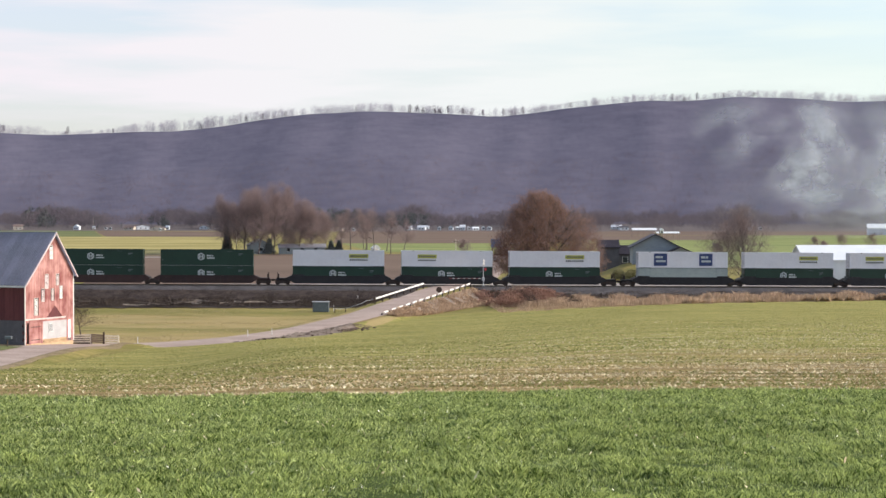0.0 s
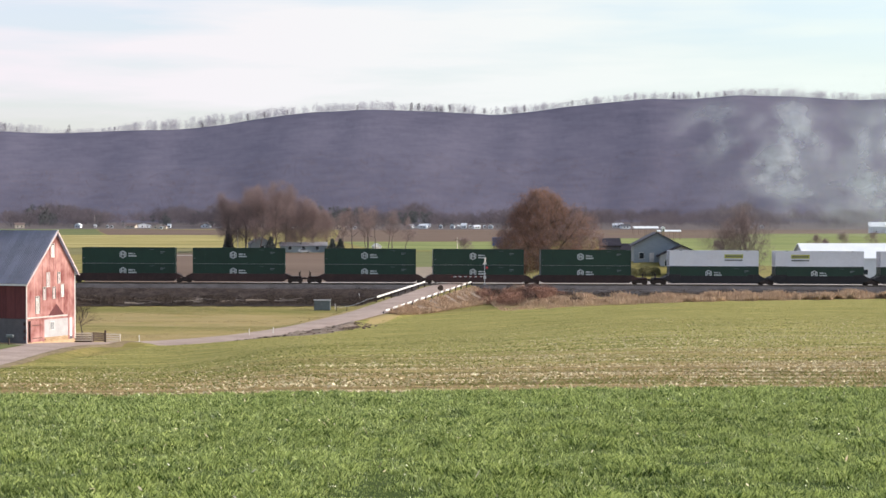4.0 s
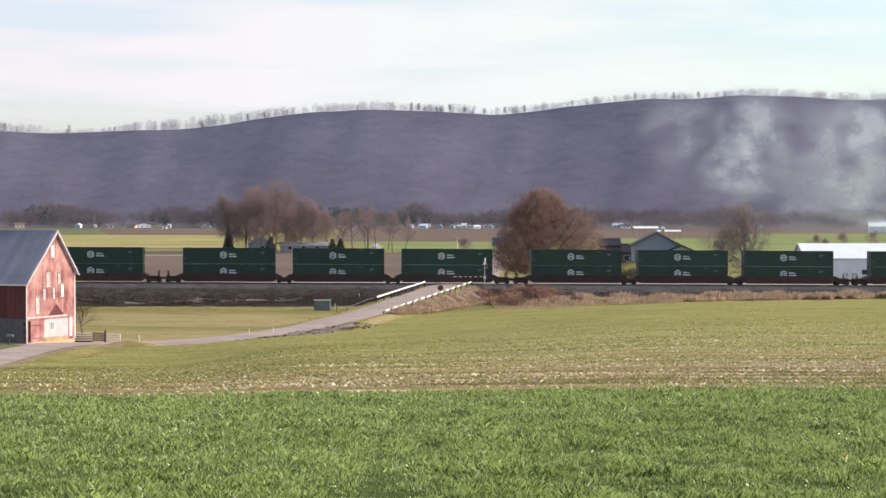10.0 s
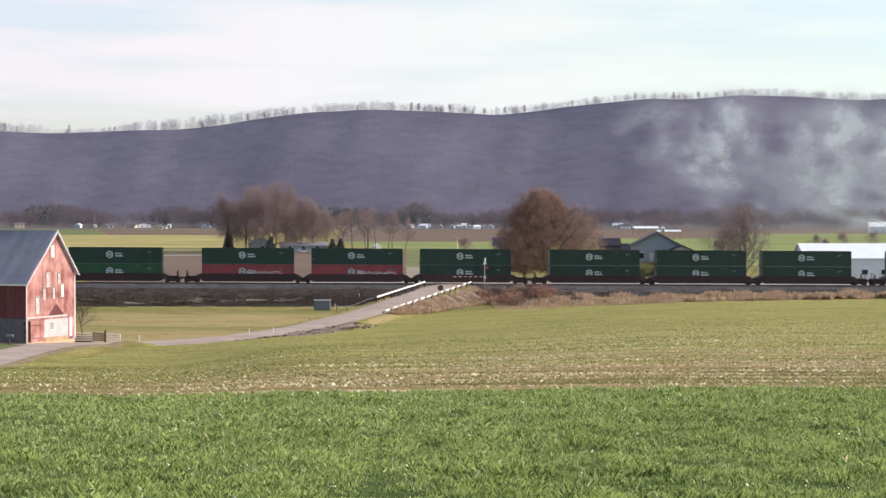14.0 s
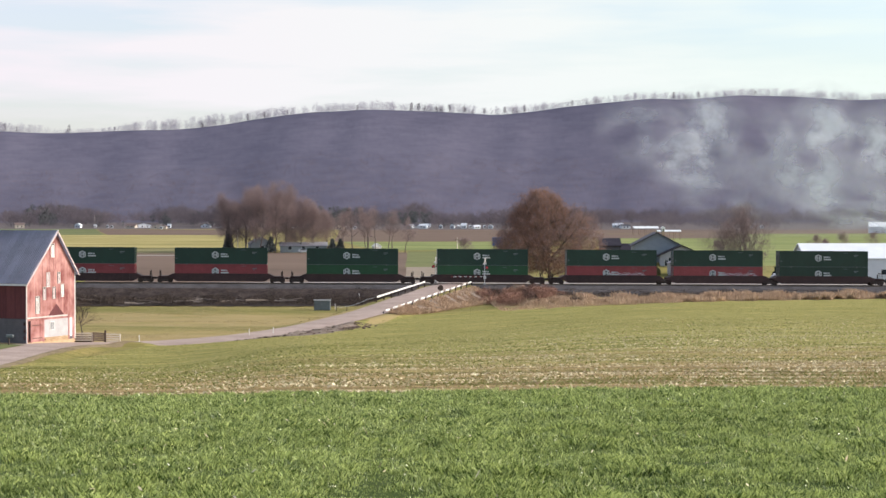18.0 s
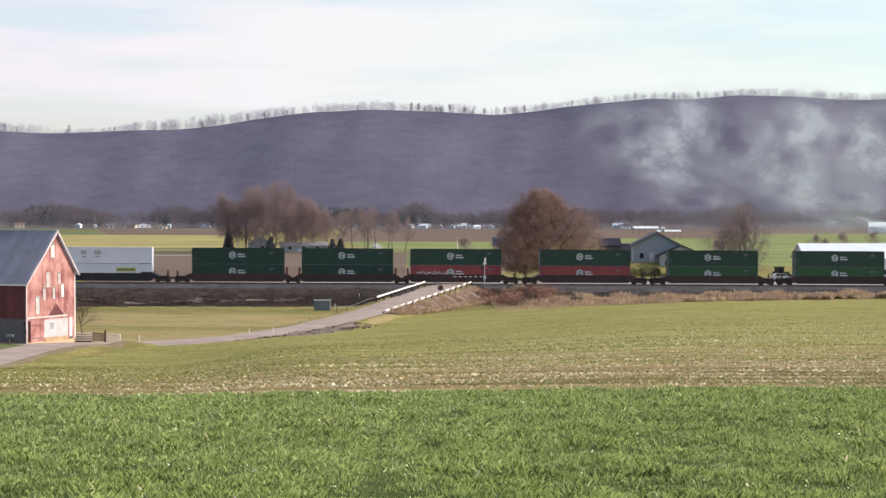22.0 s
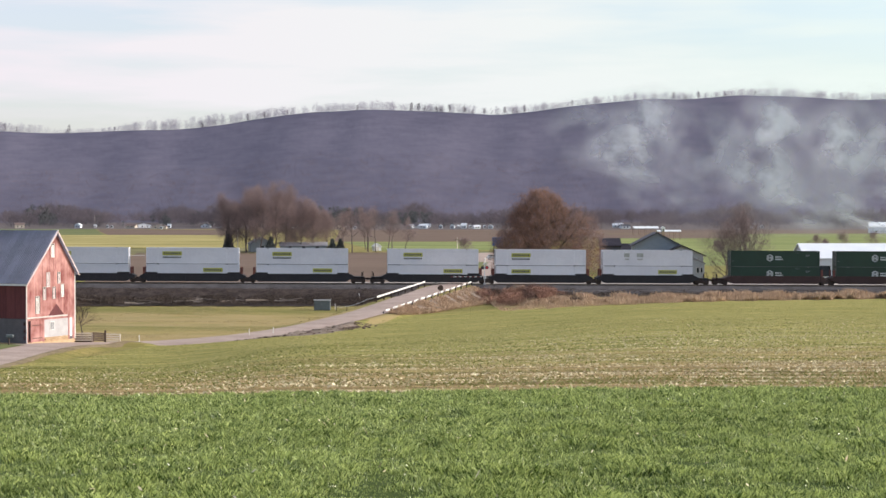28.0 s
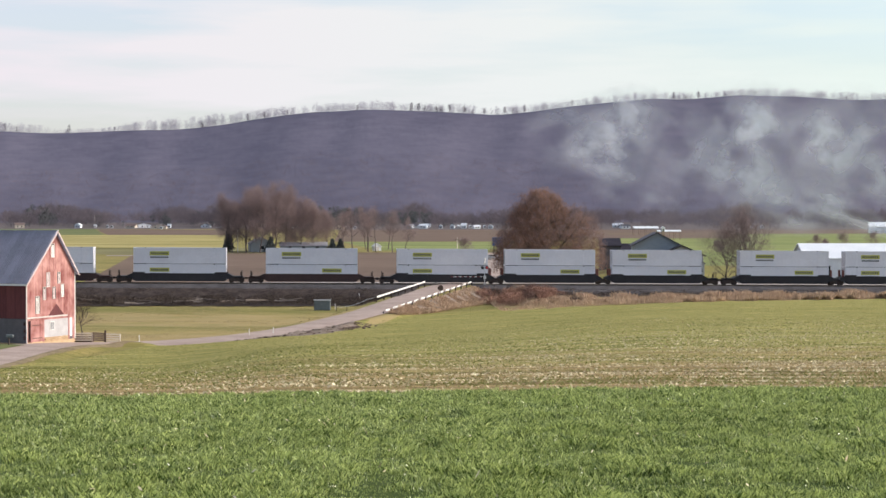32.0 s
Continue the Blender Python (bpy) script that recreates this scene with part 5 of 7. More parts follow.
def box_bits(mat):
    if mat in BOX_BITS:
        return BOX_BITS[mat]
    h, w = BOX_L / 2, BOX_W / 2
    core = boxed((-h + 0.12, h - 0.12, -w + 0.06, w - 0.06, 0.12, BOX_H - 0.08))
    frame_bm = bmesh.new()
    for y in (-1, 1):
        ya, yb = sorted((y * w, y * (w - 0.1)))
        box(frame_bm, -h, h, ya, yb, 0.02, 0.18)
        box(frame_bm, -h, h, ya, yb, BOX_H - 0.14, BOX_H - 0.01)
        for x in (-h, -6.1, 6.1 - 0.22, h - 0.22):
            box(frame_bm, x, x + 0.22, ya, yb, 0.18, BOX_H - 0.14)
    for x in (-h, h - 0.12):
        box(frame_bm, x, x + 0.12, -w + 0.1, w - 0.1, BOX_H - 0.14, BOX_H - 0.01)
        box(frame_bm, x, x + 0.12, -w + 0.1, w - 0.1, 0.02, 0.18)
    front = boxed((h - 0.1, h - 0.06, -w + 0.1, w - 0.1, 0.18, BOX_H - 0.14))
    rib = boxed((h - 0.06, h - 0.03, -w + 0.35, -w + 0.62, 0.2, BOX_H - 0.16))
    door = boxed((-h + 0.03, -h + 0.1, 0.01, w - 0.12, 0.2, BOX_H - 0.16), bevel=0.01)
    lock = bmesh.new()
    for y in (0.3, 0.85):
        rod(lock, (-h + 0.0, y, 0.2), (-h + 0.0, y, BOX_H - 0.18), 0.025)
        box(lock, -h - 0.02, -h + 0.02, y - 0.2, y + 0.02, 1.2, 1.26)
    BOX_BITS[mat] = {"core": mesh_of(core, M[mat]), "wall": [mesh_of(rib_side(-w, -1), M[mat]), mesh_of(rib_side(w, 1), M[mat])], "frame": mesh_of(frame_bm, M[mat]), "front": mesh_of(front, M[mat]), "rib": mesh_of(rib, M[mat]),
                     "door": mesh_of(door, M[mat]), "lock": mesh_of(lock, M["steel_lock"])}
    casts = bmesh.new()
    box(casts, -0.12, 0.12, -0.09, 0.08, 0, 0.12, bevel=0.01)
    # Dark strips along the foot stand in for the shade in the stacking gap.
    BOX_BITS[mat]["skirt"] = mesh_of(boxed((-h + 0.02, h - 0.02, -w - 0.006, -w + 0.02, 0.0, 0.07), (-h + 0.02, h - 0.02, w - 0.02, w + 0.006, 0.0, 0.07)), M["label_dark"])
    BOX_BITS[mat]["casting"] = mesh_of(casts, M["label_dark"])
    return BOX_BITS[mat]


def hexagon(bm, r, x, z, y0, y1):
    return prism(bm, [(x + r * math.sin(a * math.pi / 3), z + r * math.cos(a * math.pi / 3)) for a in range(6)], y0, y1)


def bars(rows):
    """Bars for lettering on the near wall: x0, x1, z0, z1."""
    return boxed(*[(a, b, -BOX_W / 2 - 0.012, -BOX_W / 2 - 0.002, c, d) for a, b, c, d in rows])


MARKS = {}


def marks(kind):
    """Meshes of a container's markings, with the names of their parts."""
    if kind in MARKS:
        return MARKS[kind]
    y = -BOX_W / 2
    if kind == "hex":
        hx = hexagon(bmesh.new(), 0.68, 0, 1.62, y - 0.012, y - 0.002)
        ring = hexagon(bmesh.new(), 0.5, 0, 1.62, y - 0.02, y - 0.014)
        inner = boxed((-0.34, -0.18, y - 0.028, y - 0.022, 1.3, 1.94), (0.18, 0.34, y - 0.028, y - 0.022, 1.3, 1.94), (-0.18, 0.18, y - 0.028, y - 0.022, 1.55, 1.7))
        out = [("logo", mesh_of(hx, M["logo_white"])), ("logo_field", mesh_of(ring, M["label_dark"])), ("logo_inset", mesh_of(inner, M["logo_white"])),
               ("data_panel", mesh_of(bars([(6.5, 7.3, 2.05, 2.2), (6.5, 7.0, 1.85, 1.95), (-6.9, -6.6, 0.95, 1.1), (4.6, 5.4, 2.5, 2.56)]), M["data_grey"])), ("lettering", mesh_of(bars([(0.95, 1.75, 1.66, 1.9), (1.85, 2.1, 1.64, 1.88), (0.95, 2.35, 1.26, 1.48)]), M["logo_white"]))]
    elif kind == "yellow":
        out = [("label", mesh_of(bars([(-1.7, 1.7, 1.5, 2.2)]), M["label_yellow"])), ("lettering", mesh_of(boxed(*[(-1.45 + k * 0.33, -1.22 + k * 0.33, y - 0.02, y - 0.014, 1.68, 2.02) for k in range(9)]), M["label_dark"])),
               ("lettering", mesh_of(bars([(-1.6 + k * 0.36, -1.32 + k * 0.36, 1.02, 1.3) for k in range(9)]), M["label_dark"]))]
    elif kind == "pair":
        out = [("label", mesh_of(bars([(-1.7, -0.7, 1.6, 2.3), (-1.5, -0.8, 1.1, 1.35)]), M["label_grey"])), ("label", mesh_of(bars([(0.6, 1.8, 1.6, 2.3), (0.7, 1.7, 1.1, 1.35)]), M["label_grey"]))]
    elif kind == "blue":
        out = [("label", mesh_of(bars([(-1.2, 1.2, 0.4, 2.6)]), M["label_blue"])), ("lettering", mesh_of(boxed((-0.9, -0.1, y - 0.02, y - 0.014, 1.75, 2.15), (0.0, 0.4, y - 0.02, y - 0.014, 1.75, 2.15), (-0.8, 0.9, y - 0.02, y - 0.014, 1.05, 1.4)), M["logo_white"]))]
    elif kind == "dots":
        out = [("reflective_strip", mesh_of(bars([(-7.9 + k * 0.5, -7.74 + k * 0.5, 0.06, 0.13) for k in range(32)]), M["label_grey"]))]
    elif kind == "scrawl":
        rng = random.Random(5)
        bm = bmesh.new()
        for k in range(34):
            x, z = -3.2 + k * 0.2, 1.45 + rng.uniform(-0.16, 0.2)
            box(bm, -0.26, 0.26, y - 0.012, y - 0.003, -0.05, 0.05, m=Matrix.Translation((x, 0, z)) @ pose(0, 0, 0, 0, rng.uniform(0, 180), 0))
        out = [("graffiti", mesh_of(bm, M["graffiti"]))]
    MARKS[kind] = out
    return out


def container(mat, items, label):
    """items: a marking's kind and its place along the wall, metres from the middle."""
    e = thing("container", Matrix(), label, "container", "containers on the train")
    b = box_bits(mat)
    shared("body", b["core"], e)
    for w in b["wall"]:
        shared("wall_panel", w, e)
    shared("frame", b["frame"], e)
    fw = shared("front_wall", b["front"], e)
    for k in range(4):
        shared("rib", b["rib"], fw, pose(0, 0.53 * k, 0))
    shared("bottom_rail", b["skirt"], e, None, "dark strip imitating the shaded seam under the box")
    for k in (0, 1):
        d = shared("door", b["door"], e, pose(0, -1.19, 0) if k else None)
        shared("lock_rod", b["lock"], d)
    for x in (-6.0, 6.0):
        for z in (0.0, BOX_H - 0.12):
            shared("corner_casting", b["casting"], e, pose(x, -BOX_W / 2 + 0.07, z))
    if mat == "box_white":
        if "sill" not in MARKS:
            MARKS["sill"] = mesh_of(boxed((-1.0, 1.0, -BOX_W / 2 - 0.02, -BOX_W / 2 + 0.05, -0.02, 0.10)), M["label_dark"])
        for x in (-6.9, 6.9):
            shared("end_sill", MARKS["sill"], e, pose(x, 0, 0), "dark end sill")
    for kind, x in items:
        for nm, me in marks(kind):
            shared(nm, me, e, pose(x, 0, 0))
    return e


WELL_BITS = {}


def well_bits(mat):
    if mat in WELL_BITS:
        return WELL_BITS[mat]
    h = 8.25
    side = bmesh.new()
    prism(side, [(-h, 0.62), (-h + 0.5, 0.3), (h - 0.5, 0.3), (h, 0.62), (h, 1.62), (-h, 1.62)], -0.05, 0.05)
    box(side, -h, h, -0.12, 0.05, 1.54, 1.66)
    box(side, -h + 0.5, h - 0.5, -0.12, 0.05, 0.27, 0.38)
    for k in range(13):
        box(side, -7.3 + k * 1.2, -7.22 + k * 1.2, -0.1, -0.05, 0.38, 1.54)
    if mat == "well_black":
        for x in (-h, 6.1):
            box(side, x, x + h - 6.1, -0.06, 0.05, 1.66, 1.88)
    floor_bm = boxed(*[(x, x + 0.5, -1.35, 1.35, 0.36, 0.44) for x in (-7.6, -4, -0.25, 3.5, 7.1)], (-7.6, 7.6, -0.2, 0.2, 0.36, 0.42))
    bulk = bmesh.new()
    prism(bulk, [(h - 0.05, 0.6), (h + 1.0, 0.95), (h + 1.0, 1.22), (h + 0.2, 1.62), (h - 0.05, 1.62)], -1.45, 1.45)
    plat = boxed((h, h + 2.7, -1.3, 1.3, 1.0, 1.2), (h + 0.2, h + 2.7, -0.35, 0.35, 0.75, 1.0), (h + 2.62, h + 2.72, -1.3, 1.3, 0.85, 1.2))
    rail_bm = bmesh.new()
    for y in (-1.2, -0.5, 0.5, 1.2):
        rod(rail_bm, (h + 2.5, y, 1.2), (h + 2.5, y, 2.15), 0.03)
    rod(rail_bm, (h + 2.5, -1.2, 2.15), (h + 2.5, 1.2, 2.15), 0.03)
    rod(rail_bm, (h + 2.3, 0.9, 1.2), (h + 2.3, 0.9, 1.9), 0.12)
    coup = boxed((h + 2.7, h + 3.45, -0.14, 0.14, 0.7, 0.95), (h + 3.25, h + 3.5, -0.22, 0.22, 0.62, 1.02), bevel=0.02)
    post = boxed((h + 0.1, h + 0.42, -0.14, 0.14, 1.1, 2.75), (h + 0.02, h + 0.5, -0.2, 0.2, 1.1, 1.35), bevel=0.02)
    WELL_BITS[mat] = dict(post=mesh_of(post, M["post_red"]), side=mesh_of(side, M[mat]), floor=mesh_of(floor_bm, M[mat]), bulk=mesh_of(bulk, M[mat]), plat=mesh_of(plat, M[mat]), rail=mesh_of(rail_bm, M["truck_iron"]), coup=mesh_of(coup, M["truck_iron"]))
    return WELL_BITS[mat]


TRUCK_BITS = {}
ROLLERS = {}


def truck_bits():
    if TRUCK_BITS:
        return TRUCK_BITS
    fr = bmesh.new()
    prism(fr, [(-1.25, 0.34), (-0.65, 0.36), (-0.45, 0.22), (0.45, 0.22), (0.65, 0.36), (1.25, 0.34), (1.25, 0.62), (0.5, 0.86), (-0.5, 0.86), (-1.25, 0.62)], -0.08, 0.08)
    wh = bmesh.new()
    bmesh.ops.create_cone(wh, cap_ends=True, segments=20, radius1=0.42, radius2=0.42, depth=0.12, matrix=pose(0, 0, 0, 90))
    bmesh.ops.create_cone(wh, cap_ends=True, segments=12, radius1=0.14, radius2=0.12, depth=0.3, matrix=pose(0, 0, 0, 90))
    for k in range(6):
        box(wh, 0.17, 0.34, -0.075, 0.075, -0.035, 0.035, m=pose(0, 0, 0, 0, 60 * k, 0))
    ax = rod(bmesh.new(), (0, -0.75, 0), (0, 0.75, 0), 0.09, None, 8)
    bol = boxed((-0.2, 0.2, -1.1, 1.1, 0.45, 0.75), (-0.35, 0.35, -0.35, 0.35, 0.75, 1.0), bevel=0.02)
    sp = bmesh.new()
    for x in (-0.2, 0, 0.2):
        rod(sp, (x, 0, 0.3), (x, 0, 0.6), 0.08, None, 8)
    TRUCK_BITS.update(frame=mesh_of(fr, M["truck_iron"]), wheel=mesh_of(wh, M["truck_iron"]), axle=mesh_of(ax, M["truck_iron"]), bolster=mesh_of(bol, M["truck_iron"]), spring=mesh_of(sp, M["truck_iron"]))
    return TRUCK_BITS


def add_truck(car, x):
    t = truck_bits()
    b = shared("truck", t["bolster"], car, pose(x, 0, 0))
    for y in (-1.0, 1.0):
        shared("side_frame", t["frame"], b, pose(0, y, 0))
        shared("spring_nest", t["spring"], b, pose(0, y * 1.08, 0))
    for ax in (-0.89, 0.89):
        ROLLERS.setdefault((ax, 0.0), []).append(shared("axle", t["axle"], b, pose(ax, 0, 0.42)))
        for y in (-0.76, 0.76):
            ROLLERS.setdefault((ax, y), []).append(shared("wheel", t["wheel"], b, pose(ax, y, 0.42)))


def well_car(mat, lead, trail, label, posts):
    """lead, trail: whether the +x and the -x end is an outer end with a coupler; inner ends rest on a shared truck."""
    e = thing("well_car", Matrix(), label, "railway car", "well cars of the train")
    b = well_bits(mat)
    shared("side_sill", b["side"], e, pose(0, -1.38, 0))
    shared("side_sill", b["side"], e, pose(0, 1.38, 0, 0, 0, 180))
    shared("floor_frame", b["floor"], e)
    for outer, turn in ((lead, 0), (trail, 180)):
        m = pose(0, 0, 0, 0, 0, turn)
        shared("end_bulkhead", b["bulk"], e, m)
        if outer:
            p = shared("end_platform", b["plat"], e, m)
            shared("handrail", b["rail"], p)
            shared("coupler", b["coup"], p)
        elif posts:
            for y in (-1.15, 1.15):
                shared("end_post", b["post"], e, m @ pose(0, y, 0), "rust-red upright end post")
    if lead:
        add_truck(e, 9.85)
    if trail:
        add_truck(e, -9.85)
    else:
        add_truck(e, -9.6)
    return e


# the train, head first: upper and lower box, marking places, the car's colour, outer ends
W, G, R, LG = "box_white", "box_green", "box_red", "box_light_green"
NAMES = {W: "white", G: "dark green", R: "red", LG: "lighter green", "box_grey": "grey ribbed"}
HX, YA, YB, DOTS = [("hex", -1.0)], [("yellow", -3.55)], [("yellow", 3.55)], [("dots", 0.0)]
TRAIN = [(W, YA, G, HX, 0, 1, 0), (W, YB, G, HX, 0, 0, 0), (W, [("blue", -4.1), ("blue", 4.1)], "box_grey", [], 0, 0, 1),
         (W, YB, G, HX, 0, 1, 0), (W, YA, G, HX, 0, 0, 0), (W, YB, G, HX, 0, 0, 1)]
for k in range(3):
    TRAIN += [(G, HX + DOTS, G, HX, 1, 1, 0), (G, HX + DOTS, G, HX, 1, 0, 0), (G, HX if k == 1 else HX + DOTS, G, HX, 1, 0, 1)]
TRAIN += [(G, HX, G, HX, 1, 1, 0), (G, HX, R, HX + [("scrawl", 3.4)], 1, 0, 0), (G, HX, R, HX + [("scrawl", 2.4)], 1, 0, 1)]
TRAIN += [(G, HX, LG, HX, 1, 1, 1), (G, HX, LG, HX, 1, 1, 1), (G, HX, R, HX, 1, 1, 1)]
TRAIN += [(G, HX, R, HX + [("scrawl", -3.6)], 1, 1, 0), (G, HX, G, HX, 1, 0, 0), (G, HX, G, HX, 1, 0, 1)]
TRAIN += [(W, [("pair", -2.6)], W, YB, 0, 1, 0), (W, YA, W, YA, 0, 0, 0), (W, YA, W, YB, 0, 0, 1), (W, YA, W, YB, 0, 1, 0), (W, YA, W, YB, 0, 0, 0), (W, YA, W, YA, 0, 0, 1),
          (W, YA, W, YB, 1, 1, 1), (W, YA, W, YA, 0, 1, 1), (W, YA, W, YB, 1, 1, 1)]
CAR_S = [81.66]
for a, c in zip(TRAIN, TRAIN[1:]):
    CAR_S.append(CAR_S[-1] - (23.1 if a[6] else 19.22))
ROLL = [(0, 0.0), (6, 99.95), (9, 148.9), (13, 213.8), (19, 310.7), (23, 375.2), (28, 455.0), (32, 518.2)]
MOVERS = []


def make_train():
    for k, ((up, um, low, lm, brown, lead, trail), s) in enumerate(zip(TRAIN, CAR_S)):
        car = well_car("well_brown" if brown else "well_black", lead, trail, "rust-brown double-stack well car on the railway" if brown else "black double-stack well car on the railway", k > 20)
        MOVERS.append((car, s, 0.0))
        MOVERS.append((container(low, lm, f"{NAMES[low]} freight container sunk in a well car"), s, 0.42))
        MOVERS.append((container(up, um, f"{NAMES[up]} freight container stacked on another on the train"), s, 0.42 + BOX_H))


make_train()


# ---- buildings beyond the railway ----
def window_part(parent, x, z, w, h, y=-0.03, mat="white_paint"):
    f = part("window", boxed((x - w / 2 - 0.07, x + w / 2 + 0.07, y - 0.02, y, z - 0.07, z + h + 0.07)), M[mat], parent)
    part("pane", boxed((x - w / 2, x + w / 2, y - 0.03, y - 0.022, z, z + h)), M["glass"], f)


def house(name, m, w, l, eave, rise, wall, roof, label, gable_front=True, windows=(), door=None, over=0.35, category="house", chimney=False):
    """A gabled building; x across the front, y back from it. gable_front: the gable faces the front."""
    e = thing(name, m, label, category)
    if gable_front:
        part("wall", prism(bmesh.new(), [(-w / 2, -0.5), (w / 2, -0.5), (w / 2, eave), (0, eave + rise), (-w / 2, eave)], 0, l), M[wall], e)
        for sx in (-1, 1):
            n = Vector((rise * sx, 0, w / 2)).normalized()
            a, c = Vector((sx * (w / 2 + over), 0, eave - rise * over * 2 / w)), Vector((0, 0, eave + rise))
            bm = bmesh.new()
            vs = [bm.verts.new(p + n * o + Vector((0, yy, 0))) for yy in (-over, l + over) for p, o in ((a, 0.02), (c, 0.02), (c, 0.2), (a, 0.2))]
            for q in ((0, 1, 2, 3), (7, 6, 5, 4), (0, 4, 5, 1), (1, 5, 6, 2), (2, 6, 7, 3), (3, 7, 4, 0)):
                bm.faces.new([vs[i] for i in q])
            bmesh.ops.recalc_face_normals(bm, faces=list(bm.faces))
            part("roof", bm, M[roof], e)
    else:
        part("wall", prism(bmesh.new(), [(0, -0.5), (l, -0.5), (l, eave), (l / 2, eave + rise), (0, eave)], -w / 2, w / 2, pose(0, 0, 0, 0, 0, 90) @ pose(0, 0, 0)), M[wall], e)
        for k in (0, 1):
            bm = bmesh.new()
            y0, y1 = (-over, l / 2) if k == 0 else (l + over, l / 2)
            z0 = eave - rise * over * 2 / l
            vs = [bm.verts.new((x, yy, zz + o)) for x in (-w / 2 - over, w / 2 + over) for yy, zz, o in ((y0, z0, 0.03), (y1, eave + rise, 0.03), (y1, eave + rise, 0.22), (y0, z0, 0.22))]
            for q in ((0, 1, 2, 3), (7, 6, 5, 4), (0, 4, 5, 1), (1, 5, 6, 2), (2, 6, 7, 3), (3, 7, 4, 0)):
                bm.faces.new([vs[i] for i in q])
            bmesh.ops.recalc_face_normals(bm, faces=list(bm.faces))
            part("roof", bm, M[roof], e)
    for x, z, ww, hh in windows:
        window_part(e, x, z, ww, hh)
    if door:
        part("door", boxed((door[0] - door[1] / 2, door[0] + door[1] / 2, -0.05, -0.01, 0, door[2])), M["old_white"], e)
    if chimney:
        part("chimney", boxed((0.8, 1.5, l * 0.4, l * 0.4 + 0.7, eave, eave + rise + 0.9)), M["brown_roof"], e)
    return e


def at(x, y, rz=0, up=0.0):
    return pose(x, y, land1(x, y) + up, 0, 0, rz)


house("farm_shed", at(92.8, 340, 0), 36, 14, 4.5, 2.8, "white_siding", "white_metal", "long low white metal farm building with a bright roof", False, [(-14.3, 0.8, 2.4, 2.2)] + [(-6 + k * 4.0, 1.2, 1.2, 1.0) for k in range(5)], None, 0.4, "farm building")
house("grey_house", at(47.9, 370, -4), 10.2, 14, 3.8, 2.7, "blue_grey_siding", "dark_shingle", "blue-grey sided house with a dark shingle roof", True, [(-3.4, 0.8, 1.0, 1.3), (2.6, 0.8, 1.0, 1.3)], (-1.2, 1.0, 2.1), 0.6)
house("garage", at(52.6, 364, -4), 9.4, 7, 2.7, 2.1, "pale_siding", "slate_roof", "grey front wing with a dark gable roof", True, [(-2.4, 1.1, 1.0, 1.1), (-3.4, 0.4, 0.7, 1.2)], None, 0.6, "house")
house("small_garage", at(51.6, 349, -2), 7.2, 6, 2.8, 1.7, "pale_siding", "dull_roof", "small pale grey garage before the house", True, [(-2.6, 0.9, 0.5, 1.1), (2.2, 0.9, 0.5, 1.1), (3.0, 0.9, 0.4, 1.1)], None, 0.2, "garage")
house("dark_house", at(40.2, 395, 0), 4.4, 8, 5.5, 1.6, "dark_shingle", "slate_roof", "narrow dark house behind the oak tree", False, (), None)
house("dark_house", at(44.2, 398, 0), 4.6, 8, 3.9, 1.9, "dark_shingle", "slate_roof", "low dark house wing behind the oak tree", False, [(0, 1.9, 1.2, 1.3)], None)
house("long_shed", at(-51, 605, 6), 17, 9, 2.3, 1.3, "blue_grey_siding", "dull_roof", "low pale shed among the grove's trees", False, [(-5, 1, 1.2, 1.2), (0, 1, 1.2, 1.2), (5, 1, 1.2, 1.2)], None, category="shed")
house("blue_barn", at(-67, 612, 12), 8, 12, 3.2, 2.2, "blue_grey_siding", "dull_roof", "blue-grey shed standing among bare trees", True, [(0, 1.0, 1.5, 1.3)], None, category="shed")
house("small_shed", at(-24.8, 630, 20), 2.6, 3, 1.7, 1.0, "white_siding", "white_metal", "small white garden shed beyond the field", True, (), (0, 0.9, 1.5), 0.2, category="shed")
sg = thing("sign_board", at(19.4, 588, 8), "blue sign board on two dark posts by the parking area", "sign")
part("panel", boxed((-1.9, 1.9, -0.08, 0.0, 2.6, 5.6), bevel=0.03), M["sign_blue"], sg)
for k in (-1.3, 1.3):
    part("post", boxed((k - 0.12, k + 0.12, 0.0, 0.2, -0.4, 5.4)), M["dark_wood"], sg)
house("field_barn", at(396, 1500, -12), 18, 22, 6.0, 4.0, "white_siding", "white_metal", "white barn with a pale metal roof by the far field", False, [(-3, 1, 1.2, 1.2)], (3, 3, 3), category="barn")
def open_shed(name, m, w, l, h, rise, label):
    """A pale gabled roof on thin posts."""
    e = thing(name, m, label, "shed")
    for y0, y1 in ((-0.3, l / 2), (l + 0.3, l / 2)):
        bm = bmesh.new()
        vs = [bm.verts.new((x, yy, zz)) for x in (-w / 2 - 0.3, w / 2 + 0.3) for yy, zz in ((y0, h), (y1, h + rise), (y1, h + rise + 0.18), (y0, h + 0.18))]
        for q in ((0, 1, 2, 3), (7, 6, 5, 4), (0, 4, 5, 1), (1, 5, 6, 2), (2, 6, 7, 3), (3, 7, 4, 0)):
            bm.faces.new([vs[k] for k in q])
        bmesh.ops.recalc_face_normals(bm, faces=list(bm.faces))
        part("roof", bm, M["white_metal"], e)
    for k in range(5):
        for y in (0.1, l - 0.1):
            part("post", boxed((-w / 2 + k * w / 4 - 0.1, -w / 2 + k * w / 4 + 0.1, y - 0.1, y + 0.1, -0.5, h + 0.05)), M["dun_boards"], e)


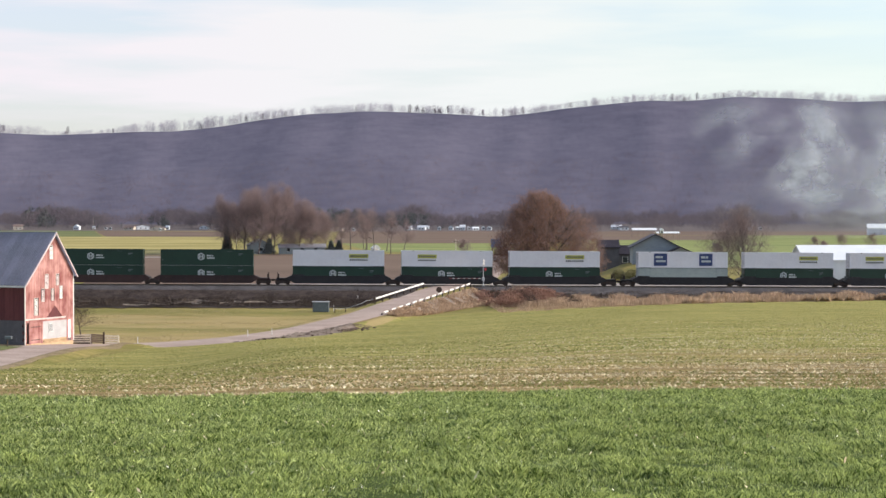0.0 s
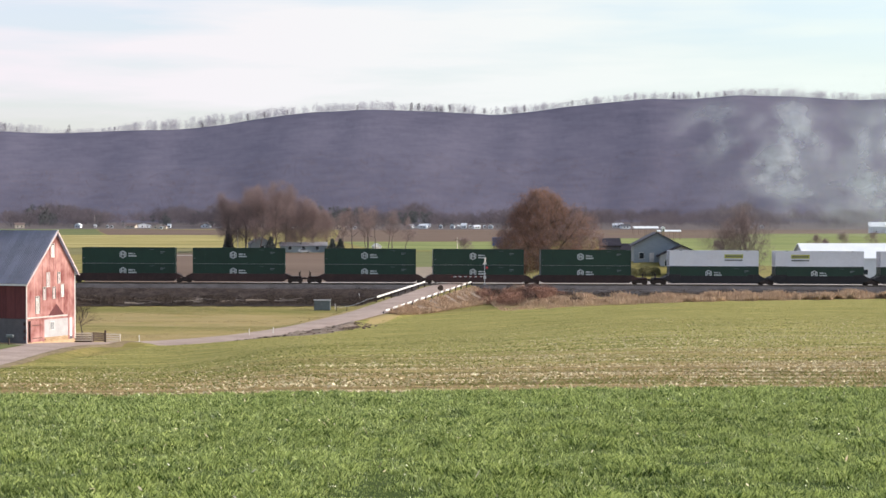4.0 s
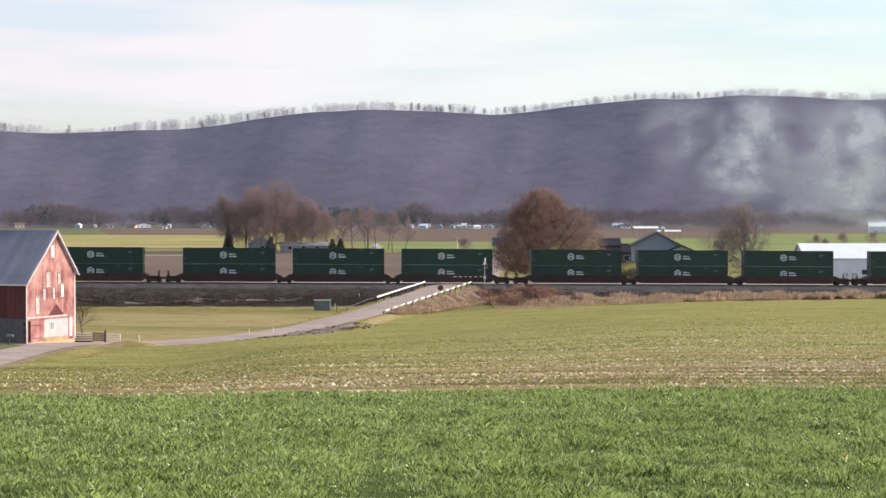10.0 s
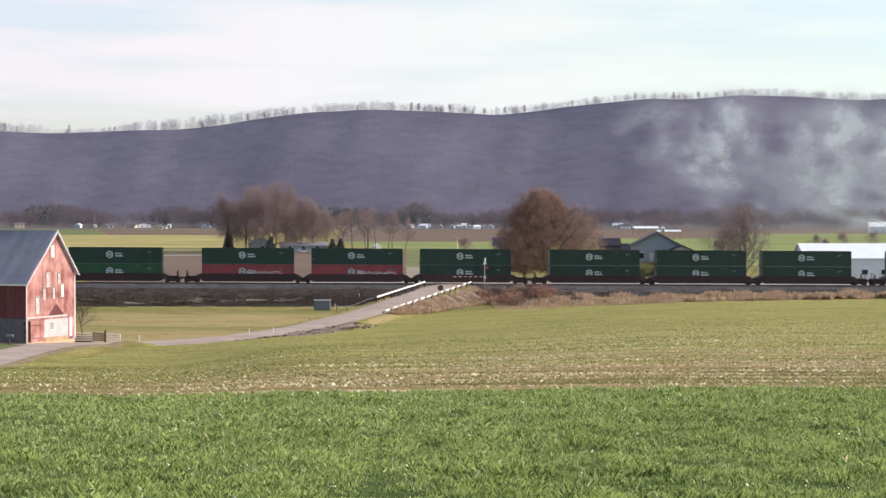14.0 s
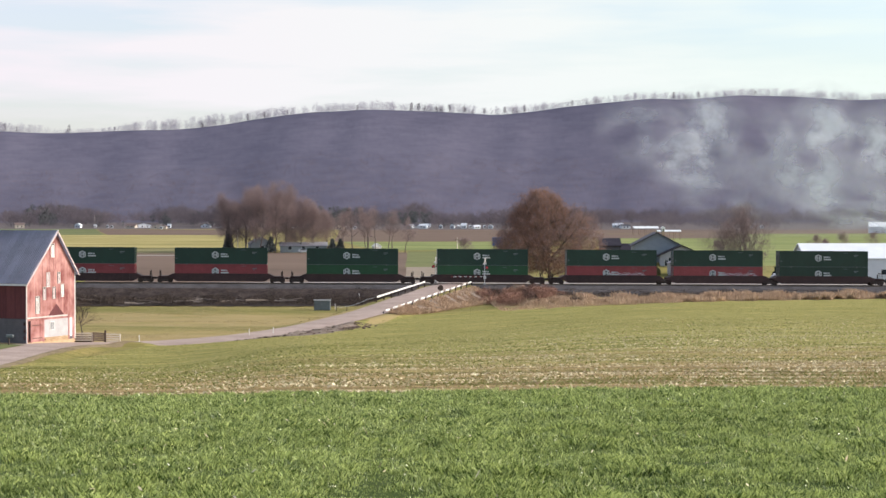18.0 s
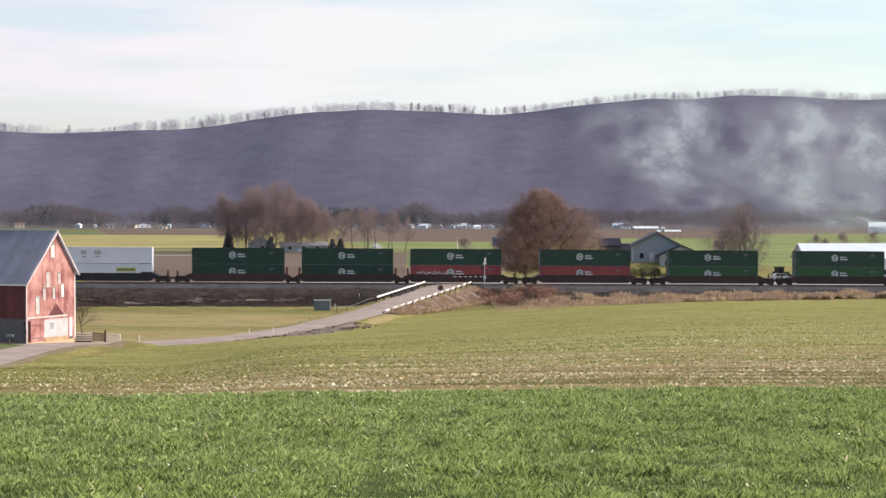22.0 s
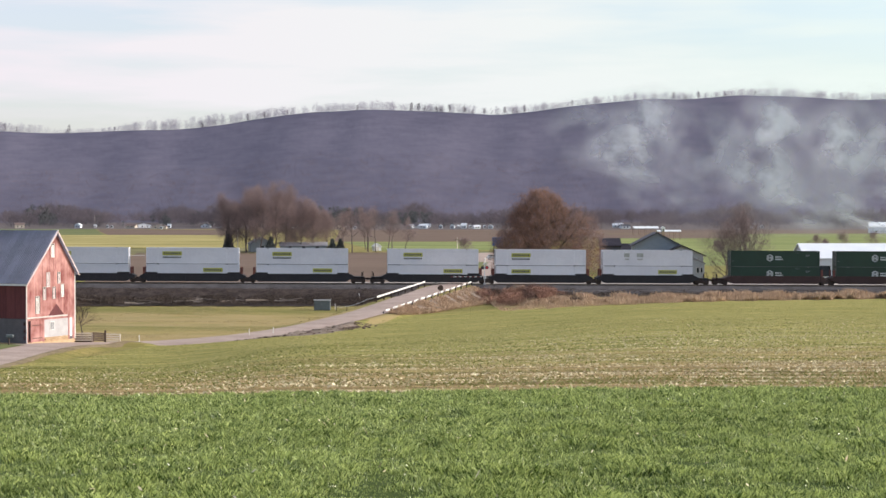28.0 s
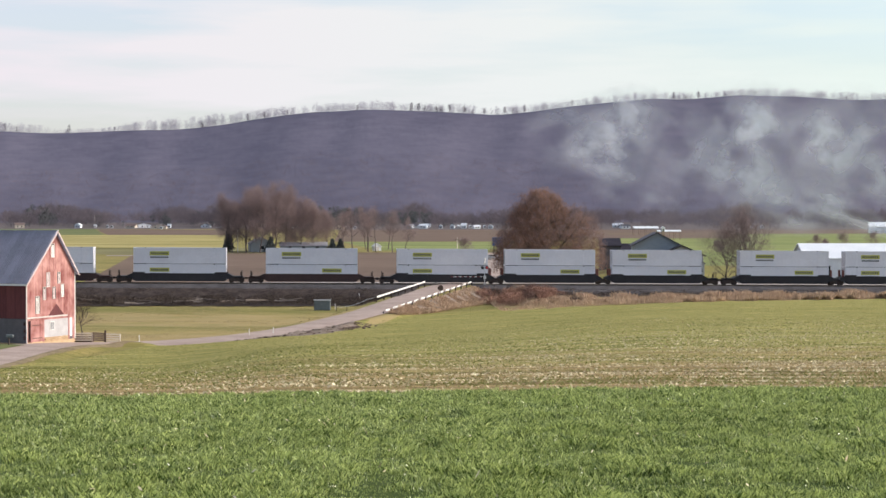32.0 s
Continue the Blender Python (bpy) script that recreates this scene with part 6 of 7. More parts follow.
open_shed("open_shelter", at(137, 1000, 4), 14, 5, 4.9, 0.9, "pale open-sided shed roof in the distant fields")
cup = thing("cupola_tower", at(131.6, 990, 10), "small white tower with dark louvres beside the shed", "tower")
part("wall", boxed((-0.9, 0.9, -0.9, 0.9, -0.4, 6.6), bevel=0.04), M["dun_boards"], cup)
part("louvre", boxed((-1.0, 1.0, -1.0, 1.0, 5.2, 6.5), bevel=0.04), M["label_dark"], cup)
part("frame", boxed((-1.05, -0.6, -1.06, -0.98, 5.0, 7.0), (0.6, 1.05, -1.06, -0.98, 5.0, 7.0), (-1.05, 1.05, -1.06, -0.98, 6.7, 7.1)), M["white_metal"], cup)
part("roof", prism(bmesh.new(), [(-1.3, 7.1), (1.3, 7.1), (0, 8.1)], -1.3, 1.3), M["white_metal"], cup)
open_shed("white_shelter", at(166, 1350, 3), 20, 8, 5.4, 1.6, "long white-roofed open shed beyond the house")

rngv = random.Random(21)
VILLAGE = [(-0.2211, 1850, 5.5, 0), (-0.2105, 1880, 2.2, 0), (-0.2030, 1860, 2.0, 0), (-0.2003, 1850, 2.0, 0), (-0.1893, 1850, 9, 2), (-0.1804, 1860, 11, 0), (-0.1722, 1820, 13, 2), (-0.1658, 1860, 3, 0), (-0.1705, 1790, 2.2, 0),
           (-0.1439, 1880, 8, 1), (-0.1357, 1880, 4, 1), (-0.0875, 1850, 10, 1), (-0.0629, 1780, 7.5, 2), (-0.0588, 1800, 2.4, 0), (-0.0533, 1800, 2.2, 0), (-0.0205, 1850, 6, 0), (-0.0167, 1880, 5, 1), (-0.0123, 1850, 7, 0), (-0.0092, 1900, 4, 0),
           (-0.0014, 1850, 3, 0), (0.0055, 1850, 4, 1), (0.0096, 1860, 2.6, 0), (0.0126, 1850, 4.5, 0), (0.0167, 1860, 2.6, 0), (0.0208, 1840, 6, 0), (0.0253, 1860, 2.6, 0), (0.0287, 1850, 4, 0), (0.1053, 1900, 9, 0), (0.1107, 1850, 8, 1), (0.1930, 1850, 2.6, 0), (-0.2560, 1850, 8, 2)]
for u, y, w, k in VILLAGE:
    wall, roof = (("white_siding", "white_metal"), ("white_siding", "dark_shingle"), ("tan_siding", "brown_roof"))[k]
    house("village_house", at(u * y, y, rngv.uniform(-25, 25)), w * 1.3, w * 0.8, min(w, rngv.uniform(2.2, 3.8)), min(w * 0.5, rngv.uniform(1.4, 2.4)), wall, roof,
          ("small white house in the village under the hill", "white house with a dark roof in the village", "tan house with a brown roof in the village")[k], rngv.random() < 0.5, [(-w * 0.25, 1.0, 1.2, 1.4), (w * 0.25, 1.0, 1.2, 1.4)], (0, 1.1, 2.1))


def utility_pole(x, y, h, label):
    e = thing("utility_pole", on_land(x, y), label, "utility pole", "utility poles")
    part("pole", rod(bmesh.new(), (0, 0, -0.5), (0, 0, h), 0.16, 0.1, 8), M["grey_wood"], e)
    part("crossarm", boxed((-1.2, 1.2, -0.06, 0.06, h - 0.9, h - 0.75)), M["dark_wood"], e)
    for k in (-1.05, 0.0, 1.05):
        part("insulator", rod(bmesh.new(), (k, 0, h - 0.75), (k, 0, h - 0.55), 0.05, 0.03, 8), M["white_paint"], e)


utility_pole(-75, 604, 8.5, "pale utility pole at the edge of the grove")
utility_pole(-377, 1790, 15, "tall distant utility pole in the village")
utility_pole(5.5, 640, 5.0, "slender pole standing in the green field")

# ---- vehicles ----
def car(m, label, mat, name="car"):
    e = thing(name, m, label, "car")
    bm = bmesh.new()
    prism(bm, [(-2.2, 0.35), (2.2, 0.35), (2.25, 0.75), (2.0, 0.9), (1.2, 0.98), (-2.1, 1.0), (-2.25, 0.8)], -0.85, 0.85)
    part("body", bm, M[mat], e)
    cab = part("cabin", prism(bmesh.new(), [(-2.0, 1.0), (1.1, 0.98), (0.45, 1.5), (-1.6, 1.52)], -0.74, 0.74), M[mat], e)
    part("side_window", prism(bmesh.new(), [(-1.6, 1.05), (0.8, 1.05), (0.35, 1.42), (-1.45, 1.44)], -0.75, 0.75), M["glass"], cab)
    part("windscreen", boxed((0.0, 0.02, -0.65, 0.65, 0, 0.6), m=Matrix.Translation((1.06, 0, 1.02)) @ pose(0, 0, 0, 0, -52, 0)), M["glass"], cab)
    for x in (-1.35, 1.4):
        for y in (-0.8, 0.8):
            w = part("wheel", rod(bmesh.new(), (x, y - 0.1, 0.33), (x, y + 0.1, 0.33), 0.33, None, 16), M["rubber"], e)
            part("rim", rod(bmesh.new(), (x, y - 0.12, 0.33), (x, y + 0.12, 0.33), 0.18, None, 10), M["galvanised"], w)
    for y in (-0.6, 0.6):
        part("headlight", boxed((2.2, 2.27, y - 0.18, y + 0.18, 0.62, 0.76)), M["white_paint"], e)
    return e


car(at(15.4, 500, 8, 0.15), "silver car parked on the paved lot beyond the crossing", "car_paint")
car(at(-49.5, 590, 10, 0.05), "silver pickup parked beside the pale shed", "car_paint")


def tractor(m):
    e = thing("tractor", m, "dark green farm tractor parked before the white shed", "tractor")
    part("hood", boxed((0.2, 1.9, -0.4, 0.4, 0.8, 1.4), bevel=0.06), M["tractor_green"], e)
    cab = part("cab", boxed((-1.2, 0.2, -0.7, 0.7, 0.9, 1.3), (-1.2, -1.12, -0.7, -0.62, 1.3, 2.4), (-1.2, -1.12, 0.62, 0.7, 1.3, 2.4), (0.1, 0.18, -0.7, -0.62, 1.3, 2.4), (0.1, 0.18, 0.62, 0.7, 1.3, 2.4)), M["tractor_green"], e)
    part("roof", boxed((-1.35, 0.3, -0.8, 0.8, 2.4, 2.55), bevel=0.04), M["tractor_green"], cab)
    part("window", boxed((-1.1, 0.1, -0.66, 0.66, 1.32, 2.38)), M["glass"], cab)
    part("exhaust", rod(bmesh.new(), (1.0, 0.25, 1.4), (1.0, 0.25, 2.3), 0.05), M["black_paint"], e)
    for x, r, w in ((-0.8, 0.8, 0.24), (1.5, 0.5, 0.16)):
        for y in (-0.85, 0.85):
            t = part("wheel", rod(bmesh.new(), (x, y - w, r), (x, y + w, r), r, None, 18), M["rubber"], e)
            part("rim", rod(bmesh.new(), (x, y - w - 0.02, r), (x, y + w + 0.02, r), r * 0.55, None, 12), M["tractor_green"], t)


tractor(at(71.6, 350, 25))
car(at(69.4, 338, 4), "silver car parked before the tractor", "car_paint")
for k in range(6):
    fp = finish("fence_post", boxed((-0.08, 0.08, -0.08, 0.08, -0.3, 1.25), bevel=0.01), M["dark_wood"])
    fp.matrix_basis = at(70.6 + k * 0.62, 330)
    tagged(fp, "dark wooden fence post before the white shed", "fence post", "fence posts by the shed")


def ornament(x, y, s, rz):
    """A dark four-legged lawn figure, in one plain mesh."""
    bm = boxed((-0.5, 0.45, -0.14, 0.14, 0.5, 0.9), (0.4, 0.75, -0.09, 0.09, 0.8, 1.15), (-0.62, -0.5, -0.04, 0.04, 0.6, 0.95), *[(a, a + 0.1, b, b + 0.09, 0, 0.52) for a in (-0.45, 0.32) for b in (-0.13, 0.05)], bevel=0.03)
    o = finish("lawn_statue", bm, M["black_paint"])
    o.matrix_basis = at(x, y, rz) @ Matrix.Diagonal((s, s, s, 1))
    tagged(o, "dark lawn statue standing on the grass", "statue", "lawn statues")


ornament(6.6, 452, 1.0, 20)
ornament(1.3, 462, 0.6, 160)
ornament(3.4, 466, 0.6, 40)
cart = thing("utility_trailer", at(3.4, 545, 5), "small dark trailer with a low box on the lawn", "trailer")
part("bed", boxed((-2.0, 2.0, -0.8, 0.8, 0.6, 0.95), bevel=0.03), M["black_paint"], cart)
part("box", boxed((-0.6, 0.8, -0.7, 0.7, 0.95, 1.5), bevel=0.05), M["dark_shingle"], cart)
for x in (-0.9, 0.9):
    for y in (-0.85, 0.85):
        part("wheel", rod(bmesh.new(), (x, y - 0.1, 0.35), (x, y + 0.1, 0.35), 0.35, None, 14), M["rubber"], cart)

# ---- brush and grass beside the track ----
def blades(x, y, h, w, lean, rng, z=None):
    """One bent blade a place, in two triangles."""
    n = len(x)
    z = land(x, y) if z is None else z
    a = rng.uniform(0, 2 * np.pi, n)
    bx, by = np.cos(a) * w, np.sin(a) * w
    dx, dy = rng.normal(0, lean, n) * h, rng.normal(0, lean, n) * h
    p = np.stack([x, y, z - 0.02], 1)
    s = np.stack([bx, by, 0 * bx], 1)
    mid = p + np.stack([dx * 0.35, dy * 0.35, h * 0.6], 1)
    tip = p + np.stack([dx, dy, h * rng.uniform(0.8, 1.05, n)], 1)
    v = np.stack([p - s, p + s, mid + s * 0.8, tip], 1).reshape(-1, 3)
    o = np.arange(n)[:, None] * 4
    f = np.concatenate([o + [0, 1, 2], o + [0, 2, 3]], 0)
    return v, f


def thicket(x, y, top, length, width, rng):
    """Short twigs at all heights up to the thicket's top, pointing every way."""
    n = len(x)
    p = np.stack([x, y, land(x, y) + rng.uniform(0, 1, n) ** 0.7 * top], 1)
    d = rng.normal(0, 1, (n, 3)) + [0, 0, 0.5]
    d /= np.linalg.norm(d, axis=1, keepdims=True)
    s = np.cross(d, rng.normal(0, 1, (n, 3)))
    s /= np.linalg.norm(s, axis=1, keepdims=True)
    l, w = length * rng.uniform(0.4, 1.4, (n, 1)), width * rng.uniform(0.5, 1.5, (n, 1))
    v = np.stack([p - d * l * 0.5, p + s * w, p + d * l * 0.5, p - s * w], 1).reshape(-1, 3)
    return v, np.arange(n * 4).reshape(-1, 4)


def patch_noise(x, y, s, seed=0.0):
    return np.array([noise.noise((a * s, b * s, seed)) for a, b in zip(x, y)])


def make_wheat():
    rng = np.random.default_rng(2)
    n = 980000
    d = np.exp(rng.uniform(math.log(9.0), math.log(39.8), n * 2))
    d = d[rng.uniform(0, 1, len(d)) < np.clip(d / 20, 0.55, 1)][:n]
    u = rng.uniform(-0.285, 0.285, len(d))
    x, y = u * d, d
    ok = y < 34.2 + x * 0.04 + 0.7 * patch_noise(x, 0 * x, 0.9, 6.0) + rng.exponential(0.6, len(x))
    x, y = x[ok], y[ok]
    pn = patch_noise(x, y, 1.1) + 0.7 * patch_noise(x, y, 3.4, 4.0) + 0.35 * patch_noise(x * 0.4, y * 0.4, 1, 9.0)
    for hx, hy, rx, ry in ((-3.48, 13.6, 0.30, 0.26), (1.95, 13.2, 0.26, 0.2), (-0.1, 22.4, 0.4, 0.6), (1.1, 20.8, 0.35, 0.4), (-4.6, 20.0, 0.5, 0.4), (3.9, 27.0, 0.6, 0.8)):
        pn = pn - 1.7 * np.exp(-((x - hx) / rx) ** 2 - ((y - hy) / ry) ** 2)
    keep = rng.uniform(0, 1, len(x)) < np.clip(0.9 + pn * 1.2, 0.12, 1)
    x, y, pn = x[keep], y[keep], pn[keep]
    h = ((0.048 + 0.10 * pn + rng.normal(0, 0.015, len(x))) * (0.58 + y / 52)).clip(0.010, 0.14)
    w = (0.0009 + 0.00012 * y) * rng.uniform(0.5, 1.7, len(x))
    v, f = blades(x, y, h, w, 0.32, rng)
    tagged(raw("wheat", v, f, M["wheat"]), "thick short green winter wheat blades", "grass", kind="stuff")
    k = 260
    d = rng.uniform(9.5, 36, k)
    x, y = rng.uniform(-0.28, 0.28, k) * d, d
    c = np.stack([x, y, land(x, y) + 0.09], 1)
    a = rng.uniform(0, 6.28, k)
    dr = np.stack([np.cos(a), np.sin(a), rng.normal(0, 0.6, k)], 1) * rng.uniform(0.012, 0.04, (k, 1))
    sd = np.stack([-np.sin(a), np.cos(a), rng.normal(0, 0.7, k)], 1) * rng.uniform(0.003, 0.008, (k, 1))
    v = np.stack([c - dr, c + sd, c + dr, c - sd], 1).reshape(-1, 3)
    tagged(raw("straw_bits", v, np.arange(len(v)).reshape(-1, 4), M["straw"]), "pale scraps of straw caught in the wheat", "straw", kind="stuff")


def make_residue():
    """Pale corn leaves and stalks strewn on the soil."""
    rng = np.random.default_rng(3)
    n = 160000
    d = 34.5 + 150 * rng.uniform(0, 1, n) ** 2.2
    u = rng.uniform(-0.285, 0.285, n)
    x, y = u * d, d
    pn = patch_noise(x * 0.25, y * 1.6, 0.45, 2.0)
    ok = (rng.uniform(0, 1, n) < np.clip(0.26 + pn * 2.0, 0.015, 1) * (0.10 + 0.9 * smooth01((y - 35 - 0.05 * x) / 12)) * (0.34 + 0.66 * smooth01((x + 6.5) / 3.5) + 0.5 * smooth01((x - 1) / 5)) * (0.22 + 0.78 * (1 - smooth01((y - 1.6 * x - 62) / 50)))) & (y > 34.5 + x * 0.04)
    x, y = x[ok], y[ok]
    k = len(x)
    c = np.stack([x, y, land(x, y) + 0.06], 1)
    a, t = rng.uniform(0, 6.28, k), rng.normal(0, 0.5, k)
    dr = np.stack([np.cos(a), np.sin(a), np.sin(t)], 1) * 0.068 * rng.uniform(0.4, 1.0, (k, 1)) ** 2
    sd = np.stack([-np.sin(a), np.cos(a), rng.normal(0, 0.7, k)], 1) * rng.uniform(0.005, 0.018, (k, 1)) * (0.7 + y[:, None] / 120)
    v = np.stack([c - dr, c + sd, c + dr, c - sd], 1).reshape(-1, 3)
    tagged(raw("crop_residue", v, np.arange(len(v)).reshape(-1, 4), M["straw"]), "pale dry corn leaves strewn over the field", "crop residue", kind="stuff")
    n = 120000
    d = 38.5 + 230 * rng.uniform(0, 1, n) ** 1.3
    u = rng.uniform(-0.285, 0.285, n)
    x, y = u * d, d
    s, t = x * TC + (y - TRACK_Y) * TS, -x * TS + (y - TRACK_Y) * TC
    pn = patch_noise(x * 0.25, y, 0.2, 7.0)
    d2 = np.min((x[:, None] - LANE_PTS[None, ::4, 0]) ** 2 + (y[:, None] - LANE_PTS[None, ::4, 1]) ** 2, 1)
    side = np.interp(y, [128, 184, 193, 214, 240, 265, 300], [-60, -28, -23, -17, -11, -5, 3])
    ok = (t < -12) & (d2 > 25) & ((y < 125) | (x > side + 4.5)) & (rng.uniform(0, 1, n) < np.clip(0.55 + pn * 1.6, 0.05, 1))
    x, y = x[ok], y[ok]
    v, f = blades(x, y, rng.uniform(0.04, 0.11, len(x)), 0.006 + 0.00016 * y, 0.9, rng)
    tagged(raw("thin_grass", v, f, M["shoots"]), "sparse green shoots and grass over the field", "grass", kind="stuff")


def make_verges():
    rng = np.random.default_rng(4)
    # tan grass along the bank
    n = 80000
    s = rng.uniform(6, 105, n)
    outer = np.interp(s, [4, 20, 30, 45, 70, 100], [-50, -45, -41, -32, -24, -14.5]) + 1.2 * np.sin(s * 0.9) + 0.8 * np.sin(s * 2.3)
    inner = np.interp(s, [4, 18, 28, 60, 100], [-9, -14, -20, -15, -11])
    t = inner + (outer - inner) * rng.uniform(0, 1, n) ** 0.9
    p = np.stack([s * TC - t * TS, TRACK_Y + s * TS + t * TC], 1)
    h = np.clip(0.7 + 1.1 * patch_noise(s, t * 0.5, 0.3, 1.0) + rng.normal(0, 0.2, n), 0.15, 1.7) * (1 - 0.62 * smooth01((-t - 26) / 20))
    v, f = blades(p[:, 0], p[:, 1], h, 0.016 * rng.uniform(0.5, 1.6, n), 0.25, rng)
    tagged(raw("dry_verge_grass", v, f, M["dry_grass"]), "tall tan dry grass along the railway bank", "grass", kind="stuff")
    # clumps of briars and weeds by the crossing
    clumps = {"red_brush": [], "dry_grass": [], "dark_brush": []}
    for k in range(46):
        cx, cy = rng.uniform(6.6, 21.5), rng.uniform(262, 286)
        if cx < 0.27 * (cy - 238.5) - 6.6:
            continue
        far_right = cx > 17.5
        mat = rng.choice(["red_brush", "dry_grass", "dark_brush"], p=[0.2, 0.5, 0.3] if far_right else [0.62, 0.16, 0.22])
        rad, tall = rng.uniform(0.9, 2.3), rng.uniform(1.1, 2.8) * (0.55 if far_right else 1.0)
        n = int(620 * rad ** 2)
        a, q = rng.uniform(0, 6.28, n), np.sqrt(rng.uniform(0, 1, n))
        x, y = cx + rad * q * np.cos(a) * 1.3, cy + rad * q * np.sin(a) * 1.3
        clumps[mat].append(thicket(x, y, tall * np.sqrt(1.02 - q ** 2) + rng.exponential(0.15, n), 0.5, 0.022, rng))
    for (mat, rows), (nm, lab) in zip(clumps.items(), (("briars", "reddish-brown briars beside the crossing"), ("dry_weeds", "tan dry weeds beside the crossing"), ("dark_weeds", "dark dead weeds among the briars"))):
        v = np.concatenate([r[0] for r in rows])
        tagged(raw(nm, v, np.arange(len(v)).reshape(-1, 4), M[mat]), lab, "shrub", kind="stuff")
    # dark brush between the ballast and the dry grass
    n = 16000
    s, t = rng.uniform(22, 62, n), rng.uniform(-14, -6.5, n)
    x, y = s * TC - t * TS, TRACK_Y + s * TS + t * TC
    ok = rng.uniform(0, 1, n) < np.clip(0.5 + 1.3 * patch_noise(s * 0.5, t, 0.4, 7.0), 0.02, 1)
    v, f = thicket(x[ok], y[ok], 0.55, 0.4, 0.025, rng)
    tagged(raw("shoulder_brush", v, f, M["dark_brush"]), "dark low brush between the ballast and dry grass", "shrub", kind="stuff")
    # tufts on the meadow
    n = 70000
    x, y = rng.uniform(-62, -4, n), rng.uniform(186, 268, n)
    side = np.interp(y, LANE_PTS[:, 1], LANE_PTS[:, 0] - LANE_HALF) - 1.2
    pn = patch_noise(x * 0.4, y, 0.16, 4.0) + 0.5 * patch_noise(x, y * 2, 0.5, 6.0)
    ok = (x < side) & (rng.uniform(0, 1, n) < np.clip(0.5 + pn, 0.05, 1))
    x, y, pn = x[ok], y[ok], pn[ok]
    v, f = blades(x, y, np.clip(0.07 + 0.08 * pn + rng.normal(0, 0.02, len(x)), 0.02, 0.2), 0.022, 1.1, rng)
    tagged(raw("meadow_grass", v, f, M["meadow_tuft"]), "straw and green tufts of meadow grass", "grass", kind="stuff")
    # dry weeds on the ramp's flank
    n = 42000
    q = rng.uniform(0, 1, n)
    off = 0.7 + (1.5 + 8.5 * q) * rng.uniform(0, 1, n)
    x, y = -8.6 + 13.6 * q + off * 0.965, 238.5 + 50 * q - off * 0.26
    h = np.clip(0.35 + 0.5 * patch_noise(x, y, 0.4, 8.0) + rng.normal(0, 0.12, n), 0.08, 1.1)
    ok = rng.uniform(0, 1, n) < np.clip(0.7 + 0.8 * patch_noise(x, y, 0.3, 6.0), 0.35, 1)
    v, f = blades(x[ok], y[ok], h[ok], 0.016, 0.35, rng, land(x[ok], y[ok]) + 0.06)
    tagged(raw("ramp_weeds", v, f, M["dry_grass"]), "dry weeds on the crossing ramp's flank", "grass", kind="stuff")
    # low weeds on the bank's shoulder
    n = 36000
    s, t = rng.uniform(-95, 105, n), rng.uniform(-9.5, -3.8, n)
    x, y = s * TC - t * TS, TRACK_Y + s * TS + t * TC
    d2 = np.min((x[:, None] - LANE_PTS[None, ::3, 0]) ** 2 + (y[:, None] - LANE_PTS[None, ::3, 1]) ** 2, 1)
    ok = (d2 > 26) & (rng.uniform(0, 1, n) < np.clip(0.45 + 1.4 * patch_noise(s * 0.5, t, 0.5, 4.0), 0.03, 1))
    v, f = thicket(x[ok], y[ok], 0.3, 0.35, 0.03, rng)
    tagged(raw("bank_weeds", v, f, M["dark_brush"]), "low dark weeds on the gravel shoulder of the bank", "grass", kind="stuff")
    # straw-coloured bushes before the house
    for cx, cy, rad, tall in ((37.6, 352, 1.5, 2.2), (40.2, 351, 1.6, 1.9), (43.0, 352, 1.5, 2.2), (45.2, 353, 1.3, 1.8)):
        n = 2600
        a, q = rng.uniform(0, 6.28, n), np.sqrt(rng.uniform(0, 1, n))
        x, y = cx + rad * q * np.cos(a), cy + rad * q * np.sin(a)
        v, f = thicket(x, y, tall * np.sqrt(1 - 0.8 * q ** 2), 0.45, 0.03, rng)
        tagged(raw("bush", v, f, M["straw_brush"]), "straw-coloured leafless bush before the house", "shrub", "bushes by the house")
    # dark weeds and clods along the lane's lower side
    n = 22000
    k = rng.integers(0, len(LANE_PTS), n)
    k = k[(LANE_PTS[k, 1] > 185) & (LANE_PTS[k, 1] < 224) & (LANE_PTS[k, 0] > -27)]
    off = 3.3 + np.abs(rng.normal(0, 1.5, len(k)))
    x, y = LANE_PTS[k, 0] + off * 0.86 + rng.normal(0, 0.4, len(k)), LANE_PTS[k, 1] - off * 0.5
    h = np.clip(0.12 + 0.35 * patch_noise(x, y, 0.3, 2.0), 0.02, 0.5)
    v, f = thicket(x, y, h, 0.4, 0.035, rng)
    tagged(raw("lane_weeds", v, f, M["brown_brush"]), "dark weeds and clods along the lane's edge", "grass", kind="stuff")
    # dark brush below the bank
    n = 95000
    s = rng.uniform(-95, -9, n)
    t = rng.uniform(-25, -8.0, n) - 2.5 * patch_noise(s, 0 * s, 0.12, 3.0)
    x, y = s * TC - t * TS, TRACK_Y + s * TS + t * TC
    pn = patch_noise(s * 0.6, t, 0.4, 5.0)
    d2 = np.min((x[:, None] - LANE_PTS[None, ::3, 0]) ** 2 + (y[:, None] - LANE_PTS[None, ::3, 1]) ** 2, 1)
    ok = (d2 > 30) & (rng.uniform(0, 1, n) < np.clip(0.55 + pn, 0.1, 1))
    x, y, pn = x[ok], y[ok], pn[ok]
    v, f = thicket(x, y, np.clip(0.55 + 0.9 * pn + rng.normal(0, 0.15, len(x)), 0.1, 1.5), 0.6, 0.028, rng)
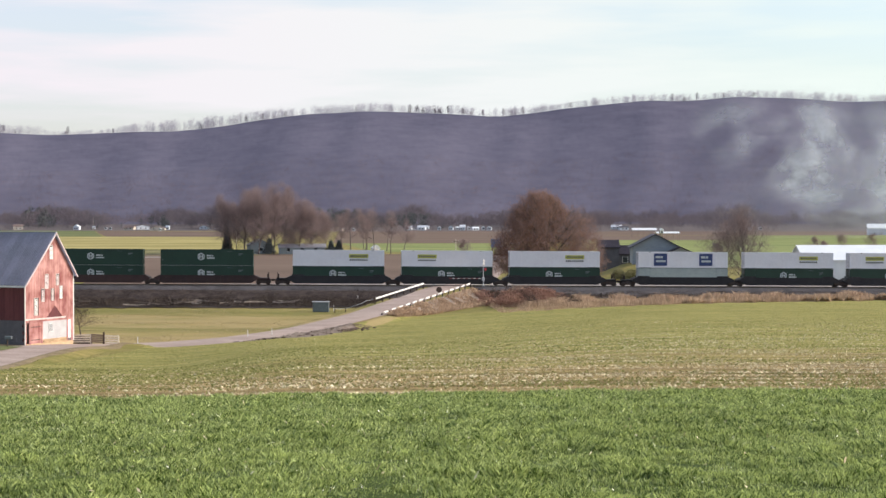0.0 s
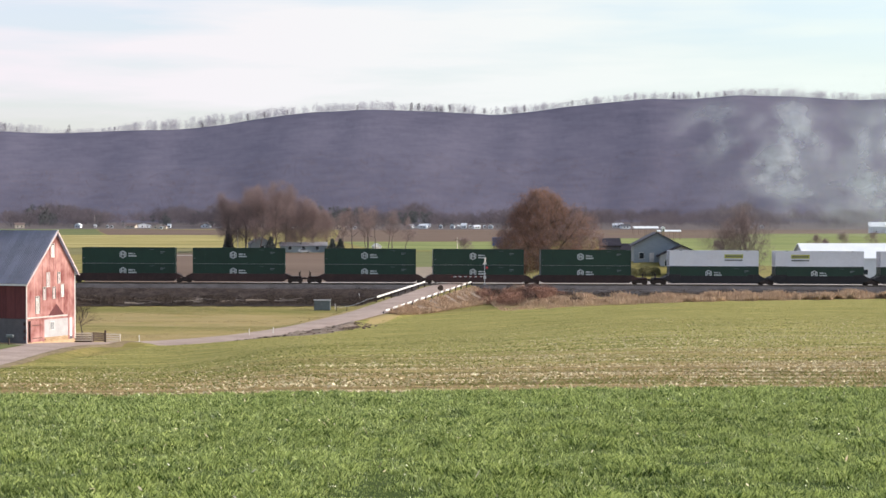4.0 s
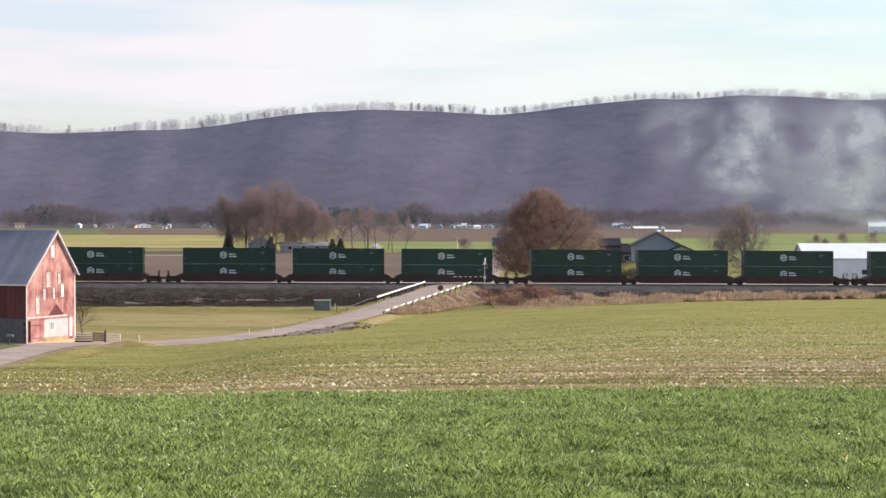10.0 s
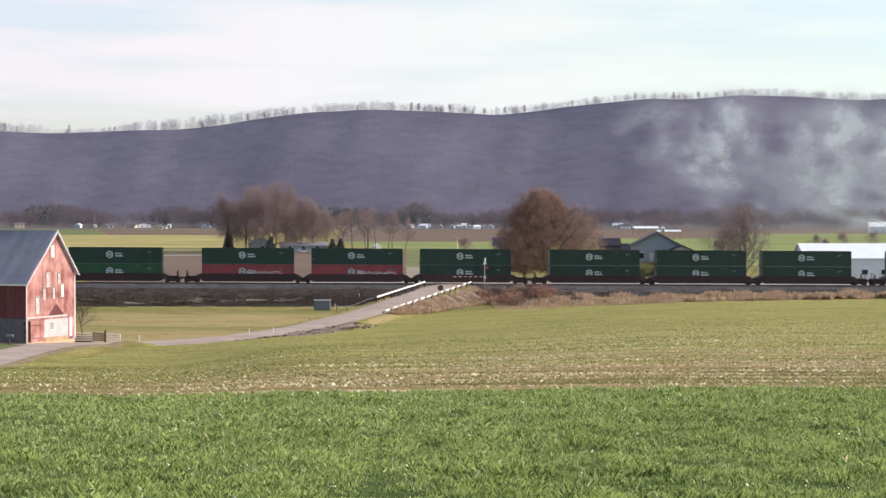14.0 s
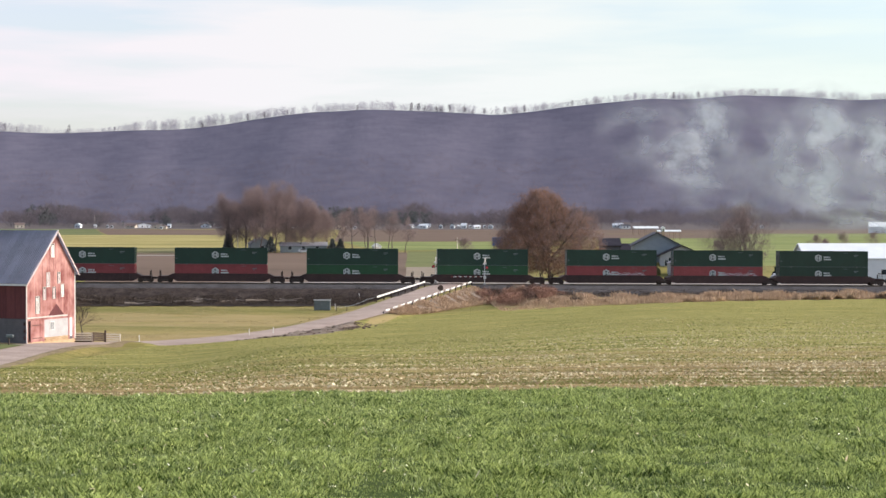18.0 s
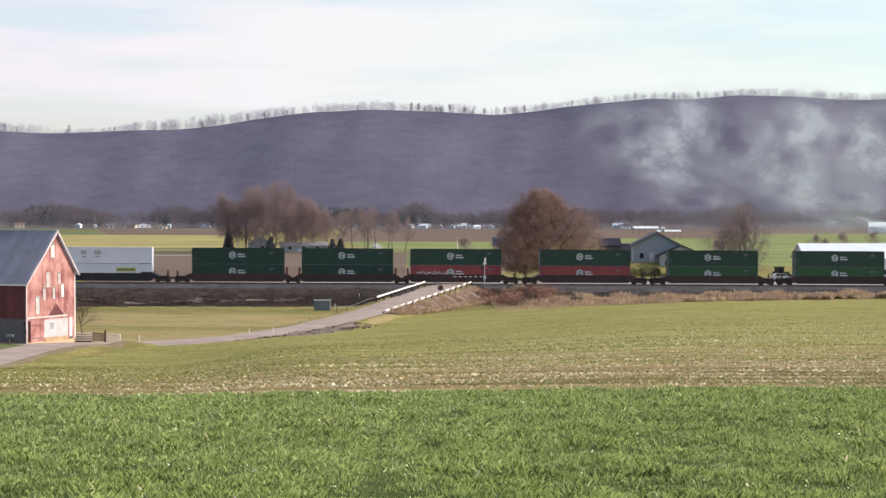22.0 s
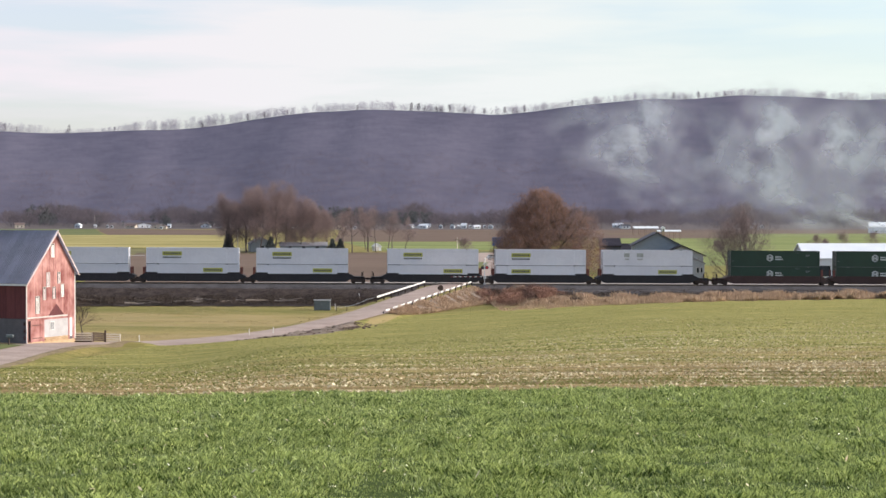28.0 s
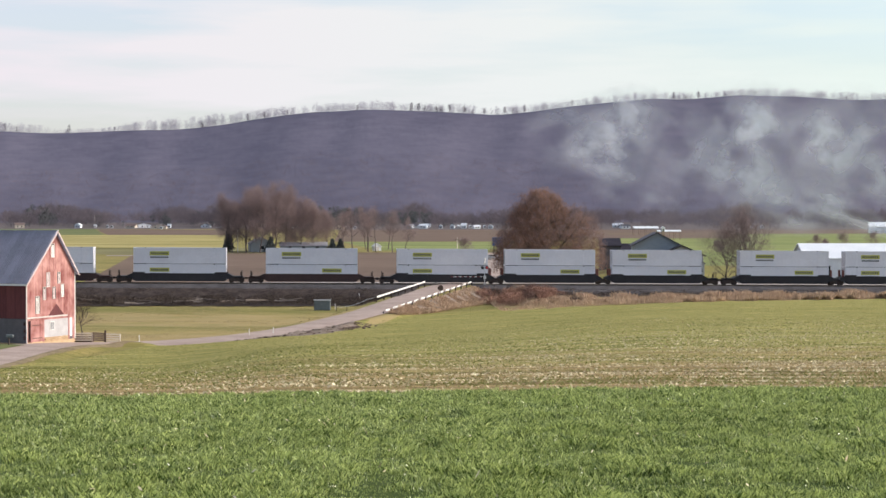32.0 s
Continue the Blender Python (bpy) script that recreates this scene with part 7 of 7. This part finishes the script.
    tagged(raw("dark_brush", v, f, M["dark_brush"]), "dark leafless brush at the foot of the bank", "shrub", kind="stuff")


make_verges()
make_residue()
make_wheat()

field("brush_bank", [along(-130, -26)[:2], along(-7, -26)[:2], along(-4, -3.4)[:2], along(-130, -3.4)[:2]], M["brush_soil"], "dark earth bank below the railway", 40, 90, 0.06, 4.0)
field("bank_gravel", [along(5, -11)[:2], along(130, -11)[:2], along(130, -3.4)[:2], along(5, -3.4)[:2]], M["ballast"], "dark gravel and cinders beside the track", 16, 90, 0.07)
rngl = random.Random(4)
for k in range(34):
    s, t, l = rngl.uniform(-75, -24), rngl.uniform(-26, -17), rngl.uniform(1.2, 4.5)
    p = along(s, t)
    bm = bmesh.new()
    a = Vector((-l / 2, 0, 0.3 + rngl.uniform(0, 0.5)))
    for q in range(4):
        b = a + Vector((l / 4, rngl.uniform(-0.3, 0.3), rngl.uniform(-0.16, 0.16)))
        rod(bm, a, b, 0.15 - q * 0.025, 0.13 - q * 0.025, 7)
        a = b
    lg = finish("log", bm, M["bark" if k % 3 == 0 else "dead_wood"])
    lg.matrix_basis = pose(p.x, p.y, land1(p.x, p.y), 0, 0, rngl.uniform(-25, 25))
    tagged(lg, "weathered fallen branch lying in the brush", "log", "logs in the brush")


# ---- smoke ----
def smoke_material(name, strength):
    m = bpy.data.materials.new(name)
    m.use_nodes = True
    t = m.node_tree
    t.nodes.clear()
    out = t.nodes.new("ShaderNodeOutputMaterial")
    mix = t.nodes.new("ShaderNodeMixShader")
    clear = t.nodes.new("ShaderNodeBsdfTransparent")
    dif = t.nodes.new("ShaderNodeBsdfDiffuse")
    tra = t.nodes.new("ShaderNodeBsdfTranslucent")
    both = t.nodes.new("ShaderNodeMixShader")
    both.inputs[0].default_value = 0.6
    dif.inputs["Color"].default_value = tra.inputs["Color"].default_value = (0.85, 0.88, 0.96, 1)
    t.links.new(dif.outputs[0], both.inputs[1])
    t.links.new(tra.outputs[0], both.inputs[2])
    tc = t.nodes.new("ShaderNodeTexCoord")
    ln = t.nodes.new("ShaderNodeVectorMath")
    ln.operation = "LENGTH"
    t.links.new(tc.outputs["Object"], ln.inputs[0])
    fall = t.nodes.new("ShaderNodeMapRange")
    fall.interpolation_type = "SMOOTHSTEP"
    fall.inputs["From Min"].default_value, fall.inputs["From Max"].default_value = 1.0, 0.1
    t.links.new(ln.outputs["Value"], fall.inputs["Value"])
    oi = t.nodes.new("ShaderNodeObjectInfo")
    shift = t.nodes.new("ShaderNodeVectorMath")
    shift.operation = "MULTIPLY_ADD"
    comb = t.nodes.new("ShaderNodeCombineXYZ")
    for k in range(3):
        t.links.new(oi.outputs["Random"], comb.inputs[k])
    shift.inputs[1].default_value = (37, 53, 71)
    t.links.new(comb.outputs[0], shift.inputs[0])
    t.links.new(tc.outputs["Object"], shift.inputs[2])
    nz = t.nodes.new("ShaderNodeTexNoise")
    nz.inputs["Scale"].default_value, nz.inputs["Detail"].default_value, nz.inputs["Roughness"].default_value, nz.inputs["Distortion"].default_value = 1.6, 4, 0.46, 0.0
    t.links.new(shift.outputs[0], nz.inputs["Vector"])
    mr = t.nodes.new("ShaderNodeMapRange")
    mr.interpolation_type = "SMOOTHSTEP"
    mr.inputs["From Min"].default_value, mr.inputs["From Max"].default_value = 0.31, 0.72
    t.links.new(nz.outputs["Fac"], mr.inputs["Value"])
    mul = t.nodes.new("ShaderNodeMath")
    mul.operation = "MULTIPLY"
    t.links.new(mr.outputs[0], mul.inputs[0])
    t.links.new(fall.outputs[0], mul.inputs[1])
    k = t.nodes.new("ShaderNodeMath")
    k.operation = "MULTIPLY"
    k.inputs[1].default_value = strength
    t.links.new(mul.outputs[0], k.inputs[0])
    t.links.new(k.outputs[0], mix.inputs[0])
    t.links.new(clear.outputs[0], mix.inputs[1])
    t.links.new(both.outputs[0], mix.inputs[2])
    t.links.new(mix.outputs[0], out.inputs["Surface"])
    return m


SMOKE = (smoke_material("smoke", 0.92), smoke_material("thin_smoke", 0.5), smoke_material("smoke_haze", 0.34))


def puff_mesh(seed):
    """A billowed open shell about one metre in radius."""
    n = 28
    u, v = np.meshgrid(np.linspace(-1, 1, n), np.linspace(-1, 1, n))
    r = np.hypot(u, v)
    y = 0.35 * r ** 2 + np.array([0.16 * noise.noise((a * 1.7, b * 1.7, seed)) for a, b in zip(u.ravel(), v.ravel())]).reshape(u.shape)
    i = np.arange(n * n).reshape(n, n)
    f = np.stack([i[:-1, :-1], i[:-1, 1:], i[1:, 1:], i[1:, :-1]], -1).reshape(-1, 4)
    ok = np.array([r.ravel()[q].min() < 1.02 for q in f])
    return np.stack([u, y, v], -1).reshape(-1, 3), f[ok]


PUFFS = []


def make_smoke():
    base = Vector((285, 1100, land1(285, 1100)))
    plume = thing("smoke_plume", Matrix.Translation(base), "thin white smoke drifting in wisps before the hill", "smoke")
    rng = random.Random(8)
    # depth, half width, half height, thinness, x at the start and end, height at the start and end
    rows = [(1095, 27, 20, 0, 243, 106, 42, 59), (1110, 24, 22, 0, 254, 118, 64, 74), (1118, 24, 18, 1, 250, 128, 82, 84), (1085, 32, 16, 1, 264, 128, 22, 33), (1140, 30, 26, 1, 206, 90, 74, 70),
            (1125, 30, 28, 1, 288, 160, 66, 62), (1100, 27, 25, 0, 306, 196, 38, 46), (1120, 25, 23, 0, 322, 208, 68, 74), (1128, 24, 18, 1, 332, 218, 84, 86), (1090, 32, 18, 0, 312, 234, 24, 23),
            (1130, 28, 27, 0, 352, 262, 54, 66), (1105, 27, 22, 1, 368, 288, 34, 42), (1150, 32, 26, 1, 380, 290, 72, 76), (1070, 55, 10, 1, 300, 262, 11, 15), (1200, 118, 56, 2, 320, 240, 50, 52)]
    for k, (d, a, b, thin, x0, x1, z0, z1) in enumerate(rows):
        e = raw("puff", *puff_mesh(k * 3.7), SMOKE[thin], plume, ("dense white billow", "faint wisp of smoke", "pale smoke haze")[thin], smooth=True)
        e.scale = (a * 1.4, 18, b * 1.35)
        PUFFS.append((e, x0 - base.x, x1 - base.x, d - base.y, z0 - base.z, z1 - base.z, rng.uniform(-10, 10)))


make_smoke()


# ---- what moves ----
def motions():
    for ob, s, z in MOVERS:
        walk(ob, [(t, track_pose(s + d, 0, z)) for t, d in ROLL])
    # wheels and axles roll on the rails, alike at the same place of every truck
    times, way = zip(*ROLL)
    for (ax, y), alike in ROLLERS.items():
        walk(alike[0], [(k / FPS, pose(ax, y, 0.42, 0, math.degrees(np.interp(k / FPS, times, way) / 0.42) % 360, 0)) for k in range(32 * FPS + 1)])
        keys = alike[0].animation_data
        for ob in alike[1:]:
            ob.rotation_mode = "QUATERNION"
            ob.animation_data_create()
            ob.animation_data.action, ob.animation_data.action_slot = keys.action, keys.action_slot
    # the smoke's drift slows as it thins
    drift = ((0, 0.0), (3, 0.10), (7, 0.24), (10, 0.34), (13, 0.445), (17, 0.555), (21, 0.665), (25, 0.785), (28, 0.88), (32, 1.0))
    for ob, x0, x1, d, z0, z1, roll in PUFFS:
        walk(ob, [(t, pose(x0 + (x1 - x0) * f, d, z0 + (z1 - z0) * f, 0, roll + 12 * f, 0)) for t, f in drift])


motions()
